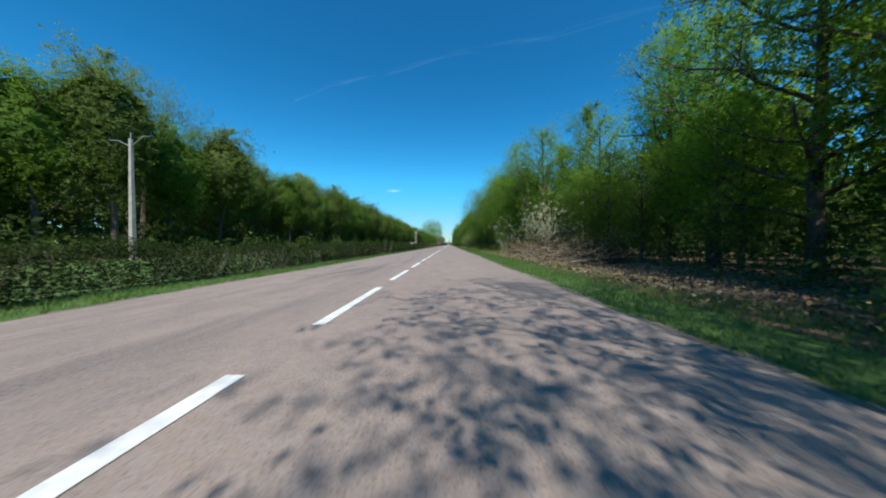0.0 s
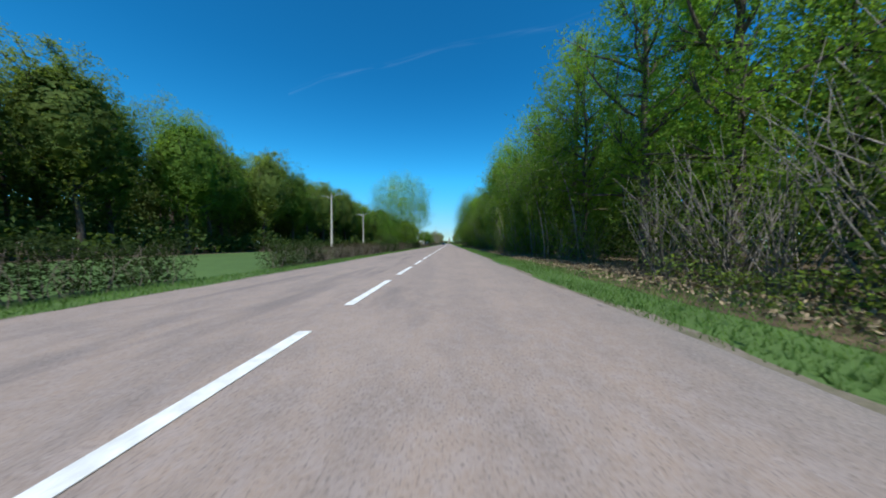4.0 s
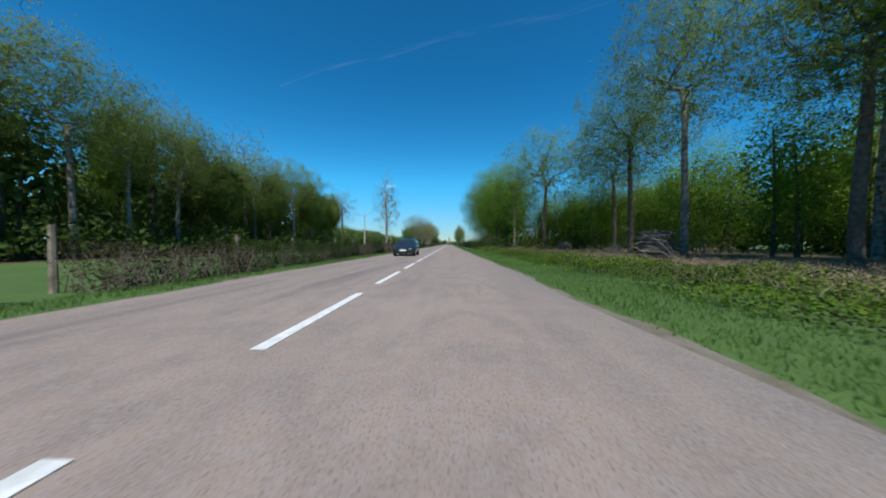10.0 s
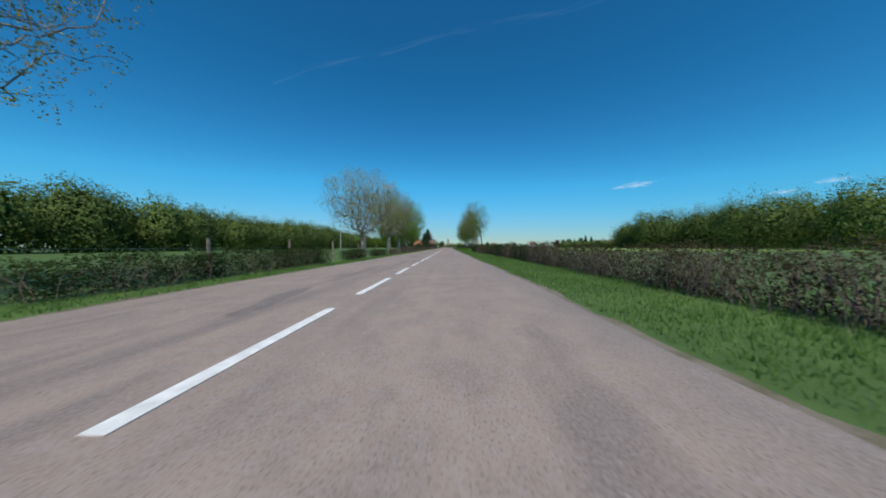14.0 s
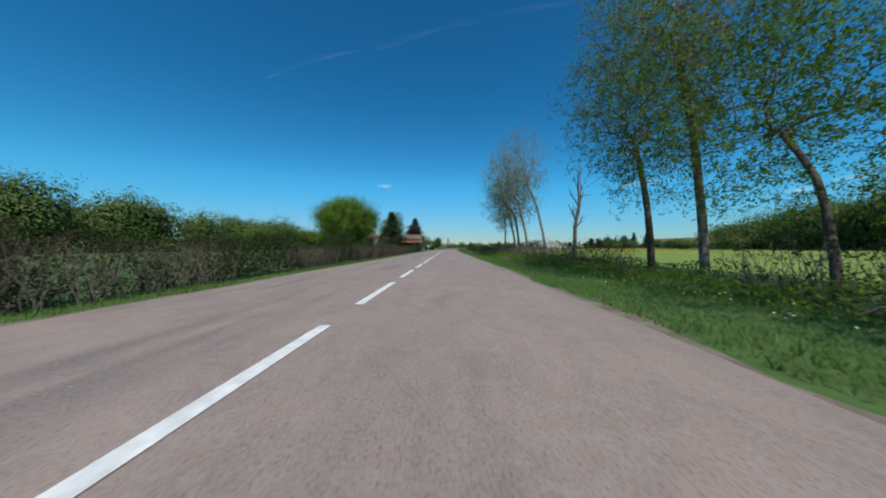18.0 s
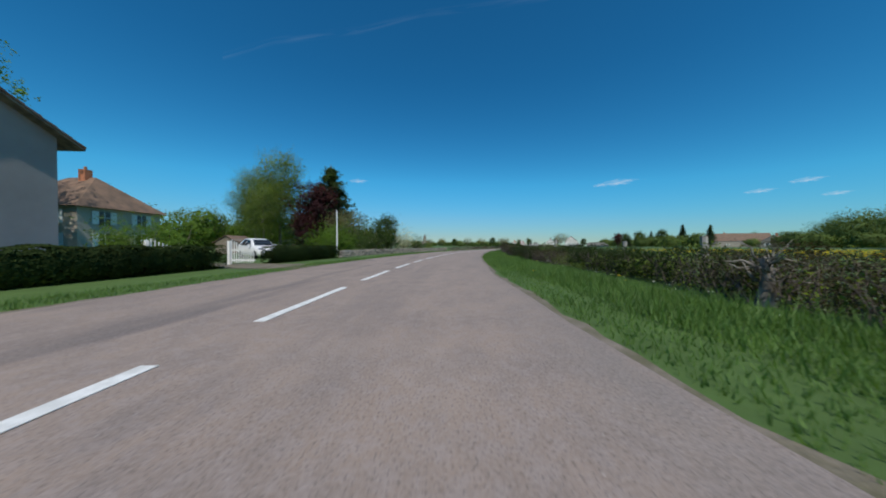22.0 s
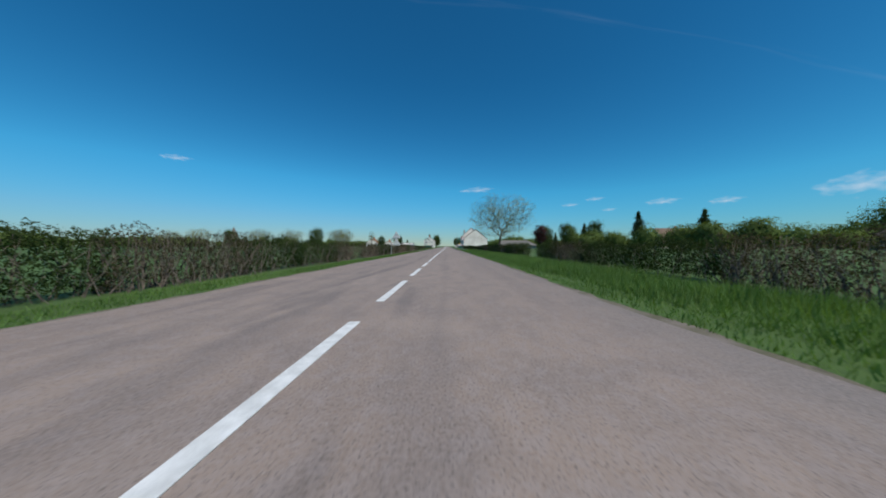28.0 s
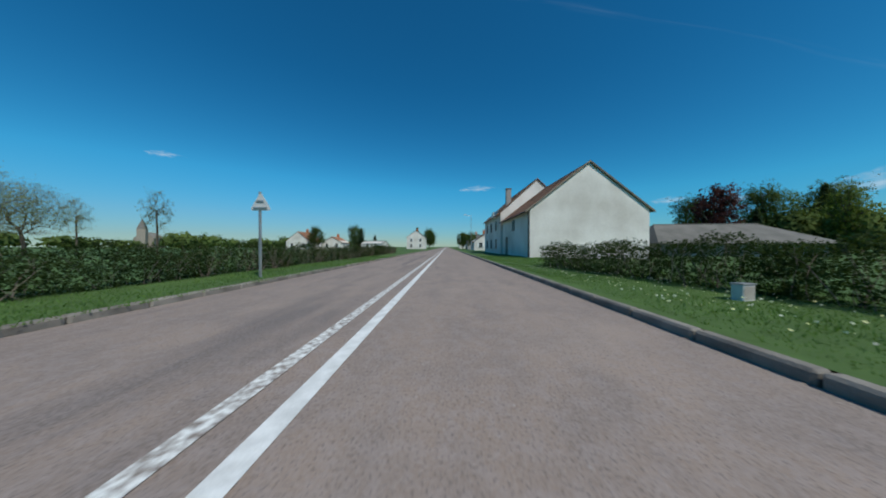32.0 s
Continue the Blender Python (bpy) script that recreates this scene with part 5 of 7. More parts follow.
def warning_plate(parent, x, z, y, side=1.0, mark="bump", back=False):
    """A triangular plate; its face looks along -y."""
    m = pose(x, y, z)
    plate = part("sign_plate", prismed(rounded_triangle(side, 0), 0.0, 0.025), M["sign_back"] if back else M["sign_white"], parent, "white-edged triangular plate", m)
    if back:
        part("rail_clamp", boxed(-0.33 * side, 0.33 * side, -0.03, 0.0, -0.2 * side, -0.2 * side + 0.04), M["galvanised"], parent, "", m)
        part("rail_clamp", boxed(-0.16 * side, 0.16 * side, -0.03, 0.0, 0.12 * side, 0.12 * side + 0.04), M["galvanised"], parent, "", m)
        return plate
    part("red_border", prismed(rounded_triangle(side, 0, -0.035), -0.004, -0.0005), M["sign_red"], plate)
    part("white_field", prismed(rounded_triangle(side, 0, -0.16), -0.008, -0.0045), M["sign_white"], plate)
    mk = bmesh.new()
    if mark == "bump":
        prism(mk, [(-0.27, -0.19), (0.27, -0.19), (0.12, -0.14), (0.06, -0.115), (-0.06, -0.115), (-0.12, -0.14)], -0.012, -0.0085)
    elif mark == "narrow":
        for g in (-1, 1):
            o = [(0.13, -0.18), (0.18, -0.18), (0.18, -0.06), (0.11, 0.0), (0.11, 0.11), (0.06, 0.11), (0.06, -0.02), (0.13, -0.09)]
            prism(mk, [(g * a, b) for a, b in (o if g > 0 else o[::-1])], -0.012, -0.0085)
    else:
        prism(mk, [(-0.13, -0.19), (-0.07, -0.19), (-0.07, -0.06), (-0.03, 0.02), (0.06, 0.05), (0.06, 0.0), (0.17, 0.08), (0.06, 0.16), (0.06, 0.11), (-0.07, 0.07), (-0.13, -0.05)], -0.012, -0.0085)
    part("pictogram", mk, M["sign_black"], plate)
    return plate


def warning_sign(s, u, mark, tall, offset, bottom, label, turn=0.0, back=False, plates=1, side=1.0):
    ob = thing("warning_sign", at(s, u, 0, turn), label, "road sign")
    part("pole", boxed(-0.035, 0.035, -0.025, 0.025, -0.2, tall, 0.008), M["galvanised"], ob, "galvanised steel pole")
    if abs(offset) > 0.2:
        part("bracket", boxed(min(0, offset) - 0.02, max(0, offset) + 0.02, -0.02, 0.02, tall - 0.08, tall - 0.03), M["galvanised"], ob)
    for k in range(plates):
        warning_plate(ob, offset, bottom + 0.289 * side + k * 0.8, -0.055, side, mark, back)
    return ob


warning_sign(440.0, 8.1, "curve", 1.45, -0.72, 1.18, "triangular warning sign for a sharp bend on an arm")
warning_sign(622.0, 8.0, "narrow", 1.55, -0.72, 1.48, "triangular warning sign for a narrowing road on an arm")
warning_sign(766.2, 5.05, "bump", 3.4, 0.0, 2.55, "triangular warning sign for a road bump")
warning_sign(728.0, -5.3, "bump", 1.9, 0.6, 1.1, "two triangular sign plates seen from behind", back=True, plates=2)
warning_sign(796.0, -4.5, "bump", 2.6, 0.05, 2.05, "triangular sign plate seen from behind on its pole", back=True, side=0.62)


def lettering(name, text, size, parent, m, mat, thick=0.002):
    cu = bpy.data.curves.new(name, "FONT")
    cu.body, cu.size, cu.extrude = text, size, thick
    cu.align_x, cu.align_y = "CENTER", "CENTER"
    tmp = bpy.data.objects.new(name, cu)
    scene.collection.objects.link(tmp)
    me = bpy.data.meshes.new_from_object(tmp.evaluated_get(bpy.context.evaluated_depsgraph_get()))
    bpy.data.objects.remove(tmp)
    me.materials.clear()
    me.materials.append(mat)
    return piece(name, me, parent, m @ pose(0, 0, 0, 90))


def welcome_frame(s, u, label, plates):
    """A green ornamental frame across the verge, 1.35 m wide and 3.2 m high."""
    ob = thing("welcome_frame", at(s, u, 0.1) @ Matrix.Diagonal((1, 1, 1.08, 1)), label, "sign frame", "green village entry frames")
    for x in (-0.67, 0.67):
        p = part("post", rodded((x, 0, -0.2), (x, 0, 3.02), 0.05, 0.04, 12), M["green_paint"], ob)
        for z in (0.62, 0.70, 1.0, 1.06, 2.75, 2.84):
            part("collar", rodded((x, 0, z), (x, 0, z + 0.05), 0.075, 0.066, 12), M["gold"], p, "gilded collar")
        bm = bmesh.new()
        bmesh.ops.create_uvsphere(bm, u_segments=10, v_segments=6, radius=0.06, matrix=pose(x, 0, 3.08))
        part("finial", bm, M["green_paint"], p)
    board = part("name_board", prismed([(-0.6, 2.68), (0.6, 2.68), (0.6, 2.88), (0.38, 2.90), (0.28, 3.0), (0.12, 3.1), (-0.12, 3.1), (-0.28, 3.0), (-0.38, 2.90), (-0.6, 2.88)], -0.02, 0.02), M["green_paint"], ob)
    lettering("lettering", "LA COMMUNE", 0.075, board, pose(0, -0.024, 3.04), M["sign_white"])
    lettering("lettering", "DE", 0.06, board, pose(0, -0.024, 2.955), M["sign_white"])
    lettering("lettering", "SAINTE FOY", 0.085, board, pose(-0.24, -0.024, 2.86), M["sign_white"])
    part("line_bar", boxed(0.06, 0.5, -0.024, -0.021, 2.84, 2.88), M["sign_white"], board)
    part("line_bar", boxed(-0.5, 0.5, -0.024, -0.021, 2.745, 2.78), M["sign_white"], board)
    for g in (-1, 1):
        V, F = [], []
        tube(V, F, [Vector((g * 0.60, 0, 2.15)), Vector((g * 0.585, 0, 2.4)), Vector((g * 0.53, 0, 2.52)), Vector((g * 0.40, 0, 2.58)), Vector((0, 0, 2.6))], [0.028] * 5, 6)
        piece("arch", mesh_of("arch", V, F, M["green_paint"], True), ob)
    z = 0.28 if plates else 0.72
    trough = part("planter", boxed(-0.55, 0.6, -0.12, 0.22, z, z + 0.34, 0.01), M["green_paint"], ob, "green wooden planter box")
    part("planter_rim", boxed(-0.6, 0.6, -0.16, 0.26, z + 0.345, z + 0.38, 0.008), M["green_paint"], trough)
    if not plates:
        rng = np.random.default_rng(91)
        spots = rng.uniform((-0.5, -0.08, z + 0.36), (0.55, 0.18, z + 0.62), (420, 3))
        piece("flowers", quads_of("flowers", leaves(rng, spots, 0.035), 4, M["petal_white"]), trough, None, "white flowers in the planter")
    if plates:
        town = part("town_plate", boxed(-0.72, 0.72, -0.11, -0.08, 0.92, 1.38, 0.012), M["sign_white"], ob, "white town sign with red border")
        frame_bm = bmesh.new()
        for x0, x1, z0, z1 in ((-0.69, 0.69, 1.3, 1.35), (-0.69, 0.69, 0.95, 1.0), (-0.69, -0.64, 1.0, 1.3), (0.64, 0.69, 1.0, 1.3)):
            box(frame_bm, x0, x1, -0.114, -0.111, z0, z1)
        part("red_border", frame_bm, M["sign_red"], town)
        lettering("lettering", "SAINTE FOY", 0.225, town, pose(0, -0.114, 1.15), M["sign_black"])
        num = part("road_number_plate", boxed(-0.27, 0.27, -0.11, -0.08, 1.40, 1.6, 0.01), M["sign_yellow"], ob, "yellow road number plate")
        lettering("lettering", "D 989", 0.15, num, pose(0, -0.114, 1.5), M["sign_black"])
    return ob


welcome_frame(781.2, 4.95, "green village frame with town sign and gilded collars", True)
welcome_frame(782.0, -5.0, "green village frame with gilded collars, no plate", False)

# meter box by the hedge
_o = thing("meter_box", at(792.7, 5.9, 0.1, 8) @ Matrix.Scale(0.75, 4), "grey roadside meter box standing in the grass", "meter box")
part("body", boxed(-0.16, 0.16, -0.12, 0.12, -0.05, 0.36, 0.012), M["sign_back"], _o)
part("lid", boxed(-0.18, 0.18, -0.14, 0.14, 0.362, 0.39, 0.008), M["galvanised"], _o)
part("door", boxed(-0.13, 0.13, -0.128, -0.122, 0.04, 0.32), M["concrete"], _o)

# old stone marker with a small cross on its shaft, in the clearing
_o = thing("wayside_marker", at(245, 13.4, 0, 12), "pale stone block carrying a short weathered cross", "marker")
part("block", boxed(-0.37, 0.37, -0.34, 0.34, -0.1, 0.72, 0.03), M["render_white"], _o)
part("shaft", boxed(-0.11, 0.11, -0.1, 0.1, 0.72, 1.42, 0.025), M["concrete"], _o, "grey weathered shaft")
part("cross_head", boxed(-0.1, 0.1, -0.08, 0.08, 1.421, 1.8, 0.03), M["concrete"], _o)
part("cross_arm", boxed(-0.2, 0.2, -0.075, 0.075, 1.5, 1.64, 0.03), M["concrete"], _o)


# ---- log piles ----
_rl = random.Random(4)
_logs = []
for _i in range(3):
    _bm = bmesh.new()
    bmesh.ops.create_cone(_bm, cap_ends=True, segments=9, radius1=0.13, radius2=0.12, depth=2.0, matrix=pose(0, 0, 0, 90, 0, 0))
    for _v in _bm.verts:
        _v.co += Vector((_rl.gauss(0, 0.012), 0, _rl.gauss(0, 0.012)))
    _me = bpy.data.meshes.new("log")
    _bm.to_mesh(_me)
    _bm.free()
    _me.materials.append(M["log_bark"])
    _me.materials.append(M["cut_wood"])
    for _p in _me.polygons:
        if len(_p.vertices) > 4:
            _p.material_index = 1
    _logs.append(_me)


def log_pile(s, u, wide, tall, turn, label, long=0.9, slant=0.35):
    """Rough stack of logs, wide across its ends, drawn in towards the top."""
    ob = thing("log_pile", at(s, u, 0, turn), label, "log pile", "log piles in the clearing")
    d = 0.2
    rows = max(2, int(tall / (d * 0.84)))
    for r in range(rows):
        w = wide * (1 - slant * (r / rows) ** 1.5) * _rl.uniform(0.9, 1.06)
        n = max(1, int(w / d))
        for k in range(n):
            m = pose((k + 0.5 - n / 2) * d + _rl.gauss(0, 0.03), _rl.gauss(0, 0.13), 0.09 + r * d * 0.84, _rl.gauss(0, 2.5), 0, _rl.gauss(0, 6))
            piece("log", _rl.choice(_logs), ob, m @ Matrix.Diagonal((_rl.uniform(0.5, 0.95), long * _rl.uniform(0.75, 1.15), _rl.uniform(0.6, 0.95), 1)))
    for k in range(int(wide * 3)):  # loose ones at the foot and on top
        top = k % 3 == 0
        m = pose(_rl.gauss(0, wide * (0.22 if top else 0.5)), _rl.gauss(0, 0.35 if top else 0.9), rows * d * 0.84 + 0.08 if top else 0.08, _rl.gauss(0, 5), 0, _rl.uniform(-70, 70))
        piece("log", _rl.choice(_logs), ob, m @ Matrix.Diagonal((_rl.uniform(0.5, 0.85), long * _rl.uniform(0.4, 0.8), _rl.uniform(0.5, 0.85), 1)))
    return ob


log_pile(215.6, 13.2, 2.2, 1.1, 66, "stack of cut logs with pale ends in the clearing", slant=0.5)
log_pile(246.8, 23.2, 3.2, 2.1, 76, "tall stack of pale cut logs in the clearing")
log_pile(250, 21.5, 2.9, 1.7, 68, "rough stack of dark logs in the clearing", slant=0.6)
log_pile(255.8, 15.9, 1.7, 0.9, 62, "low heap of cut logs in the clearing", 0.7, 0.7)
log_pile(262, 17.2, 1.5, 1.7, 70, "narrow tall stack of split logs in the clearing", 0.6, 0.2)
log_pile(266, 18.6, 1.3, 0.5, 62, "low heap of pale split logs", 0.6, 0.6)
log_pile(278, 17.6, 2.8, 1.9, 40, "high heap of logs at the clearing's back", 0.8, 0.6)
log_pile(287, 19.5, 1.8, 0.6, 69, "low heap of pale split logs", 0.6, 0.7)
log_pile(299.5, 19.5, 2.2, 1.2, 40, "low stack of cut logs beneath the oak", 0.7, 0.5)
# pale split pieces lying on the bank
for _i in range(16):
    _o = tagged(new("split_log", _rl.choice(_logs)), "short pale split log lying among brambles", "log", "split logs on the bank")
    _o.data = _o.data.copy()
    for _p in _o.data.polygons:
        _p.material_index = 1
    _o.matrix_basis = at(_rl.gauss(224.3, 0.8), _rl.gauss(6.6, 0.3), _rl.uniform(0.08, 0.3), _rl.uniform(0, 180)) @ Matrix.Diagonal((0.6, _rl.uniform(0.09, 0.19), 0.5, 1))

# clearing trees
for _s, _u, _k, _z in ((252.5, 28.6, "leaning", 1.05), (251, 29.6, "birch", 1.0), (252, 31, "tall_oak", 0.98), (251.5, 32.2, "birch", 1.1), (253, 33.4, "birch", 1.2), (252, 35, "tall_oak", 1.0),
                       (247, 35.2, "tall_leaning", 1.0), (248.5, 33.2, "birch", 0.8), (243, 33.6, "birch", 1.1), (243.4, 34.2, "birch", 1.2), (242.6, 34.8, "birch", 1.05), (238, 35.5, "thin_a", 1.0),
                       (256, 29.5, "birch", 1.2), (257.5, 30.5, "oak_b", 1.3), (255, 27.2, "birch", 1.0), (258, 34, "oak_a", 1.35),
                       (260, 22.5, "oak_b", 1.3), (268, 25, "oak_a", 1.25), (270, 21, "oak_a", 1.1), (279, 20.5, "oak_b", 1.22), (287, 21.5, "oak_a", 1.2), (296, 25, "oak_a", 1.15), (264.5, 27, "oak_b", 1.3),
                       (228, 36, "oak_b", 0.85), (218, 29, "thin_a", 1.0), (210, 27, "thin_b", 1.1), (274, 28, "oak_b", 1.1), (302, 12.5, "thin_a", 0.8)):
    tree_at(_k, _s, _u, _z, WORDS[_k], group="trees round the clearing", turn=95 if "lean" in _k else None)

# brush and brambles
thicket("bramble_bed", "low tangle of brambles and felled branches", [(82, 110, 6.2, 9, 0.8), (420, 500, 6.6, 8.6, 0.75), (536, 580, 7.7, 9.6, 0.82)], 150, 0.04, M["leaf_olive"], 71, 1.2)
thicket("bracken_bank", "brown bracken and dead brambles under the trees", [(304, 327, 6.5, 9.4, 1.25), (36, 84, 6.9, 9.2, 0.9)], 330, 0.03, M["hedge_brown"], 87, 1.2, -0.5)
thicket("bracken_shoots", "olive shoots among dead brambles under the trees", [(304, 327, 6.5, 9.6, 1.3), (36, 84, 6.8, 9.4, 1.0)], 200, 0.034, M["leaf_olive"], 88, 1.3, 0.1)
thicket("skirt_shrubs", "dark shrubs growing under the overhanging trees", [(36, 82, 8.0, 9.6, 3.0), (306, 328, 7.8, 9.8, 3.2), (-20, 10, 9.0, 11, 3.2)], 130, 0.055, M["leaf_dark"], 89, 1.3, -0.6)
thicket("verge_bank", "dark low growth under the row of trees", [(420, 500, 8.4, 10.9, 0.6)], 170, 0.04, M["leaf_dark"], 91, 1.3, -0.7)
thicket("hedge_growth", "olive shoots growing through the low hedge", [(536, 582, 7.9, 9.7, 1.2)], 190, 0.03, M["leaf_olive"], 92, 2.6, 0.0)
thicket("bramble_shoots", "fresh green bramble leaves over brown stalks", [(30, 80, 6.2, 8.2, 0.6), (420, 500, 6.4, 8.4, 0.55)], 90, 0.04, M["leaf_bright"], 72, 1.2)
thicket("bramble_bank", "dark olive bramble bank with old leaves", [(196, 306, 6.2, 10.6, 0.6)], 260, 0.03, M["hedge_leaf"], 82, 1.3, -0.25)
thicket("bramble_leaves", "clumps of green bramble leaves along the bank", [(196, 306, 6.0, 10.8, 0.6)], 330, 0.034, M["leaf_fresh"], 86, 1.2, 0.2)
thicket("bramble_litter", "brown withered leaves among the brambles", [(196, 306, 6.4, 11.0, 0.4)], 170, 0.03, M["hedge_brown"], 83, 1.3, -0.1)
thicket("bramble_sprouts", "sparse fresh shoots among the brambles", [(196, 306, 6.3, 10.4, 0.55)], 110, 0.03, M["leaf_bright"], 84, 2.0)
thicket("dead_leaves", "scattered dead brown leaves and twigs", [(-20, 194, 5.9, 12, 0.16), (196, 322, 10, 24, 0.2)], 75, 0.045, M["straw"], 73, 1.0)
for _s, _u, _k, _z in ((3, 7.5, "bramble", 1.3), (14, 9.6, "brown_scrub", 1.2), (17.5, 9.4, "brown_scrub", 1.4), (21, 9.6, "brown_scrub", 1.5), (24.5, 9.4, "brown_scrub", 1.4), (28, 9.6, "brown_scrub", 1.3), (31.5, 9.2, "brown_scrub", 1.0), (35, 8.5, "coppice", 0.8), (60, 7, "bramble", 1.0), (87, 8, "coppice", 1.0),
                       (91, 8.4, "coppice", 1.1), (95, 8, "coppice", 1.0), (99, 8.8, "coppice", 1.1), (103, 8.2, "coppice", 0.9), (106, 9.2, "coppice", 1.2), (88, 11, "coppice", 1.3), (97, 11, "coppice", 1.3), (128, 8, "coppice", 1.0), (150, 8, "coppice", 1.2), (158, 9, "coppice", 1.2),
                       (166, 8.5, "coppice", 1.3), (172, 9, "coppice", 1.2), (180, 8, "shrub_b", 1.0), (186, 9, "shrub_b", 1.1), (305, 7.5, "shrub_b", 1.0), (318, 7.5, "bramble", 1.4), (326, 7.2, "shrub_b", 0.9)):
    shrub_at(_k, _s, _u, _z, {"bramble": "olive bramble bush with arching stalks", "shrub_a": "green shrub at the wood's edge", "shrub_b": "dark green shrub under trees", "coppice": "coppiced hazel with many pale stems", "brown_scrub": "brown leafless scrub among cut branches"}[_k], "shrubs along the wood")

for _i in range(16):
    shrub_at("bare_coppice", 84 + _i * 1.9 + _r.uniform(-0.8, 0.8), _r.uniform(7.8, 10.2), _r.uniform(0.6, 1.0), "coppiced hazel with bare pale stems", "shrubs along the wood")
for _i in range(24):
    shrub_at("coppice", 118 + _i * 3.1 + _r.uniform(-0.8, 0.8), _r.uniform(7.6, 9.6), _r.uniform(0.6, 0.95), "coppiced hazel with many thin stems", "shrubs along the wood")
for _s, _u, _z in ((157, -12, 0.5), (161, -13, 0.5), (166, -12, 0.45), (176, -14, 1.5), (181, -15, 1.4)):
    shrub_at("shrub_b", _s, _u, _z, "dark green shrub behind the hedge", "shrubs behind the hedge")


def brush_pile(s, u, wide, tall, n, seed):
    """A heap of lopped branches."""
    r = random.Random(seed)
    ob = thing("brush_pile", at(s, u), "heap of pale lopped branches at the wood's edge", "brush pile", "brush piles")
    for k in range(n):
        V, F = [], []
        a = r.uniform(0, 6.283)
        d = Vector((math.cos(a), math.sin(a), r.uniform(-0.1, 0.5))).normalized()
        p = [Vector((r.gauss(0, wide * 0.25), r.gauss(0, wide * 0.3), r.uniform(0.02, tall * 0.6)))]
        for j in range(5):
            d = (d + Vector((r.gauss(0, 0.22), r.gauss(0, 0.22), r.gauss(-0.03, 0.16)))).normalized()
            q = p[-1] + d * wide * 0.16
            p.append(Vector((q.x, q.y, max(0.02, q.z))))
        t = r.uniform(0.008, 0.03)
        tube(V, F, p, [t, t * 0.9, t * 0.75, t * 0.6, t * 0.4, 0.003], 5)
        piece("branch", mesh_of("branch", V, F, M["straw"] if k % 3 else M["log_bark"], True), ob)


for _k, (_s, _u, _w, _h, _n) in enumerate(((13.5, 8.4, 2.6, 0.9, 30), (16.5, 8.0, 2.8, 1.3, 38), (19.5, 8.4, 2.8, 1.4, 38), (22.5, 8.2, 2.8, 1.3, 38), (25.5, 8.6, 2.6, 1.1, 34), (29, 8.8, 2.2, 0.8, 30), (32.0, 8.6, 1.8, 0.6, 24), (20.5, 6.8, 1.4, 0.4, 16), (35.5, 8.0, 2.0, 0.5, 16), (159, 8.0, 2.2, 0.5, 20), (166, 7.8, 2.0, 0.5, 18),
                                           (227.4, 17.2, 3.4, 2.0, 90), (228.4, 18.6, 3.4, 1.7, 70), (281, 19.5, 4.0, 2.8, 80), (252, 11, 2.4, 0.6, 22), (268, 11.2, 2.6, 0.6, 24), (276, 12.5, 2.4, 0.6, 22), (292, 11, 2.6, 0.7, 26), (455, 8.4, 2.0, 0.6, 18), (470, 8.4, 2.2, 0.6, 18))):
    brush_pile(_s, _u, _w, _h, _n, 300 + _k)

# bramble canes
V, F = [], []
_rc = random.Random(77)
for _i in range(800):
    _a, _b = _rc.uniform(196, 303), _rc.uniform(7.0, 10.6)
    _g, _n, _h = _rc.uniform(0, 6.283), _rc.uniform(0.5, 1.3), _rc.uniform(0.35, 0.85)
    tube(V, F, [on(_a + math.cos(_g) * _n * _q, _b + math.sin(_g) * _n * _q, _h * 4 * _q * (1 - _q) * (0.75 + 0.35 * _q)) for _q in (0, 0.25, 0.5, 0.75, 1)], [0.007, 0.007, 0.006, 0.005, 0.003], 3)
tagged(new("bramble_canes", mesh_of("bramble_canes", V, F, M["straw"], True)), "arching dry bramble canes along the clearing", "bramble canes", kind="stuff")
# dark trees behind the open one, and slender stems at the right wood's edge
for _s, _u, _z in ((158, -25.5, 0.9), (163, -26.5, 0.95), (168, -26, 0.9), (174, -25, 0.9), (177, -17, 0.8), (183, -18, 0.8)):
    tree_at("far_c", _s, _u, _z, WORDS["far_c"], group="dark trees behind the hedge")
for _i in range(30):
    tree_at("pale_stem", 118 + _i * 2.2 + _rc.uniform(-0.8, 0.8), _rc.uniform(7.4, 9.0), _rc.uniform(0.75, 1.1), WORDS["pale_stem"], group="pale saplings at the wood's edge", turn=_rc.uniform(100, 230))
# bare trees among the left wood
tree_at("far_bare", 319, -22.5, 0.95, "tall bare-topped tree with grey twigs", group="bare trees of the left wood")
for _i in range(12):
    tree_at("far_bare", 226 + _i * 7.0 + _rc.uniform(-2, 2), _rc.uniform(-31, -27), _rc.uniform(1.05, 1.25), "tall bare-topped tree with grey twigs", group="bare trees of the left wood")

# fallen branches
for _i in range(26):
    _s = _r.choice((_r.uniform(12, 26), _r.uniform(196, 300), _r.uniform(196, 300), _r.uniform(440, 500)))
    _u = _r.uniform(6.6, 9.5)
    V, F = [], []
    _p, _dd = [Vector((0, 0, 0.06))], Vector((_r.uniform(-1, 1), _r.uniform(-1, 1), 0.12)).normalized()
    for _j in range(5):
        _dd = (_dd + Vector((_r.gauss(0, 0.2), _r.gauss(0, 0.2), _r.gauss(-0.02, 0.1)))).normalized()
        _p.append(_p[-1] + _dd * 0.4)
    tube(V, F, _p, [0.045, 0.04, 0.033, 0.025, 0.018, 0.008], 5)
    _o = tagged(new("fallen_branch", mesh_of("fallen_branch", V, F, M["log_bark"], True)), "grey fallen branch lying in brambles", "branch", "fallen branches")
    _o.matrix_basis = at(_s, _u, 0.1)


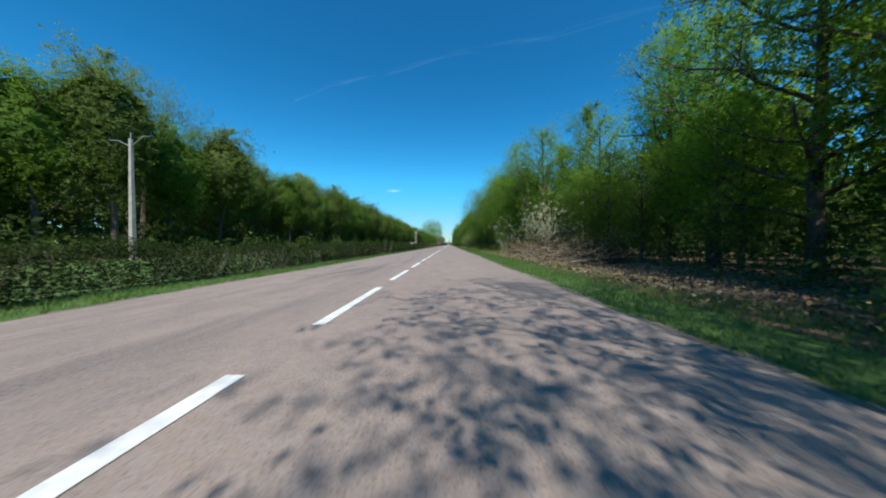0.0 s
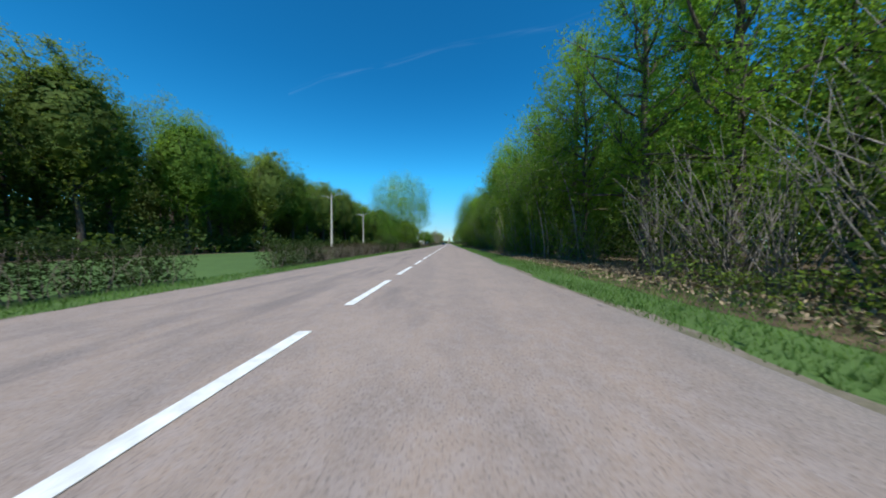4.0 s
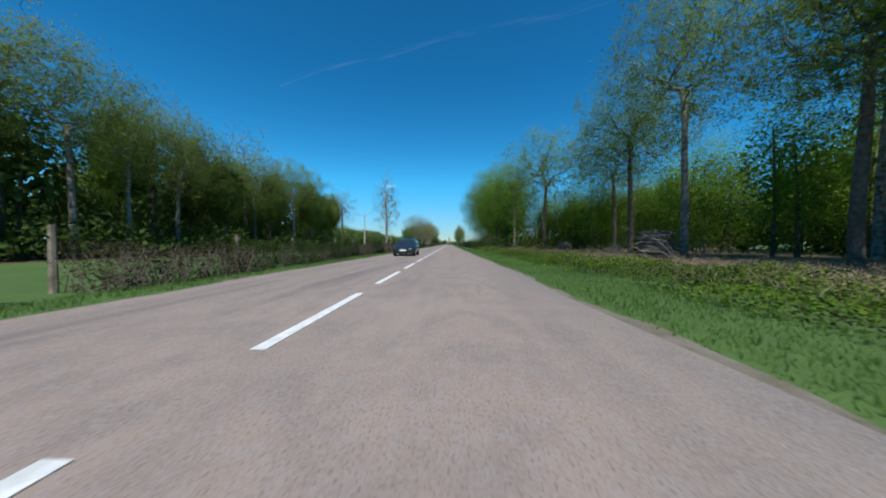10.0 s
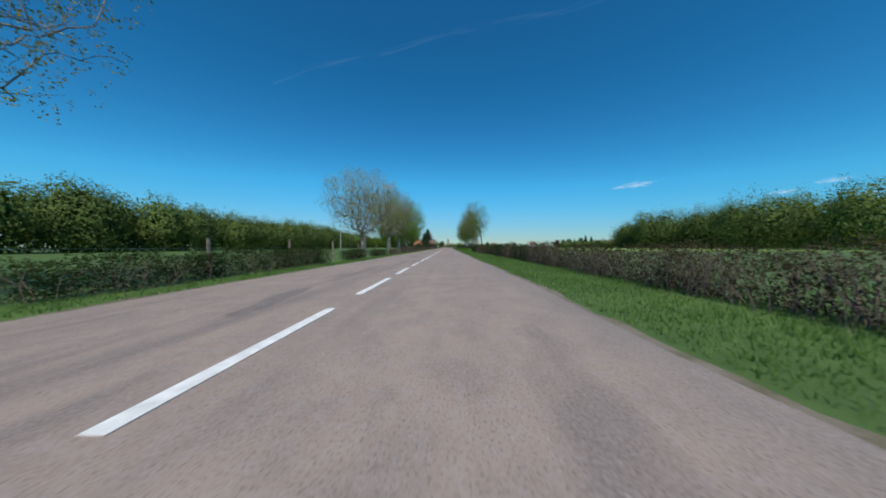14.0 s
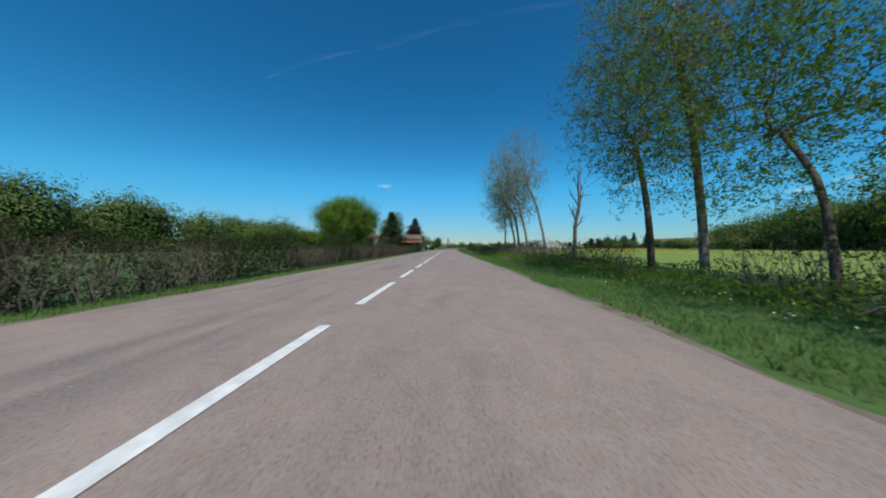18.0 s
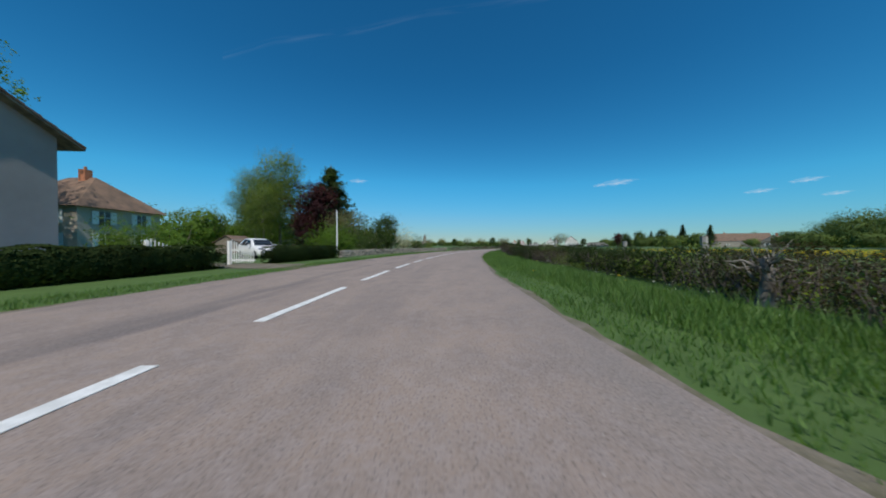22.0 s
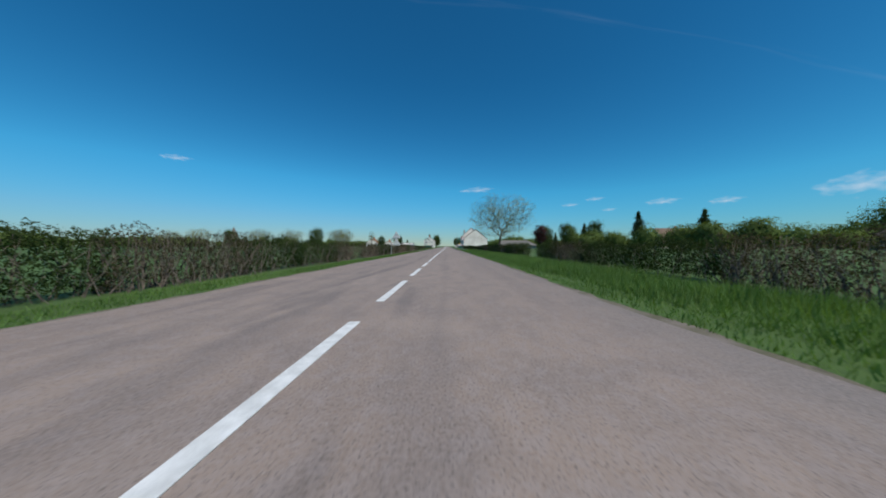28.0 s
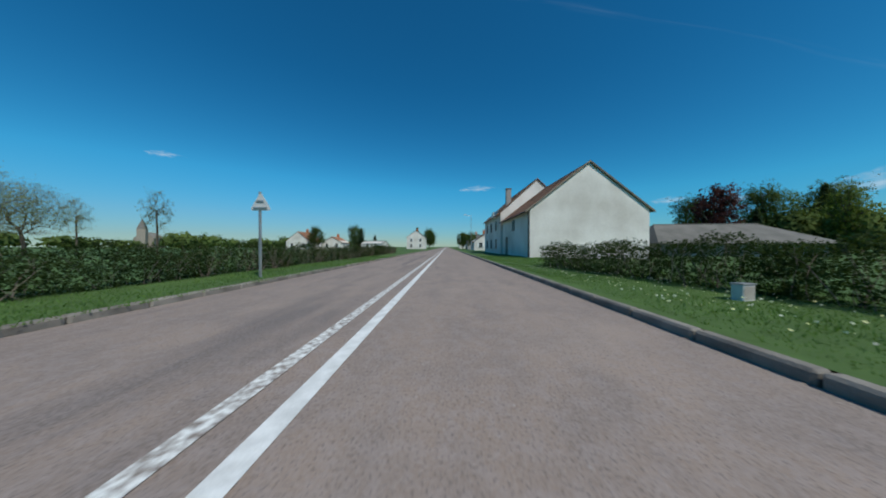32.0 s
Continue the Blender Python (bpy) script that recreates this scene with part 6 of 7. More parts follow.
# ---- buildings ----
def tiled_roof(parent, x0, x1, y0, y1, z_low, z_high, mat, name="roof", along="y", over=0.35, course=0.34):
    """One roof slope from its eave at x0 (height z_low) up to x1 (z_high), between y0 and y1: a deck with overlapping courses of tiles on it."""
    n = max(1, int(math.hypot(x1 - x0, z_high - z_low) / course))
    dx, dz = (x1 - x0) / n, (z_high - z_low) / n
    deck = part(name, prismed([(x0, z_low - 0.06), (x0, z_low - 0.01), (x1, z_high - 0.01), (x1, z_high - 0.06)], y0 - over + 0.02, y1 + over - 0.02), M["wood"] if n > 1 else mat, parent)
    if n == 1:
        return deck
    me = bpy.data.meshes.new("tile_course")
    bm = prismed([(0, 0), (0, 0.075), (dx * 1.12, dz * 1.12 + 0.045), (dx * 1.12, dz * 1.12 - 0.004)], y0 - over, y1 + over)
    bm.to_mesh(me)
    bm.free()
    me.materials.append(mat)
    for k in range(n):
        piece("tile_course", me, deck, pose(x0 + k * dx, 0, z_low + k * dz))
    return deck


def shutter_window(parent, x, y, z, w, h, turn=0, open_wide=True, frame_mat="white"):
    """A window in a wall that looks along -y, with shutters folded back."""
    m = pose(x, y, z, 0, 0, turn)
    win = part("window", boxed(-w / 2, w / 2, -0.02, 0.03, 0, h), M["glass"], parent, "dark window panes", m)
    fr = bmesh.new()
    for a in ((-w / 2 - 0.05, -w / 2, 0, h), (w / 2, w / 2 + 0.05, 0, h), (-0.025, 0.025, 0, h), (-w / 2, -0.025, h * 0.52, h * 0.52 + 0.04), (0.025, w / 2, h * 0.52, h * 0.52 + 0.04)):
        box(fr, a[0], a[1], -0.05, -0.022, a[2], a[3])
    part("window_frame", fr, M[frame_mat], win)
    part("window_sill", boxed(-w / 2 - 0.1, w / 2 + 0.1, -0.12, 0.0, -0.08, -0.005), M["stone"], win)
    if open_wide:
        for g in (-1, 1):
            c = g * (w / 2 + 0.07 + w / 4)
            part("shutter", boxed(c - w / 4, c + w / 4, -0.06, -0.025, 0.0, h), M[frame_mat], win, "white wooden shutter")
    return win


# barn with a lean-to and a stack of timber against its gable
barn = thing("barn", at(546.5, -15.4, 0, 2), "orange brick barn with brown tiled roof", "barn")
part("gable_wall", prismed([(-6.2, -0.2), (0, -0.2), (0, 4.0), (-3.1, 5.75), (-6.2, 4.0)], 0.0, 0.35), M["brick"], barn, "orange brick gable wall")
part("gable_wall", prismed([(-6.2, -0.2), (0, -0.2), (0, 4.0), (-3.1, 5.75), (-6.2, 4.0)], 15.0, 15.35), M["brick"], barn)
part("side_wall", boxed(-6.2, -5.85, 0.36, 14.99, -0.2, 4.0), M["brick"], barn)
# this wall's near-black colour paints the shade under the lean-to
part("side_wall", boxed(-0.35, 0.0, 0.36, 14.99, -0.2, 4.0), M["shade"], barn, "side wall coloured dark for shade under the lean-to")
tiled_roof(barn, 0.5, -3.1, 0, 15.4, 3.72, 5.85, M["tile"])
tiled_roof(barn, -6.7, -3.1, 0, 15.4, 3.72, 5.85, M["tile"])
part("ridge", rodded((-3.1, -0.4, 5.92), (-3.1, 15.8, 5.92), 0.11, None, 8), M["tile"], barn)
for _g in (0, -6.2):
    for _k in range(10):
        part("quoin", boxed(_g - (0.16 if _g else 0.28 - 0.1 * (_k % 2)), _g + (0.28 - 0.1 * (_k % 2) if _g else 0.02), -0.03, -0.004, 0.2 + _k * 0.36, 0.42 + _k * 0.36), M["stone"], barn)
for _x, _z in ((-0.8, 3.72), (-3.1, 3.5), (-5.4, 3.6)):
    part("wall_vent", boxed(_x - 0.1, _x + 0.1, -0.02, 0.02, _z, _z + 0.22), M["shade"], barn)
for _k in range(5):
    part("rafter_end", boxed(-3.16 + (_k - 2) * 1.4, -3.04 + (_k - 2) * 1.4, -0.42, 0.05, 5.62 - abs(_k - 2) * 0.85, 5.76 - abs(_k - 2) * 0.85), M["wood"], barn)
chim = part("chimney", boxed(-3.35, -2.9, 9.6, 10.05, 5.6, 6.25, 0.02), M["brick"], barn)
part("chimney_cap", boxed(-3.4, -2.85, 9.55, 10.1, 6.255, 6.32), M["stone"], chim)
# lean-to on posts
tiled_roof(barn, 6.6, 0.1, 0.2, 10.4, 2.72, 3.95, M["tile"], "lean_to_roof")
for _y in (0.3, 10.2):
    _p = part("lean_to_post", boxed(6.1, 6.3, _y - 0.1, _y + 0.1, -0.1, 2.62, 0.015), M["wood"], barn)
    for _g in (-1, 1):
        part("brace", rodded((6.2, _y + _g * 0.08, 2.1), (6.2, _y + _g * 0.45, 2.62), 0.05, None, 4), M["wood"], _p)
part("eave_beam", boxed(6.1, 6.3, 0.1, 10.5, 2.63, 2.78), M["wood"], barn)
# end wall added, and floor coloured near-black, to deepen the lean-to's shade
part("end_wall", boxed(0.05, 7.9, 10.42, 10.54, -0.1, 2.72), M["shade"], barn, "added lean-to end wall in the shade colour")
part("earth_floor", boxed(0.05, 6.6, 0.1, 10.4, -0.1, 0.02), M["shade"], barn, "floor coloured dark for shade under the lean-to")
for _k in range(22):
    part("gutter_tile", rodded((6.75, 0.3 + _k * 0.47, 2.78), (6.3, 0.3 + _k * 0.47, 2.87), 0.09, 0.08, 6), M["tile"], barn)

# farm building end-on to the road
ann = thing("farm_annex", at(557.65, -9.2, 0, 3), "grey rendered farm building with orange brick side", "building")
part("road_gable", prismed([(0, -0.2), (5.0, -0.2), (5.0, 4.2), (2.5, 5.5), (0, 4.2)], -0.35, 0.0), M["render_grey"], ann, "grey cement-rendered gable", pose(0, 0, 0, 0, 0, 90))
part("brick_wall", boxed(-11.0, 0.0, -0.02, 0.3, -0.2, 4.2), M["brick"], ann, "orange brick side wall")
part("far_wall", boxed(-11.0, 0.0, 4.7, 5.0, -0.2, 4.2), M["render_grey"], ann)
_r1 = tiled_roof(ann, -0.45, 2.5, -0.3, 11.0, 4.02, 5.58, M["tile"])
_r1.matrix_basis = pose(0, 0, 0, 0, 0, 90)
_r2 = tiled_roof(ann, 5.45, 2.5, -0.3, 11.0, 4.02, 5.58, M["tile"])
_r2.matrix_basis = pose(0, 0, 0, 0, 0, 90)
for _k in range(9):
    part("rafter_end", boxed(-0.8 - _k * 1.2, -0.68 - _k * 1.2, -0.42, -0.03, 3.95, 4.08), M["wood"], ann)
part("ridge", rodded((0.6, 2.5, 5.66), (-11.3, 2.5, 5.66), 0.1), M["tile"], ann)
part("fallen_beam", rodded((0.12, 0.3, 0.2), (0.25, 2.2, 1.35), 0.05, 0.035, 6), M["wood"], ann)

# timber leaning on the barn's gable
_rt = random.Random(12)
stack = thing("timber_stack", at(545.4, -18.2, 0, 2), "grey split timber leaning against the barn's gable", "timber stack")
for _k in range(70):
    _x = -3.7 + (_k % 35) * 0.2 + _rt.uniform(-0.1, 0.1)
    _row = _k // 35
    _h = _rt.uniform(1.4, 2.3) + (1.0 if -2.7 < _x < -1.2 else 0.0) - 0.35 * _row
    _lean = _rt.uniform(-0.22, 0.22) + (0.35 if _x < -2.9 else 0)
    part("timber", rodded((_x - _lean, 0.25 - 0.4 * _row - _rt.random() * 0.2, 0.02), (_x + _lean, 0.62 - 0.4 * _row, _h), _rt.uniform(0.06, 0.11), _rt.uniform(0.04, 0.08), 7), M["grey_post"] if _k % 3 == 1 else M["wood"] if _k % 3 else M["log_bark"], stack)
for _k in range(5):
    part("post", rodded((3.6 + _k * 0.45, 0.3, 0), (3.5 + _k * 0.4, 1.2, 1.9 + 0.2 * (_k % 2)), 0.06, 0.05, 6), M["pale_bark"] if _k == 3 else M["wood"], stack)

# paddock rail by the barn
rail = thing("paddock_rail", at(530, -7.8), "low dark steel rails before the barn yard", "fence")
for _k in range(5):
    part("rail_post", rodded((0, _k * 2.4, -0.1), (0, _k * 2.4, 0.95), 0.035), M["dark_iron"], rail)
for _z in (0.35, 0.6, 0.9):
    part("rail", rodded((0, -0.2, _z), (0.9 * 0, 9.8, _z), 0.022), M["dark_iron"], rail)
tagged(strip("yard_track", 528, 541, -18, lambda s: -half(s) - 0.02, -0.004, M["dry"], 2, 0, 3), "sandy yard entrance beside the barn", "track", kind="structure")

# tractor trailer under the lean-to
tr = thing("farm_trailer", at(550.5, -12.2, 0, 10), "old grey farm trailer with a bar frame", "trailer")
part("bed", boxed(-0.8, 0.8, -1.2, 1.2, 0.62, 0.74, 0.02), M["wood"], tr)
for _g in (-1, 1):
    part("wheel", rodded((_g * 0.85, 0, 0.36), (_g * 1.03, 0, 0.36), 0.36, None, 16), M["rubber"], tr)
    part("bar", rodded((_g * 0.75, 1.1, 0.74), (_g * 0.75, 1.1, 1.75), 0.03), M["galvanised"], tr)
part("bar", rodded((-0.78, 1.1, 1.72), (0.78, 1.1, 1.72), 0.03), M["galvanised"], tr)

# ---- dry-stone walls ----
_rs = random.Random(21)
_stones = []
for _i in range(6):
    _bm = bmesh.new()
    box(_bm, -0.16, 0.16, -0.22, 0.22, -0.075, 0.075, 0.03)
    for _v in _bm.verts:
        _v.co += Vector((_rs.gauss(0, 0.012), _rs.gauss(0, 0.022), _rs.gauss(0, 0.010)))
    _me = bpy.data.meshes.new("stone")
    _bm.to_mesh(_me)
    _bm.free()
    _me.materials.append(M["stone"])
    _stones.append(_me)


def stone_wall(s0, s1, u0, u1, tall, label, long=0.46):
    base = at(s0, u0)
    inv = base.inverted()
    ob = thing("stone_wall", base, label, "wall")
    rows_ = max(2, int(tall / 0.15))
    n = int((s1 - s0) / long)
    for r in range(rows_):
        for k in range(n):
            f = (k + 0.5 * (r % 2) + _rs.uniform(-0.12, 0.12)) / n
            m = inv @ at(s0 + (s1 - s0) * f, u0 + (u1 - u0) * f + _rs.uniform(-0.03, 0.03), 0.06 + r * 0.148, _rs.uniform(-7, 7)) @ pose(0, 0, 0, _rs.uniform(-4, 4), _rs.uniform(-4, 4)) @ Matrix.Diagonal((1, long / 0.46 * _rs.uniform(0.8, 1.15), _rs.uniform(0.85, 1.15), 1))
            piece("stone", _rs.choice(_stones), ob, m)
    V, F = [], []
    for k in range(n + 1):
        p = [inv @ on(s0 + (s1 - s0) * k / n, u0 + (u1 - u0) * k / n + d, z) for d, z in ((-0.1, -0.05), (-0.1, tall - 0.1), (0.1, tall - 0.1), (0.1, -0.05))]
        V += p
        if k:
            b = len(V) - 8
            F += [(b + i, b + (i + 1) % 4, b + 4 + (i + 1) % 4, b + 4 + i) for i in range(4)]
    piece("core", mesh_of("core", V, F, M["shade"]), ob)
    return ob


stone_wall(540, 556.5, -7.0, -7.3, 0.74, "low dry-stone wall along the farmyard")
stone_wall(577.3, 612, -7.9, -7.2, 0.68, "low weathered dry-stone wall along the garden", 0.36)
_o = thing("wall_pier", at(539.6, -6.8), "square stone pier at the wall's end", "pier")
part("shaft", boxed(-0.25, 0.25, -0.25, 0.25, -0.1, 0.86, 0.04), M["stone"], _o)
part("cap", boxed(-0.28, 0.28, -0.28, 0.28, 0.862, 0.93, 0.02), M["stone"], _o)

# ---- place-name plate, drive gate, garden wall, white pole ----
_o = thing("direction_sign", at(558.0, -6.2, 0, -6), "grey rectangular sign plate on a white pole", "road sign")
part("pole", boxed(-0.035, 0.035, -0.02, 0.02, -0.2, 1.78), M["white"], _o)
_pl = part("sign_plate", boxed(-0.46, 0.46, -0.05, -0.025, 1.36, 1.76, 0.01), M["sign_back"], _o)
part("clamp", boxed(-0.08, 0.08, -0.07, -0.052, 1.5, 1.55), M["galvanised"], _pl)
_o = thing("boundary_pole", at(581, -10.4), "slim white pole beside the garden wall", "pole")
part("pole", rodded((0, 0, -0.2), (0, 0, 4.5), 0.07, 0.055, 8), M["white"], _o)
part("cap", rodded((0, 0, 4.505), (0, 0, 4.58), 0.07, 0.03, 8), M["galvanised"], _o)


def drive_leaf(s, u, turn):
    ob = thing("drive_gate", at(s, u, 0, turn), "white picket drive gate with a sweeping top rail", "gate", "white drive gates")
    for k in range(10):
        x = 0.06 + k * 0.14
        part("picket", boxed(x - 0.022, x + 0.022, -0.012, 0.012, 0.1, 1.32 - 0.42 * math.sin(min(1.57, k / 9 * 1.57))), M["white"], ob)
    for z in (0.2, 0.72):
        part("cross_rail", boxed(0.0, 1.4, 0.014, 0.05, z, z + 0.08), M["white"], ob)
    part("gate_post", boxed(-0.16, -0.02, -0.08, 0.08, -0.1, 1.25, 0.015), M["white"], ob)
    return ob


drive_leaf(568.4, -9.3, -4)
drive_leaf(566.5, -11.5, 72)


def clipped_hedge(s0, s1, u, tall, deep, count, seed):
    """A boxy trimmed hedge: close small leaves over the whole face and a darker inside."""
    rng = np.random.default_rng(seed)
    long = s1 - s0
    p = rng.uniform(-1, 1, (count, 3))
    near = np.argmax(np.abs(p) * np.array((1.0, 0.4, 1.0)), 1)
    p[np.arange(count), near] = np.sign(p[np.arange(count), near]) * (1 - np.abs(rng.normal(0, 0.05, count)))
    N = p * np.array((1.0, 0.2, 1.0)) + rng.normal(size=p.shape) * 0.35
    wave = 1 + 0.04 * np.sin(p[:, 1] * long * 1.7 + seed) + 0.025 * np.sin(p[:, 1] * long * 4.1)
    P = np.stack((p[:, 0] * deep / 2 * wave, p[:, 1] * long / 2, (p[:, 2] * 0.5 + 0.5) * tall * wave + 0.02), 1)
    q = rng.uniform(-0.85, 0.85, (count // 14, 3))
    Q = np.stack((q[:, 0] * deep / 2, q[:, 1] * long / 2, (q[:, 2] * 0.5 + 0.5) * tall), 1)
    me = quads_of("foliage", np.concatenate((leaves(rng, P, 0.034, 0.8, N), leaves(rng, Q, 0.13, 0.8, q))), 4, M["hedge_leaf"], np.concatenate((N, q)))
    ob = thing("garden_hedge", at((s0 + s1) / 2, u), "neatly clipped dark green garden hedge", "hedge", "clipped hedges by the gate")
    piece("foliage", me, ob)
    for k in range(int(long / 0.7)):
        part("stem", rodded((0, (k + 0.5) * 0.7 - long / 2, -0.05), (0, (k + 0.5) * 0.7 - long / 2, tall * 0.7), 0.02, 0.01, 5), M["twig"], ob)


clipped_hedge(569.0, 576.8, -7.9, 0.95, 0.8, 42000, 5)
clipped_hedge(558.4, 566.5, -7.9, 0.95, 0.8, 42000, 6)
tagged(strip("drive", 566.2, 569.3, -24, lambda s: -half(s) - 0.02, -0.004, M["dry"], 1.5, 0, 3), "sandy house drive", "drive", kind="structure")

# house behind the drive
hs = thing("house", at(577, -35, 0, 8), "beige two-storey house with brown hipped roof", "house")
part("wall", boxed(-9.0, 0, 0, 8.0, -0.2, 5.0), M["render_beige"], hs, "beige rendered wall")
_bm = bmesh.new()
_v = [_bm.verts.new(c) for c in ((-9.5, -0.5, 4.9), (0.5, -0.5, 4.9), (0.5, 8.5, 4.9), (-9.5, 8.5, 4.9), (-6.0, 4.0, 8.6), (-3.0, 4.0, 8.6))]
for _f in ((0, 1, 5, 4), (1, 2, 5), (2, 3, 4, 5), (3, 0, 4), (3, 2, 1, 0)):
    _bm.faces.new([_v[i] for i in _f])
part("roof", _bm, M["tile"], hs)
_c = part("chimney", boxed(-4.2, -3.5, 3.4, 4.1, 7.6, 9.4), M["brick"], hs)
part("chimney_pot", rodded((-3.85, 3.75, 9.4), (-3.85, 3.75, 9.75), 0.14, 0.12, 8), M["tile_orange"], _c)
for _x in (-7.2, -2.4):
    for _z in (0.9, 3.2):
        shutter_window(hs, _x, -0.02, _z, 1.0, 1.35)
for _y in (2.2, 5.8):
    shutter_window(hs, 0.02, _y, 3.2, 1.0, 1.35, 90)
    shutter_window(hs, 0.02, _y, 0.9, 1.0, 1.35, 90)


# ---- cars ----
def car(m, paint, label, roof=1.0, plate=True):
    """A hatchback of 4.3 m whose nose points along -y."""
    ob = thing("car", m, label, "car")
    st = ((-2.15, 0.66, 0.26, 0.50, 0.52, 0.6), (-2.05, 0.80, 0.20, 0.64, 0.69, 0.70), (-1.6, 0.88, 0.18, 0.80, 0.86, 0.76), (-0.95, 0.90, 0.18, 0.90, 0.97, 0.77),
          (-0.2, 0.90, 0.18, 0.95, 1.38 * roof, 0.60), (0.45, 0.90, 0.18, 0.97, 1.48 * roof, 0.62), (1.15, 0.90, 0.18, 0.99, 1.45 * roof, 0.60), (1.75, 0.89, 0.20, 1.0, 1.27 * roof, 0.58),
          (2.05, 0.85, 0.24, 0.97, 1.04 * roof, 0.66), (2.15, 0.76, 0.30, 0.88, 0.90, 0.66))
    V, F = [], []
    for y, w, z0, zb, zr, wr in st:
        half_ring = [(w * 0.86, z0), (w * 0.98, z0 + 0.10), (w, (z0 + zb) / 2), (w * 0.985, zb - 0.04), (w * 0.95, zb), (wr + (w * 0.95 - wr) * 0.12, zr - 0.09 * (zr - zb)), (wr, zr - 0.03 * (zr - zb)), (wr * 0.6, zr)]
        V += [Vector((x, y, z)) for x, z in half_ring] + [Vector((-x, y, z)) for x, z in half_ring[::-1]]
    n = 16
    for i in range(len(st) - 1):
        for k in range(n):
            j = (k + 1) % n
            F.append((i * n + k, i * n + j, (i + 1) * n + j, (i + 1) * n + k))
    F.append(tuple(range(n))[::-1])
    F.append(tuple((len(st) - 1) * n + k for k in range(n)))
    body = piece("body", mesh_of("body", V, F, paint, True), ob)

    def pane(name, pts, mat=M["glass"], lab=""):
        bm = bmesh.new()
        bm.faces.new([bm.verts.new(p) for p in pts])
        r = bmesh.ops.extrude_face_region(bm, geom=list(bm.faces))
        nrm = (Vector(pts[1]) - Vector(pts[0])).cross(Vector(pts[2]) - Vector(pts[1])).normalized()
        for v in r["geom"]:
            if isinstance(v, bmesh.types.BMVert):
                v.co += nrm * 0.008
        bmesh.ops.recalc_face_normals(bm, faces=bm.faces)
        return part(name, bm, mat, ob, lab)

    q = roof
    pane("windscreen", ((-0.70, -0.90, 1.015), (0.70, -0.90, 1.015), (0.56, -0.26, 1.375 * q), (-0.56, -0.26, 1.375 * q)))
    pane("rear_window", ((0.58, 2.075, 1.075 * q), (-0.58, 2.075, 1.075 * q), (-0.52, 1.80, 1.27 * q), (0.52, 1.80, 1.27 * q)))
    for g in (-1, 1):
        a = [(g * 0.868, -0.62, 1.0), (g * 0.868, 0.42, 1.02), (g * 0.66, 0.42, 1.40 * q), (g * 0.665, -0.12, 1.33 * q)]
        b = [(g * 0.868, 0.50, 1.02), (g * 0.858, 1.50, 1.05), (g * 0.65, 1.12, 1.37 * q), (g * 0.66, 0.50, 1.40 * q)]
        for pts in (a, b):
            pane("side_window", pts if g > 0 else pts[::-1])
        pane("headlight", [(g * 0.50, -2.10, 0.68), (g * 0.79, -1.97, 0.70), (g * 0.80, -1.80, 0.80), (g * 0.55, -2.02, 0.76)][::g], M["chrome"], "clear headlight")
        pane("tail_light", [(g * 0.62, 2.12, 0.84), (g * 0.84, 1.98, 0.84), (g * 0.84, 1.93, 1.0), (g * 0.62, 2.08, 0.98)][::-g], M["sign_red"], "red tail light")
        part("mirror", boxed(g * 0.98 - 0.09, g * 0.98 + 0.09, -0.68, -0.56, 0.97, 1.1, 0.02), paint, ob)
        for y in (-1.32, 1.30):
            wh = part("wheel", rodded((g * 0.70, y, 0.32), (g * 0.905, y, 0.32), 0.32, None, 20), M["rubber"], ob)
            part("rim", rodded((g * 0.906, y, 0.32), (g * 0.925, y, 0.32), 0.215, 0.19, 14), M["galvanised"], wh)
            part("hub_cap", rodded((g * 0.926, y, 0.32), (g * 0.94, y, 0.32), 0.06, 0.05, 8), M["dark_iron"], wh)
    part("grille", boxed(-0.48, 0.48, -2.19, -2.12, 0.56, 0.62), M["chrome"], ob, "chrome grille bars")
    part("air_intake", boxed(-0.55, 0.55, -2.185, -2.1, 0.29, 0.40), M["rubber"], ob)
    if plate:
        part("number_plate", boxed(-0.26, 0.26, -2.2, -2.18, 0.43, 0.54), M["sign_white"], ob, "plain white number plate")
    return ob


car(at(281.0, -1.95, 0, 0), M["car_dark"], "dark blue-grey hatchback in the oncoming lane")
car(at(575.6, -14.0, 0, 62), M["car_white"], "white estate car parked behind the garden hedge", 1.08, False)

# ---- gardens ----
tree_at("great_oak", 564, -40, 1.0, "broad spreading oak behind the barn")
tree_at("spruce", 524.5, -12.0, 0.96, "dark green spruce beside the hedge", 1.6)
tree_at("spruce", 527, -23, 0.55, "small dark green spruce in a garden")
for _s, _u, _z in ((516, -16, 0.5), (520, -20, 0.6), (512, -22, 0.6), (530, -16, 0.6), (505, -26, 0.7), (534, -28, 1.0)):
    tree_at("ball", _s, _u, _z, "rounded garden tree in full leaf", group="garden trees")
tree_at("weeping", 603.9, -43, 1.16, "tall weeping birch with pale green leaves")
tree_at("weeping", 600.5, -45, 0.9, "tall weeping birch with pale green leaves")
tree_at("weeping", 598, -39, 0.72, "pale green garden birch")
tree_at("spruce", 604.5, -30, 1.76, "tall dark blue-green garden spruce", 1.7)
tree_at("copper", 599.3, -28, 1.75, "copper beech with dark purple leaves")
tree_at("copper", 598, -30, 1.0, "small purple-leaved garden tree")
tree_at("ball", 596.8, -12.3, 1.0, "dense round green garden tree")
tree_at("bare", 597, -20, 0.85, "bare twiggy garden tree")
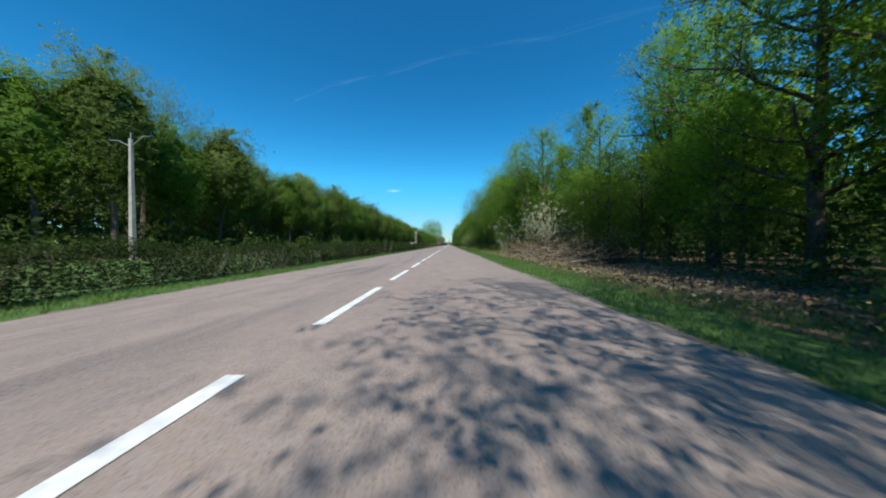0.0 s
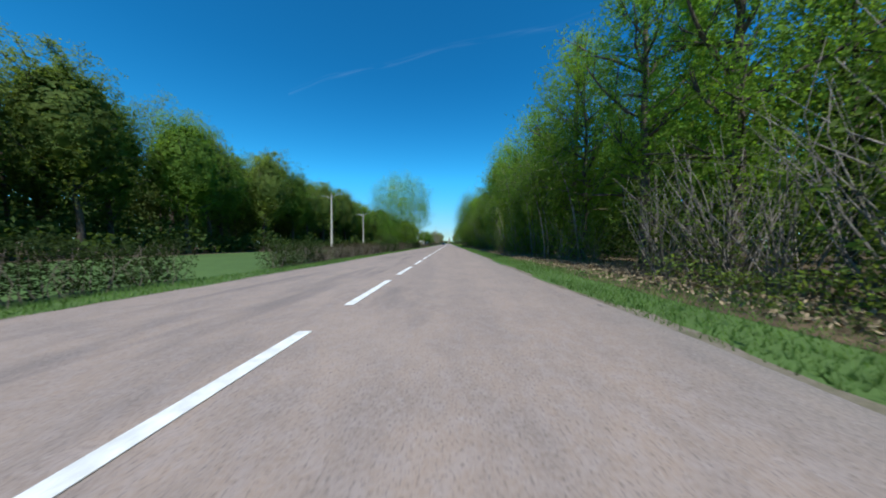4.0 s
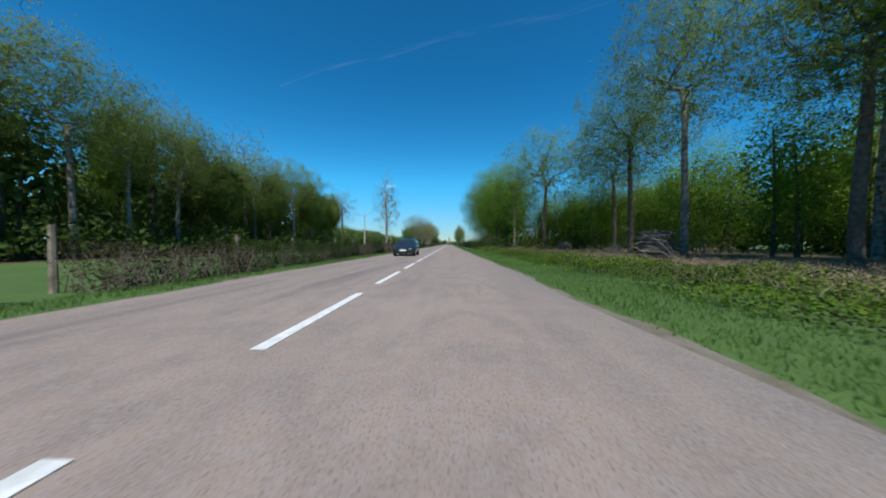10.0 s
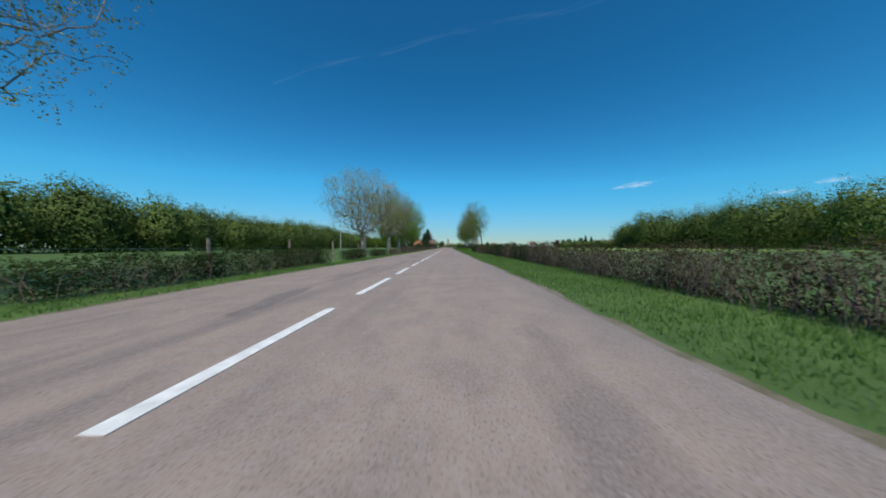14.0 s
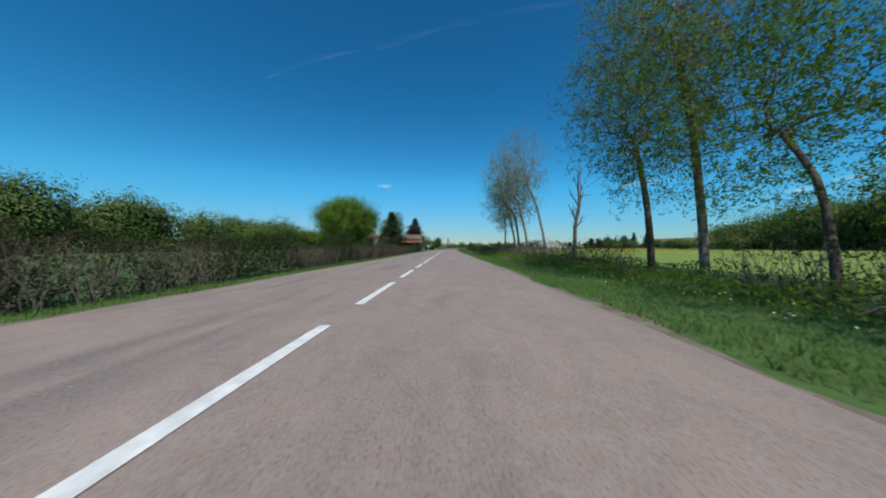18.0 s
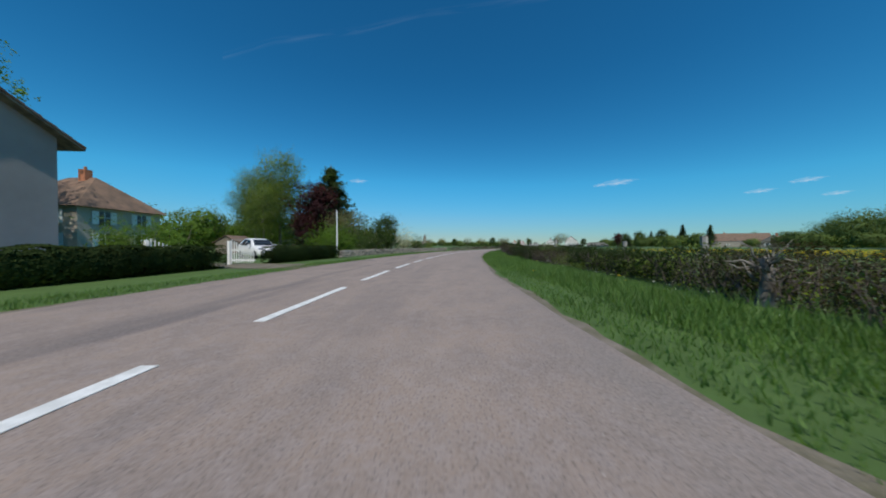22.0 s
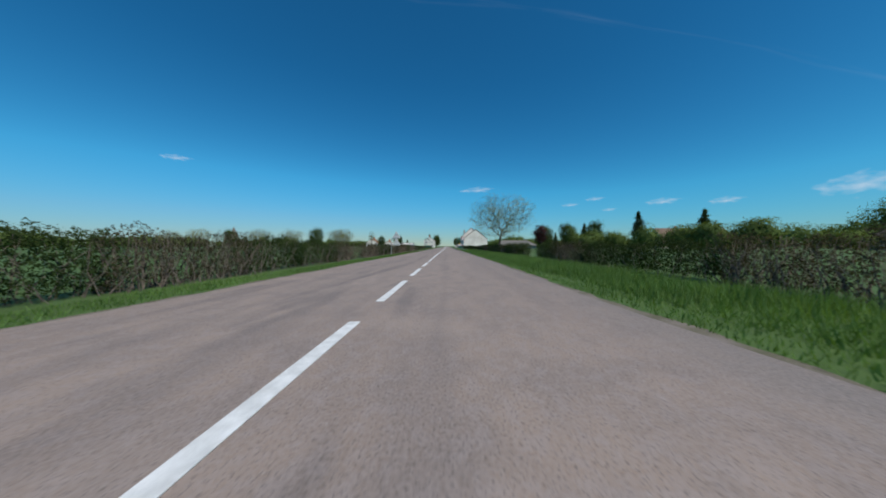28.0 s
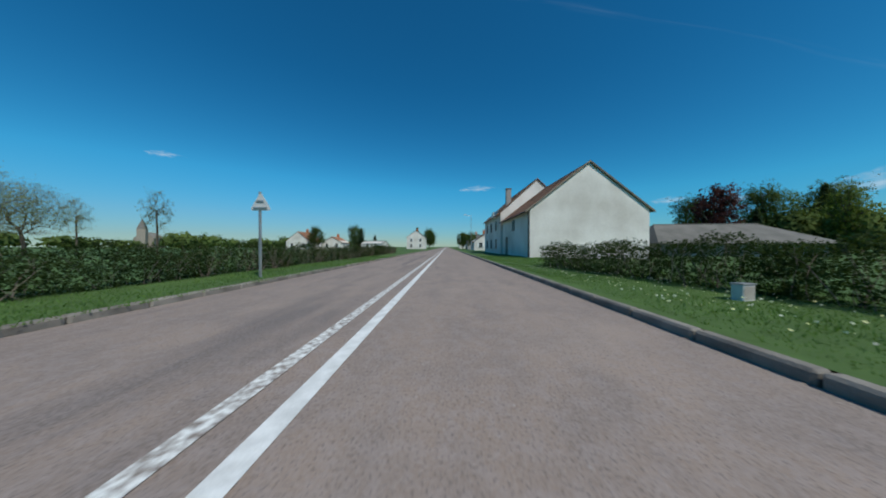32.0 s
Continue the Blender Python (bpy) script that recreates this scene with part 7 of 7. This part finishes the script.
for _s, _u, _k, _z, _l in ((598.6, -12.4, "flowering", 1.4, "white-blossoming shrub behind the garden wall"), (602, -11.6, "flowering", 1.2, "white-blossoming shrub behind the garden wall"),
                           (604.5, -10.6, "shrub_b", 0.9, "dark shrub behind the garden wall"), (596.5, -14.9, "shrub_b", 1.6, "dark laurel behind the garden wall"), (594.8, -14, "shrub_b", 1.4, "dark laurel behind the garden wall"),
                           (584.3, -12.6, "shrub_a", 1.1, "yellow-green shrub behind the garden wall"), (591.5, -19, "shrub_a", 1.5, "bright green shrub behind the garden wall"), (590, -15, "shrub_a", 1.0, "bright green shrub behind the garden wall"),
                           (586.3, -14, "shrub_a", 1.55, "bright green shrub behind the garden wall"), (567.5, -14, "shrub_a", 0.9, "yellow-green shrub by the drive"), (573, -19, "shrub_a", 1.2, "green shrub by the drive"), (608, -9.6, "bramble", 1.2, "low scrub at the wall's end")):
    shrub_at(_k, _s, _u, _z, _l, "garden shrubs")
woodland("garden_backdrop", "dense green trees behind the gardens", [(585, 640, -75, -52, 18), (560, 590, -70, -50, 10)], 0.34, 600, M["leaf_mid"], 7, 11, 4.5, 75, trunks=False, start=0.0)

# ---- village ----
fh = thing("farmhouse", at(811, 7.8), "white rendered farmhouse with a tall plain gable", "farmhouse")
part("wall", prismed([(0, -0.3), (9.8, -0.3), (9.8, 4.1), (4.9, 7.9), (0, 4.1)], 0, 11.0), M["render_white"], fh, "stained white lime render")
tiled_roof(fh, -0.35, 4.9, 0, 11.0, 3.92, 7.98, M["tile_orange"], over=0.12)
tiled_roof(fh, 10.15, 4.9, 0, 11.0, 3.92, 7.98, M["tile_orange"], over=0.12)
part("verge_board", prismed([(-0.4, 3.82), (-0.4, 3.98), (4.9, 8.12), (4.9, 7.96)], -0.14, -0.08), M["wood"], fh)
part("verge_board", prismed([(10.2, 3.82), (10.2, 3.98), (4.9, 8.12), (4.9, 7.96)][::-1], -0.14, -0.08), M["wood"], fh)
part("downpipe", rodded((-0.1, 0.05, -0.1), (-0.1, 0.05, 3.9), 0.05), M["dark_iron"], fh)
part("gutter", rodded((-0.42, 0.0, 3.9), (-0.42, 11.0, 3.9), 0.07, None, 8), M["dark_iron"], fh)
shutter_window(fh, -0.02, 5.5, 2.7, 0.8, 1.0, -90, False, "wood")
part("door", boxed(-0.06, -0.01, 8.2, 9.2, 0.0, 2.1), M["wood"], fh, "dark wooden door")
fh2 = thing("village_house", at(822.4, 7.6), "white house with steep orange tiled roof", "house", "village houses")
part("wall", prismed([(0, -0.3), (9.0, -0.3), (9.0, 5.2), (4.5, 9.3), (0, 5.2)], 0, 14.0), M["render_white"], fh2)
tiled_roof(fh2, -0.4, 4.5, 0, 14.0, 4.95, 9.38, M["tile_orange"], over=0.15)
tiled_roof(fh2, 9.4, 4.5, 0, 14.0, 4.95, 9.38, M["tile_orange"], over=0.15)
_c = part("chimney", boxed(0.9, 1.5, 0.8, 1.4, 5.2, 8.3), M["render_grey"], fh2)
part("chimney_cap", boxed(0.84, 1.56, 0.74, 1.46, 8.305, 8.4), M["stone"], _c)
for _y in (3.0, 7.0, 11.0):
    shutter_window(fh2, -0.02, _y, 3.2, 0.9, 1.2, -90, False, "wood")
    shutter_window(fh2, -0.02, _y, 0.8, 0.9, 1.2, -90, False, "wood")
_d = part("dormer", prismed([(-0.5, 4.9), (1.6, 4.9), (1.6, 5.9), (-0.5, 5.6)], 2.4, 3.8), M["white"], fh2)

lb = thing("long_shed", at(818, 24, 0, -6), "low shed with weathered grey sheet roof", "shed")
part("wall", boxed(0, 15.5, 0, 7, -0.2, 1.5), M["render_grey"], lb)
_bm = bmesh.new()
_v = [_bm.verts.new(c) for c in ((-0.8, -0.8, 1.35), (16.3, -0.8, 1.35), (16.3, 7.8, 1.35), (-0.8, 7.8, 1.35), (1.2, 3.5, 3.6), (12.2, 3.5, 3.6))]
for _f in ((0, 1, 5, 4), (1, 2, 5), (2, 3, 4, 5), (3, 0, 4), (3, 2, 1, 0)):
    _bm.faces.new([_v[i] for i in _f])
part("roof", _bm, M["slate"], lb)
part("ridge_cap", rodded((1.2, 3.5, 3.62), (12.2, 3.5, 3.62), 0.07), M["slate"], lb)
part("door", boxed(6, 7.2, -0.05, -0.005, 0, 1.3), M["wood"], lb)


def simple_house(name, s, u, w, l, eave, ridge, wall, roof, label, turn=0, rows_=1, chimney=True):
    ob = thing(name, at(s, u, 0, turn), label, "house", "village houses")
    part("wall", prismed([(-w / 2, -0.3), (w / 2, -0.3), (w / 2, eave), (0, ridge), (-w / 2, eave)], 0, l), wall, ob)
    tiled_roof(ob, -w / 2 - 0.3, 0, 0, l, eave - 0.2, ridge + 0.08, roof, over=0.2, course=30)
    tiled_roof(ob, w / 2 + 0.3, 0, 0, l, eave - 0.2, ridge + 0.08, roof, over=0.2, course=30)
    for k in range(rows_):
        for x in (-w / 4, w / 4):
            shutter_window(ob, x, -0.02, 0.9 + 2.6 * k, 0.9, 1.25)
        for y in (l * 0.3, l * 0.7):
            shutter_window(ob, w / 2 + 0.02, y, 0.9 + 2.6 * k, 0.9, 1.25, 90)
            shutter_window(ob, -w / 2 - 0.02, y, 0.9 + 2.6 * k, 0.9, 1.25, -90)
    if chimney:
        part("chimney", boxed(-0.35, 0.35, l * 0.7, l * 0.7 + 0.6, ridge - 0.5, ridge + 1.2), M["brick"], ob)
    return ob


simple_house("garden_shed", 584.6, -28, 2.8, 3.2, 1.6, 2.25, M["wood"], M["tile"], "small wooden garden shed with brown roof", 10, 0, False)
simple_house("village_house", 882, -50, 8, 9, 3.0, 6.2, M["render_white"], M["tile_orange"], "white bungalow with steep red roof")
simple_house("village_house", 886, -40, 7, 8, 2.6, 4.6, M["render_white"], M["tile_orange"], "low white house with red tiled roof")
simple_house("village_house", 900, -24, 12, 8, 2.4, 3.4, M["render_white"], M["slate"], "long low white house with grey roof", 90, 1, False)
simple_house("village_house", 917, -13.5, 8.5, 10, 5.6, 8.6, M["render_white"], M["slate"], "white two-storey house beside the road", 0, 2)
simple_house("village_house", 864, 12, 7, 9, 2.6, 4.8, M["render_white"], M["tile"], "small white cottage beyond the farmhouse")
simple_house("village_house", 895, 13, 8, 10, 3.4, 6.0, M["render_grey"], M["tile"], "grey cottage along the village street")
simple_house("village_house", 940, 12, 8, 10, 4.4, 7.0, M["render_white"], M["tile_orange"], "white house along the village street", 0, 2)
simple_house("village_house", 756, 106, 8, 12, 3.4, 6.4, M["stone"], M["tile"], "distant stone farmhouse across the field", -30)
simple_house("village_house", 838, 140, 10, 34, 4.5, 10.0, M["stone"], M["tile"], "distant long farmhouse with brown roof among trees", 90)

ch = thing("church", at(1005, -240, 0, 30), "distant stone church with a small pointed steeple", "church")
part("nave", prismed([(-6, -0.5), (6, -0.5), (6, 8), (0, 13), (-6, 8)], 0, 24), M["stone"], ch)
part("tower", boxed(-2.5, 2.5, -5, 0, -0.5, 15), M["stone"], ch)
_bm = bmesh.new()
bmesh.ops.create_cone(_bm, cap_ends=True, segments=4, radius1=3.6, radius2=0.1, depth=8, matrix=pose(0, -2.5, 19.05, 0, 0, 45))
part("steeple", _bm, M["slate"], ch)

# street lamp
_o = thing("street_lamp", at(848, 6.2), "slim grey street lamp in the village", "street lamp")
part("pole", rodded((0, 0, -0.2), (0, 0, 7.6), 0.07, 0.045), M["galvanised"], _o)
part("arm", rodded((0, 0, 7.55), (-1.1, 0, 7.9), 0.035), M["galvanised"], _o)
part("lamp_head", boxed(-1.6, -1.0, -0.1, 0.1, 7.86, 7.98, 0.03), M["sign_back"], _o)

for _k, (_u, _z) in enumerate(((-43, 1.0), (-55, 1.05), (-67, 1.0), (-82, 1.05), (-97, 1.0), (-112, 1.1), (-128, 1.0))):
    tree_at(("bare", "ball", "bare")[_k % 3], 813 + _k * 1.5, _u, _z * (1.0 if _k % 3 != 1 else 1.4), "round field tree with thin spring leaves", group="field trees in a row")
for _s, _u, _k, _z in ((820, -33, "row_c", 0.9), (819, -47.4, "bare", 1.0), (821, -44, "row_c", 0.8), (836.7, 48.4, "copper", 1.6), (841, 72, "spruce", 1.3), (838, 56, "spruce", 0.8), (830, 60, "willow", 1.0), (844, 64, "ball", 2.2), (850, 55, "ball", 2.0), (846, 80, "ball", 2.4),
                       (897.5, -33, "spruce", 0.85), (899, -36, "ball", 1.6), (903, -29, "spruce", 0.6), (928, -14, "spruce", 1.1), (938, -8.5, "ball", 1.8), (945, -9, "ball", 1.6), (880, -43, "ball", 1.3), (866, 22, "ball", 1.4), (884, 9.5, "ball", 1.0), (905, 9, "ball", 1.1), (930, 9, "ball", 1.4),
                       (823.5, 87.9, "spruce", 1.7), (800, 96, "spruce", 1.5)):
    tree_at(_k, _s, _u, _z, {"copper": "copper beech with dark purple leaves", "spruce": "dark pointed spruce in the village", "willow": "pale green village tree", "ball": "round green village tree", "bare": "thinly leafed field tree", "row_c": "thinly leafed field tree"}[_k], group="village trees")

# ---- kerbs and lawns at the village entry ----
_bm = bmesh.new()
box(_bm, -0.075, 0.075, -0.49, 0.49, -0.2, 0.115, 0.025)
_kerb = bpy.data.meshes.new("kerb_stone")
_bm.to_mesh(_kerb)
_bm.free()
_kerb.materials.append(M["kerb"])
for _side, _from, _name in ((1, 766.5, "east"), (-1, 768.0, "west")):
    _base = at(_from, _side * 3.6)
    _inv = _base.inverted()
    _o = thing("kerb_" + _name, _base, "weathered concrete kerb stones along the road", "kerb", kind="structure")
    _s = _from
    while _s < 850:
        piece("kerb_stone", _kerb, _o, _inv @ at(_s, half(_s) + 0.07 if _side > 0 else -half_left(_s) - 0.07, 0.0, _rs.uniform(-0.6, 0.6)))
        _s += 1.0
    tagged(strip("lawn_" + _name, _from, 850, (lambda s: half(s) + 0.15) if _side > 0 else -9.0, 10.5 if _side > 0 else (lambda s: -half_left(s) - 0.15), 0.105, M["ground"], 2, 0, 2),
           "mown grass strip behind the kerb", "grass strip", kind="structure")


# ---- flowers ----
def petals(name, spans, per, size, low, high, seed, mat, label):
    rng = np.random.default_rng(seed)
    P = []
    for s0, s1, u0, u1 in spans:
        n = int((s1 - s0) * abs(u1 - u0) * per)
        c = np.array([tuple(on(a, b, z)) for a, b, z in zip(rng.uniform(s0, s1, n), rng.uniform(u0, u1, n), rng.uniform(low, high, n))])
        P.append(c)
    return tagged(new(name, quads_of(name, leaves(rng, np.concatenate(P), size, 0.3), 4, mat)), label, "flowers", kind="stuff")


petals("dandelions", [(500, 640, 24, 75), (545, 640, 34, 52), (560, 640, 62, 80)], 1.6, 0.08, 0.12, 0.3, 81, M["petal_yellow"], "yellow dandelions scattered over the meadow")
petals("verge_dandelions", [(40, 60, 5.2, 6.2), (256, 275, 5.0, 6.2), (560, 600, 5.0, 7.0)], 0.5, 0.03, 0.15, 0.28, 82, M["petal_yellow"], "few yellow dandelions on the verge")
petals("lawn_daisies", [(770, 800, 4.2, 6.6)], 14, 0.022, 0.17, 0.21, 84, M["petal_white"], "white daisies in the mown grass")
petals("daisies", [(300, 330, 5.2, 6.2), (440, 490, 5.6, 6.6), (742, 775, -6.0, -4.6), (546, 572, 6.9, 7.8), (590, 600, 6.0, 6.4), (440, 470, 6.4, 7.2)], 6, 0.022, 0.06, 0.2, 83, M["petal_white"], "white daisies dotted over the verge")


# ---- clouds and trails, far off ----
def sky_point(turn, up, far):
    a, e = radians(turn), radians(up)
    c = on(400, 0, 0)
    return Vector((c.x + far * math.sin(a) * math.cos(e), c.y + far * math.cos(a) * math.cos(e), far * math.sin(e)))


def cloud_material():
    m = bpy.data.materials.new("cloud")
    m.use_nodes = True
    nt = m.node_tree
    nt.nodes.clear()
    out, mix = nt.nodes.new("ShaderNodeOutputMaterial"), nt.nodes.new("ShaderNodeMixShader")
    clear, lit = nt.nodes.new("ShaderNodeBsdfTransparent"), nt.nodes.new("ShaderNodeEmission")
    lit.inputs["Color"].default_value, lit.inputs["Strength"].default_value = (0.62, 0.76, 0.9, 1), 0.85
    co, nz, mr = nt.nodes.new("ShaderNodeTexCoord"), nt.nodes.new("ShaderNodeTexNoise"), nt.nodes.new("ShaderNodeMapRange")
    sep = nt.nodes.new("ShaderNodeVectorMath")
    sep.operation = "LENGTH"
    nt.links.new(co.outputs["Object"], sep.inputs[0])
    nz.inputs["Scale"].default_value, nz.inputs["Detail"].default_value = 2.4, 7
    nt.links.new(co.outputs["Object"], nz.inputs["Vector"])
    sub = nt.nodes.new("ShaderNodeMath")
    sub.operation = "MULTIPLY_ADD"
    sub.inputs[1].default_value, sub.inputs[2].default_value = -0.42, 0.0
    nt.links.new(sep.outputs["Value"], sub.inputs[0])
    add = nt.nodes.new("ShaderNodeMath")
    add.operation = "ADD"
    nt.links.new(nz.outputs["Fac"], add.inputs[0])
    nt.links.new(sub.outputs[0], add.inputs[1])
    mr.inputs["From Min"].default_value, mr.inputs["From Max"].default_value, mr.inputs["To Max"].default_value = 0.22, 0.68, 0.8
    nt.links.new(add.outputs[0], mr.inputs["Value"])
    nt.links.new(mr.outputs["Result"], mix.inputs["Fac"])
    nt.links.new(clear.outputs[0], mix.inputs[1])
    nt.links.new(lit.outputs[0], mix.inputs[2])
    nt.links.new(mix.outputs[0], out.inputs["Surface"])
    return m


M["cloud"] = cloud_material()


def cloud(turn, up, wide, tall, name="cloud", lean=0.0):
    bm = bmesh.new()
    bmesh.ops.create_circle(bm, cap_ends=True, segments=32, radius=1.0)
    far = 3400
    p = sky_point(turn, up, far)
    ob = part(name, bm, M["cloud"], None)
    m = look(p, on(400, 0, 0), lean)
    ob.matrix_basis = m @ Matrix.Diagonal((far * math.tan(radians(wide)) / 2, far * math.tan(radians(tall)) / 2, 1, 1))
    ob.visible_shadow = False
    return tagged(ob, "thin white cloud low over the horizon", "cloud", kind="structure")


for _a, _e, _w, _t in ((34.3, 10.5, 7.5, 1.7), (31.5, 10.3, 2.4, 0.7), (-12.6, 12, 4.5, 1.2), (50.4, 7.2, 4, 0.9), (54.2, 8, 4, 1.0), (56.3, 6.1, 3, 0.8), (63.4, 6.9, 6, 1.6), (70.3, 6.4, 5, 1.5), (80.9, 7.0, 9, 4.0), (86.7, 7.0, 7, 3.0)):
    cloud(_a, _e, _w, _t)


def trail_material():
    """Old vapour trail: faint ice streaks, broken up by noise along its length."""
    m = bpy.data.materials.new("vapour")
    m.use_nodes = True
    nt = m.node_tree
    nt.nodes.clear()
    out, mix = nt.nodes.new("ShaderNodeOutputMaterial"), nt.nodes.new("ShaderNodeMixShader")
    clear, lit = nt.nodes.new("ShaderNodeBsdfTransparent"), nt.nodes.new("ShaderNodeEmission")
    lit.inputs["Color"].default_value, lit.inputs["Strength"].default_value = (0.62, 0.78, 0.92, 1), 0.8
    uv, sep = nt.nodes.new("ShaderNodeUVMap"), nt.nodes.new("ShaderNodeSeparateXYZ")
    uv.uv_map = "UVMap"
    nt.links.new(uv.outputs[0], sep.inputs[0])
    nz, mr, edge, mul = (nt.nodes.new("ShaderNode" + k) for k in ("TexNoise", "MapRange", "MapRange", "Math"))
    nz.inputs["Scale"].default_value, nz.inputs["Detail"].default_value = 1.1, 5
    nt.links.new(uv.outputs[0], nz.inputs["Vector"])
    mr.inputs["From Min"].default_value, mr.inputs["From Max"].default_value, mr.inputs["To Max"].default_value = 0.44, 0.75, 0.06
    nt.links.new(nz.outputs["Fac"], mr.inputs["Value"])
    away = nt.nodes.new("ShaderNodeMath")
    away.operation = "ABSOLUTE"
    nt.links.new(sep.outputs["Y"], away.inputs[0])
    edge.inputs["From Min"].default_value, edge.inputs["From Max"].default_value = 1.0, 0.0
    nt.links.new(away.outputs[0], edge.inputs["Value"])
    mul.operation = "MULTIPLY"
    nt.links.new(mr.outputs["Result"], mul.inputs[0])
    nt.links.new(edge.outputs["Result"], mul.inputs[1])
    nt.links.new(mul.outputs[0], mix.inputs["Fac"])
    nt.links.new(clear.outputs[0], mix.inputs[1])
    nt.links.new(lit.outputs[0], mix.inputs[2])
    nt.links.new(mix.outputs[0], out.inputs["Surface"])
    return m


# one long trail arching over the road
_arc = ((-33, 27), (-26, 30.9), (-17.7, 33.6), (-12, 35), (0.6, 38), (12, 38.7), (22.5, 38.3), (34.4, 37.9), (45.6, 35.9), (57.5, 32), (72.6, 24.5), (79, 19.7), (85, 14.8))
_me = mesh_of("vapour_trail", [sky_point(a, e + g * 0.6, 3400) for a, e in _arc for g in (-1, 0, 1)],
              [(3 * i + k, 3 * i + k + 1, 3 * i + k + 4, 3 * i + k + 3) for i in range(len(_arc) - 1) for k in (0, 1)], trail_material())
_uv = _me.uv_layers.new(name="UVMap")
for _lp in _me.loops:
    _uv.data[_lp.index].uv = (_lp.vertex_index // 3 * 0.9, _lp.vertex_index % 3 - 1)
_o = tagged(new("vapour_trail", _me), "faint white vapour trail arching across the sky", "vapour trail", kind="structure")
_o.visible_shadow = False

# ---- rocks and a stump at the bend ----
_rk = random.Random(31)
_heap = thing("rock_heap", at(536.6, 9.5), "heap of grey field stones beside the hedge", "rocks")
for _k in range(12):
    _bm = bmesh.new()
    bmesh.ops.create_icosphere(_bm, subdivisions=2, radius=_rk.uniform(0.14, 0.3))
    for _v in _bm.verts:
        _v.co = Vector((_v.co.x * 1.25, _v.co.y, _v.co.z * 0.7)) * (1 + _rk.uniform(-0.14, 0.14))
    part("rock", _bm, M["stone"], _heap, "", pose(_rk.uniform(-0.8, 0.8), _rk.uniform(-0.6, 0.6), 0.12 + 0.2 * (_k // 5), 0, 0, _rk.uniform(0, 360)))


def gnarled_stump(s, u, tall, seed):
    """A dead hedge trunk with a few broken, twisted limbs."""
    r = random.Random(seed)
    ob = thing("tree_stump", at(s, u, 0, r.uniform(0, 360)), "dead pale stump with twisted broken limbs", "stump", "dead stumps in the hedge")
    V, F = [], []
    tube(V, F, [Vector((0, 0, -0.1)), Vector((0.03, 0, 0.25 * tall)), Vector((0.06, 0.04, 0.5 * tall)), Vector((0.02, 0.1, 0.7 * tall))], [0.15, 0.1, 0.08, 0.05], 9)
    piece("trunk", mesh_of("trunk", V, F, M["pale_bark"], True), ob)
    for k in range(14):
        V, F = [], []
        z = r.uniform(0.2, 0.65) * tall
        p, d = [Vector((0.03, 0.04, z))], Vector((r.uniform(-1, 1), r.uniform(-1, 1), r.uniform(0.3, 1.3))).normalized()
        for j in range(5):
            d = (d + Vector((r.gauss(0, 0.4), r.gauss(0, 0.4), r.gauss(0.05, 0.3)))).normalized()
            p.append(p[-1] + d * 0.13 * tall)
        w = r.uniform(0.014, 0.034)
        tube(V, F, p, [w, w * 0.9, w * 0.75, w * 0.6, w * 0.4, w * 0.15], 6)
        piece("limb", mesh_of("limb", V, F, M["pale_bark"], True), ob)
    return ob


for _s, _u, _h, _k in ((537.0, 8.9, 1.5, 1), (559.2, 7.8, 1.15, 2), (548.5, 8.0, 0.95, 3), (528.5, 8.2, 1.0, 4)):
    gnarled_stump(_s, _u, _h, _k)
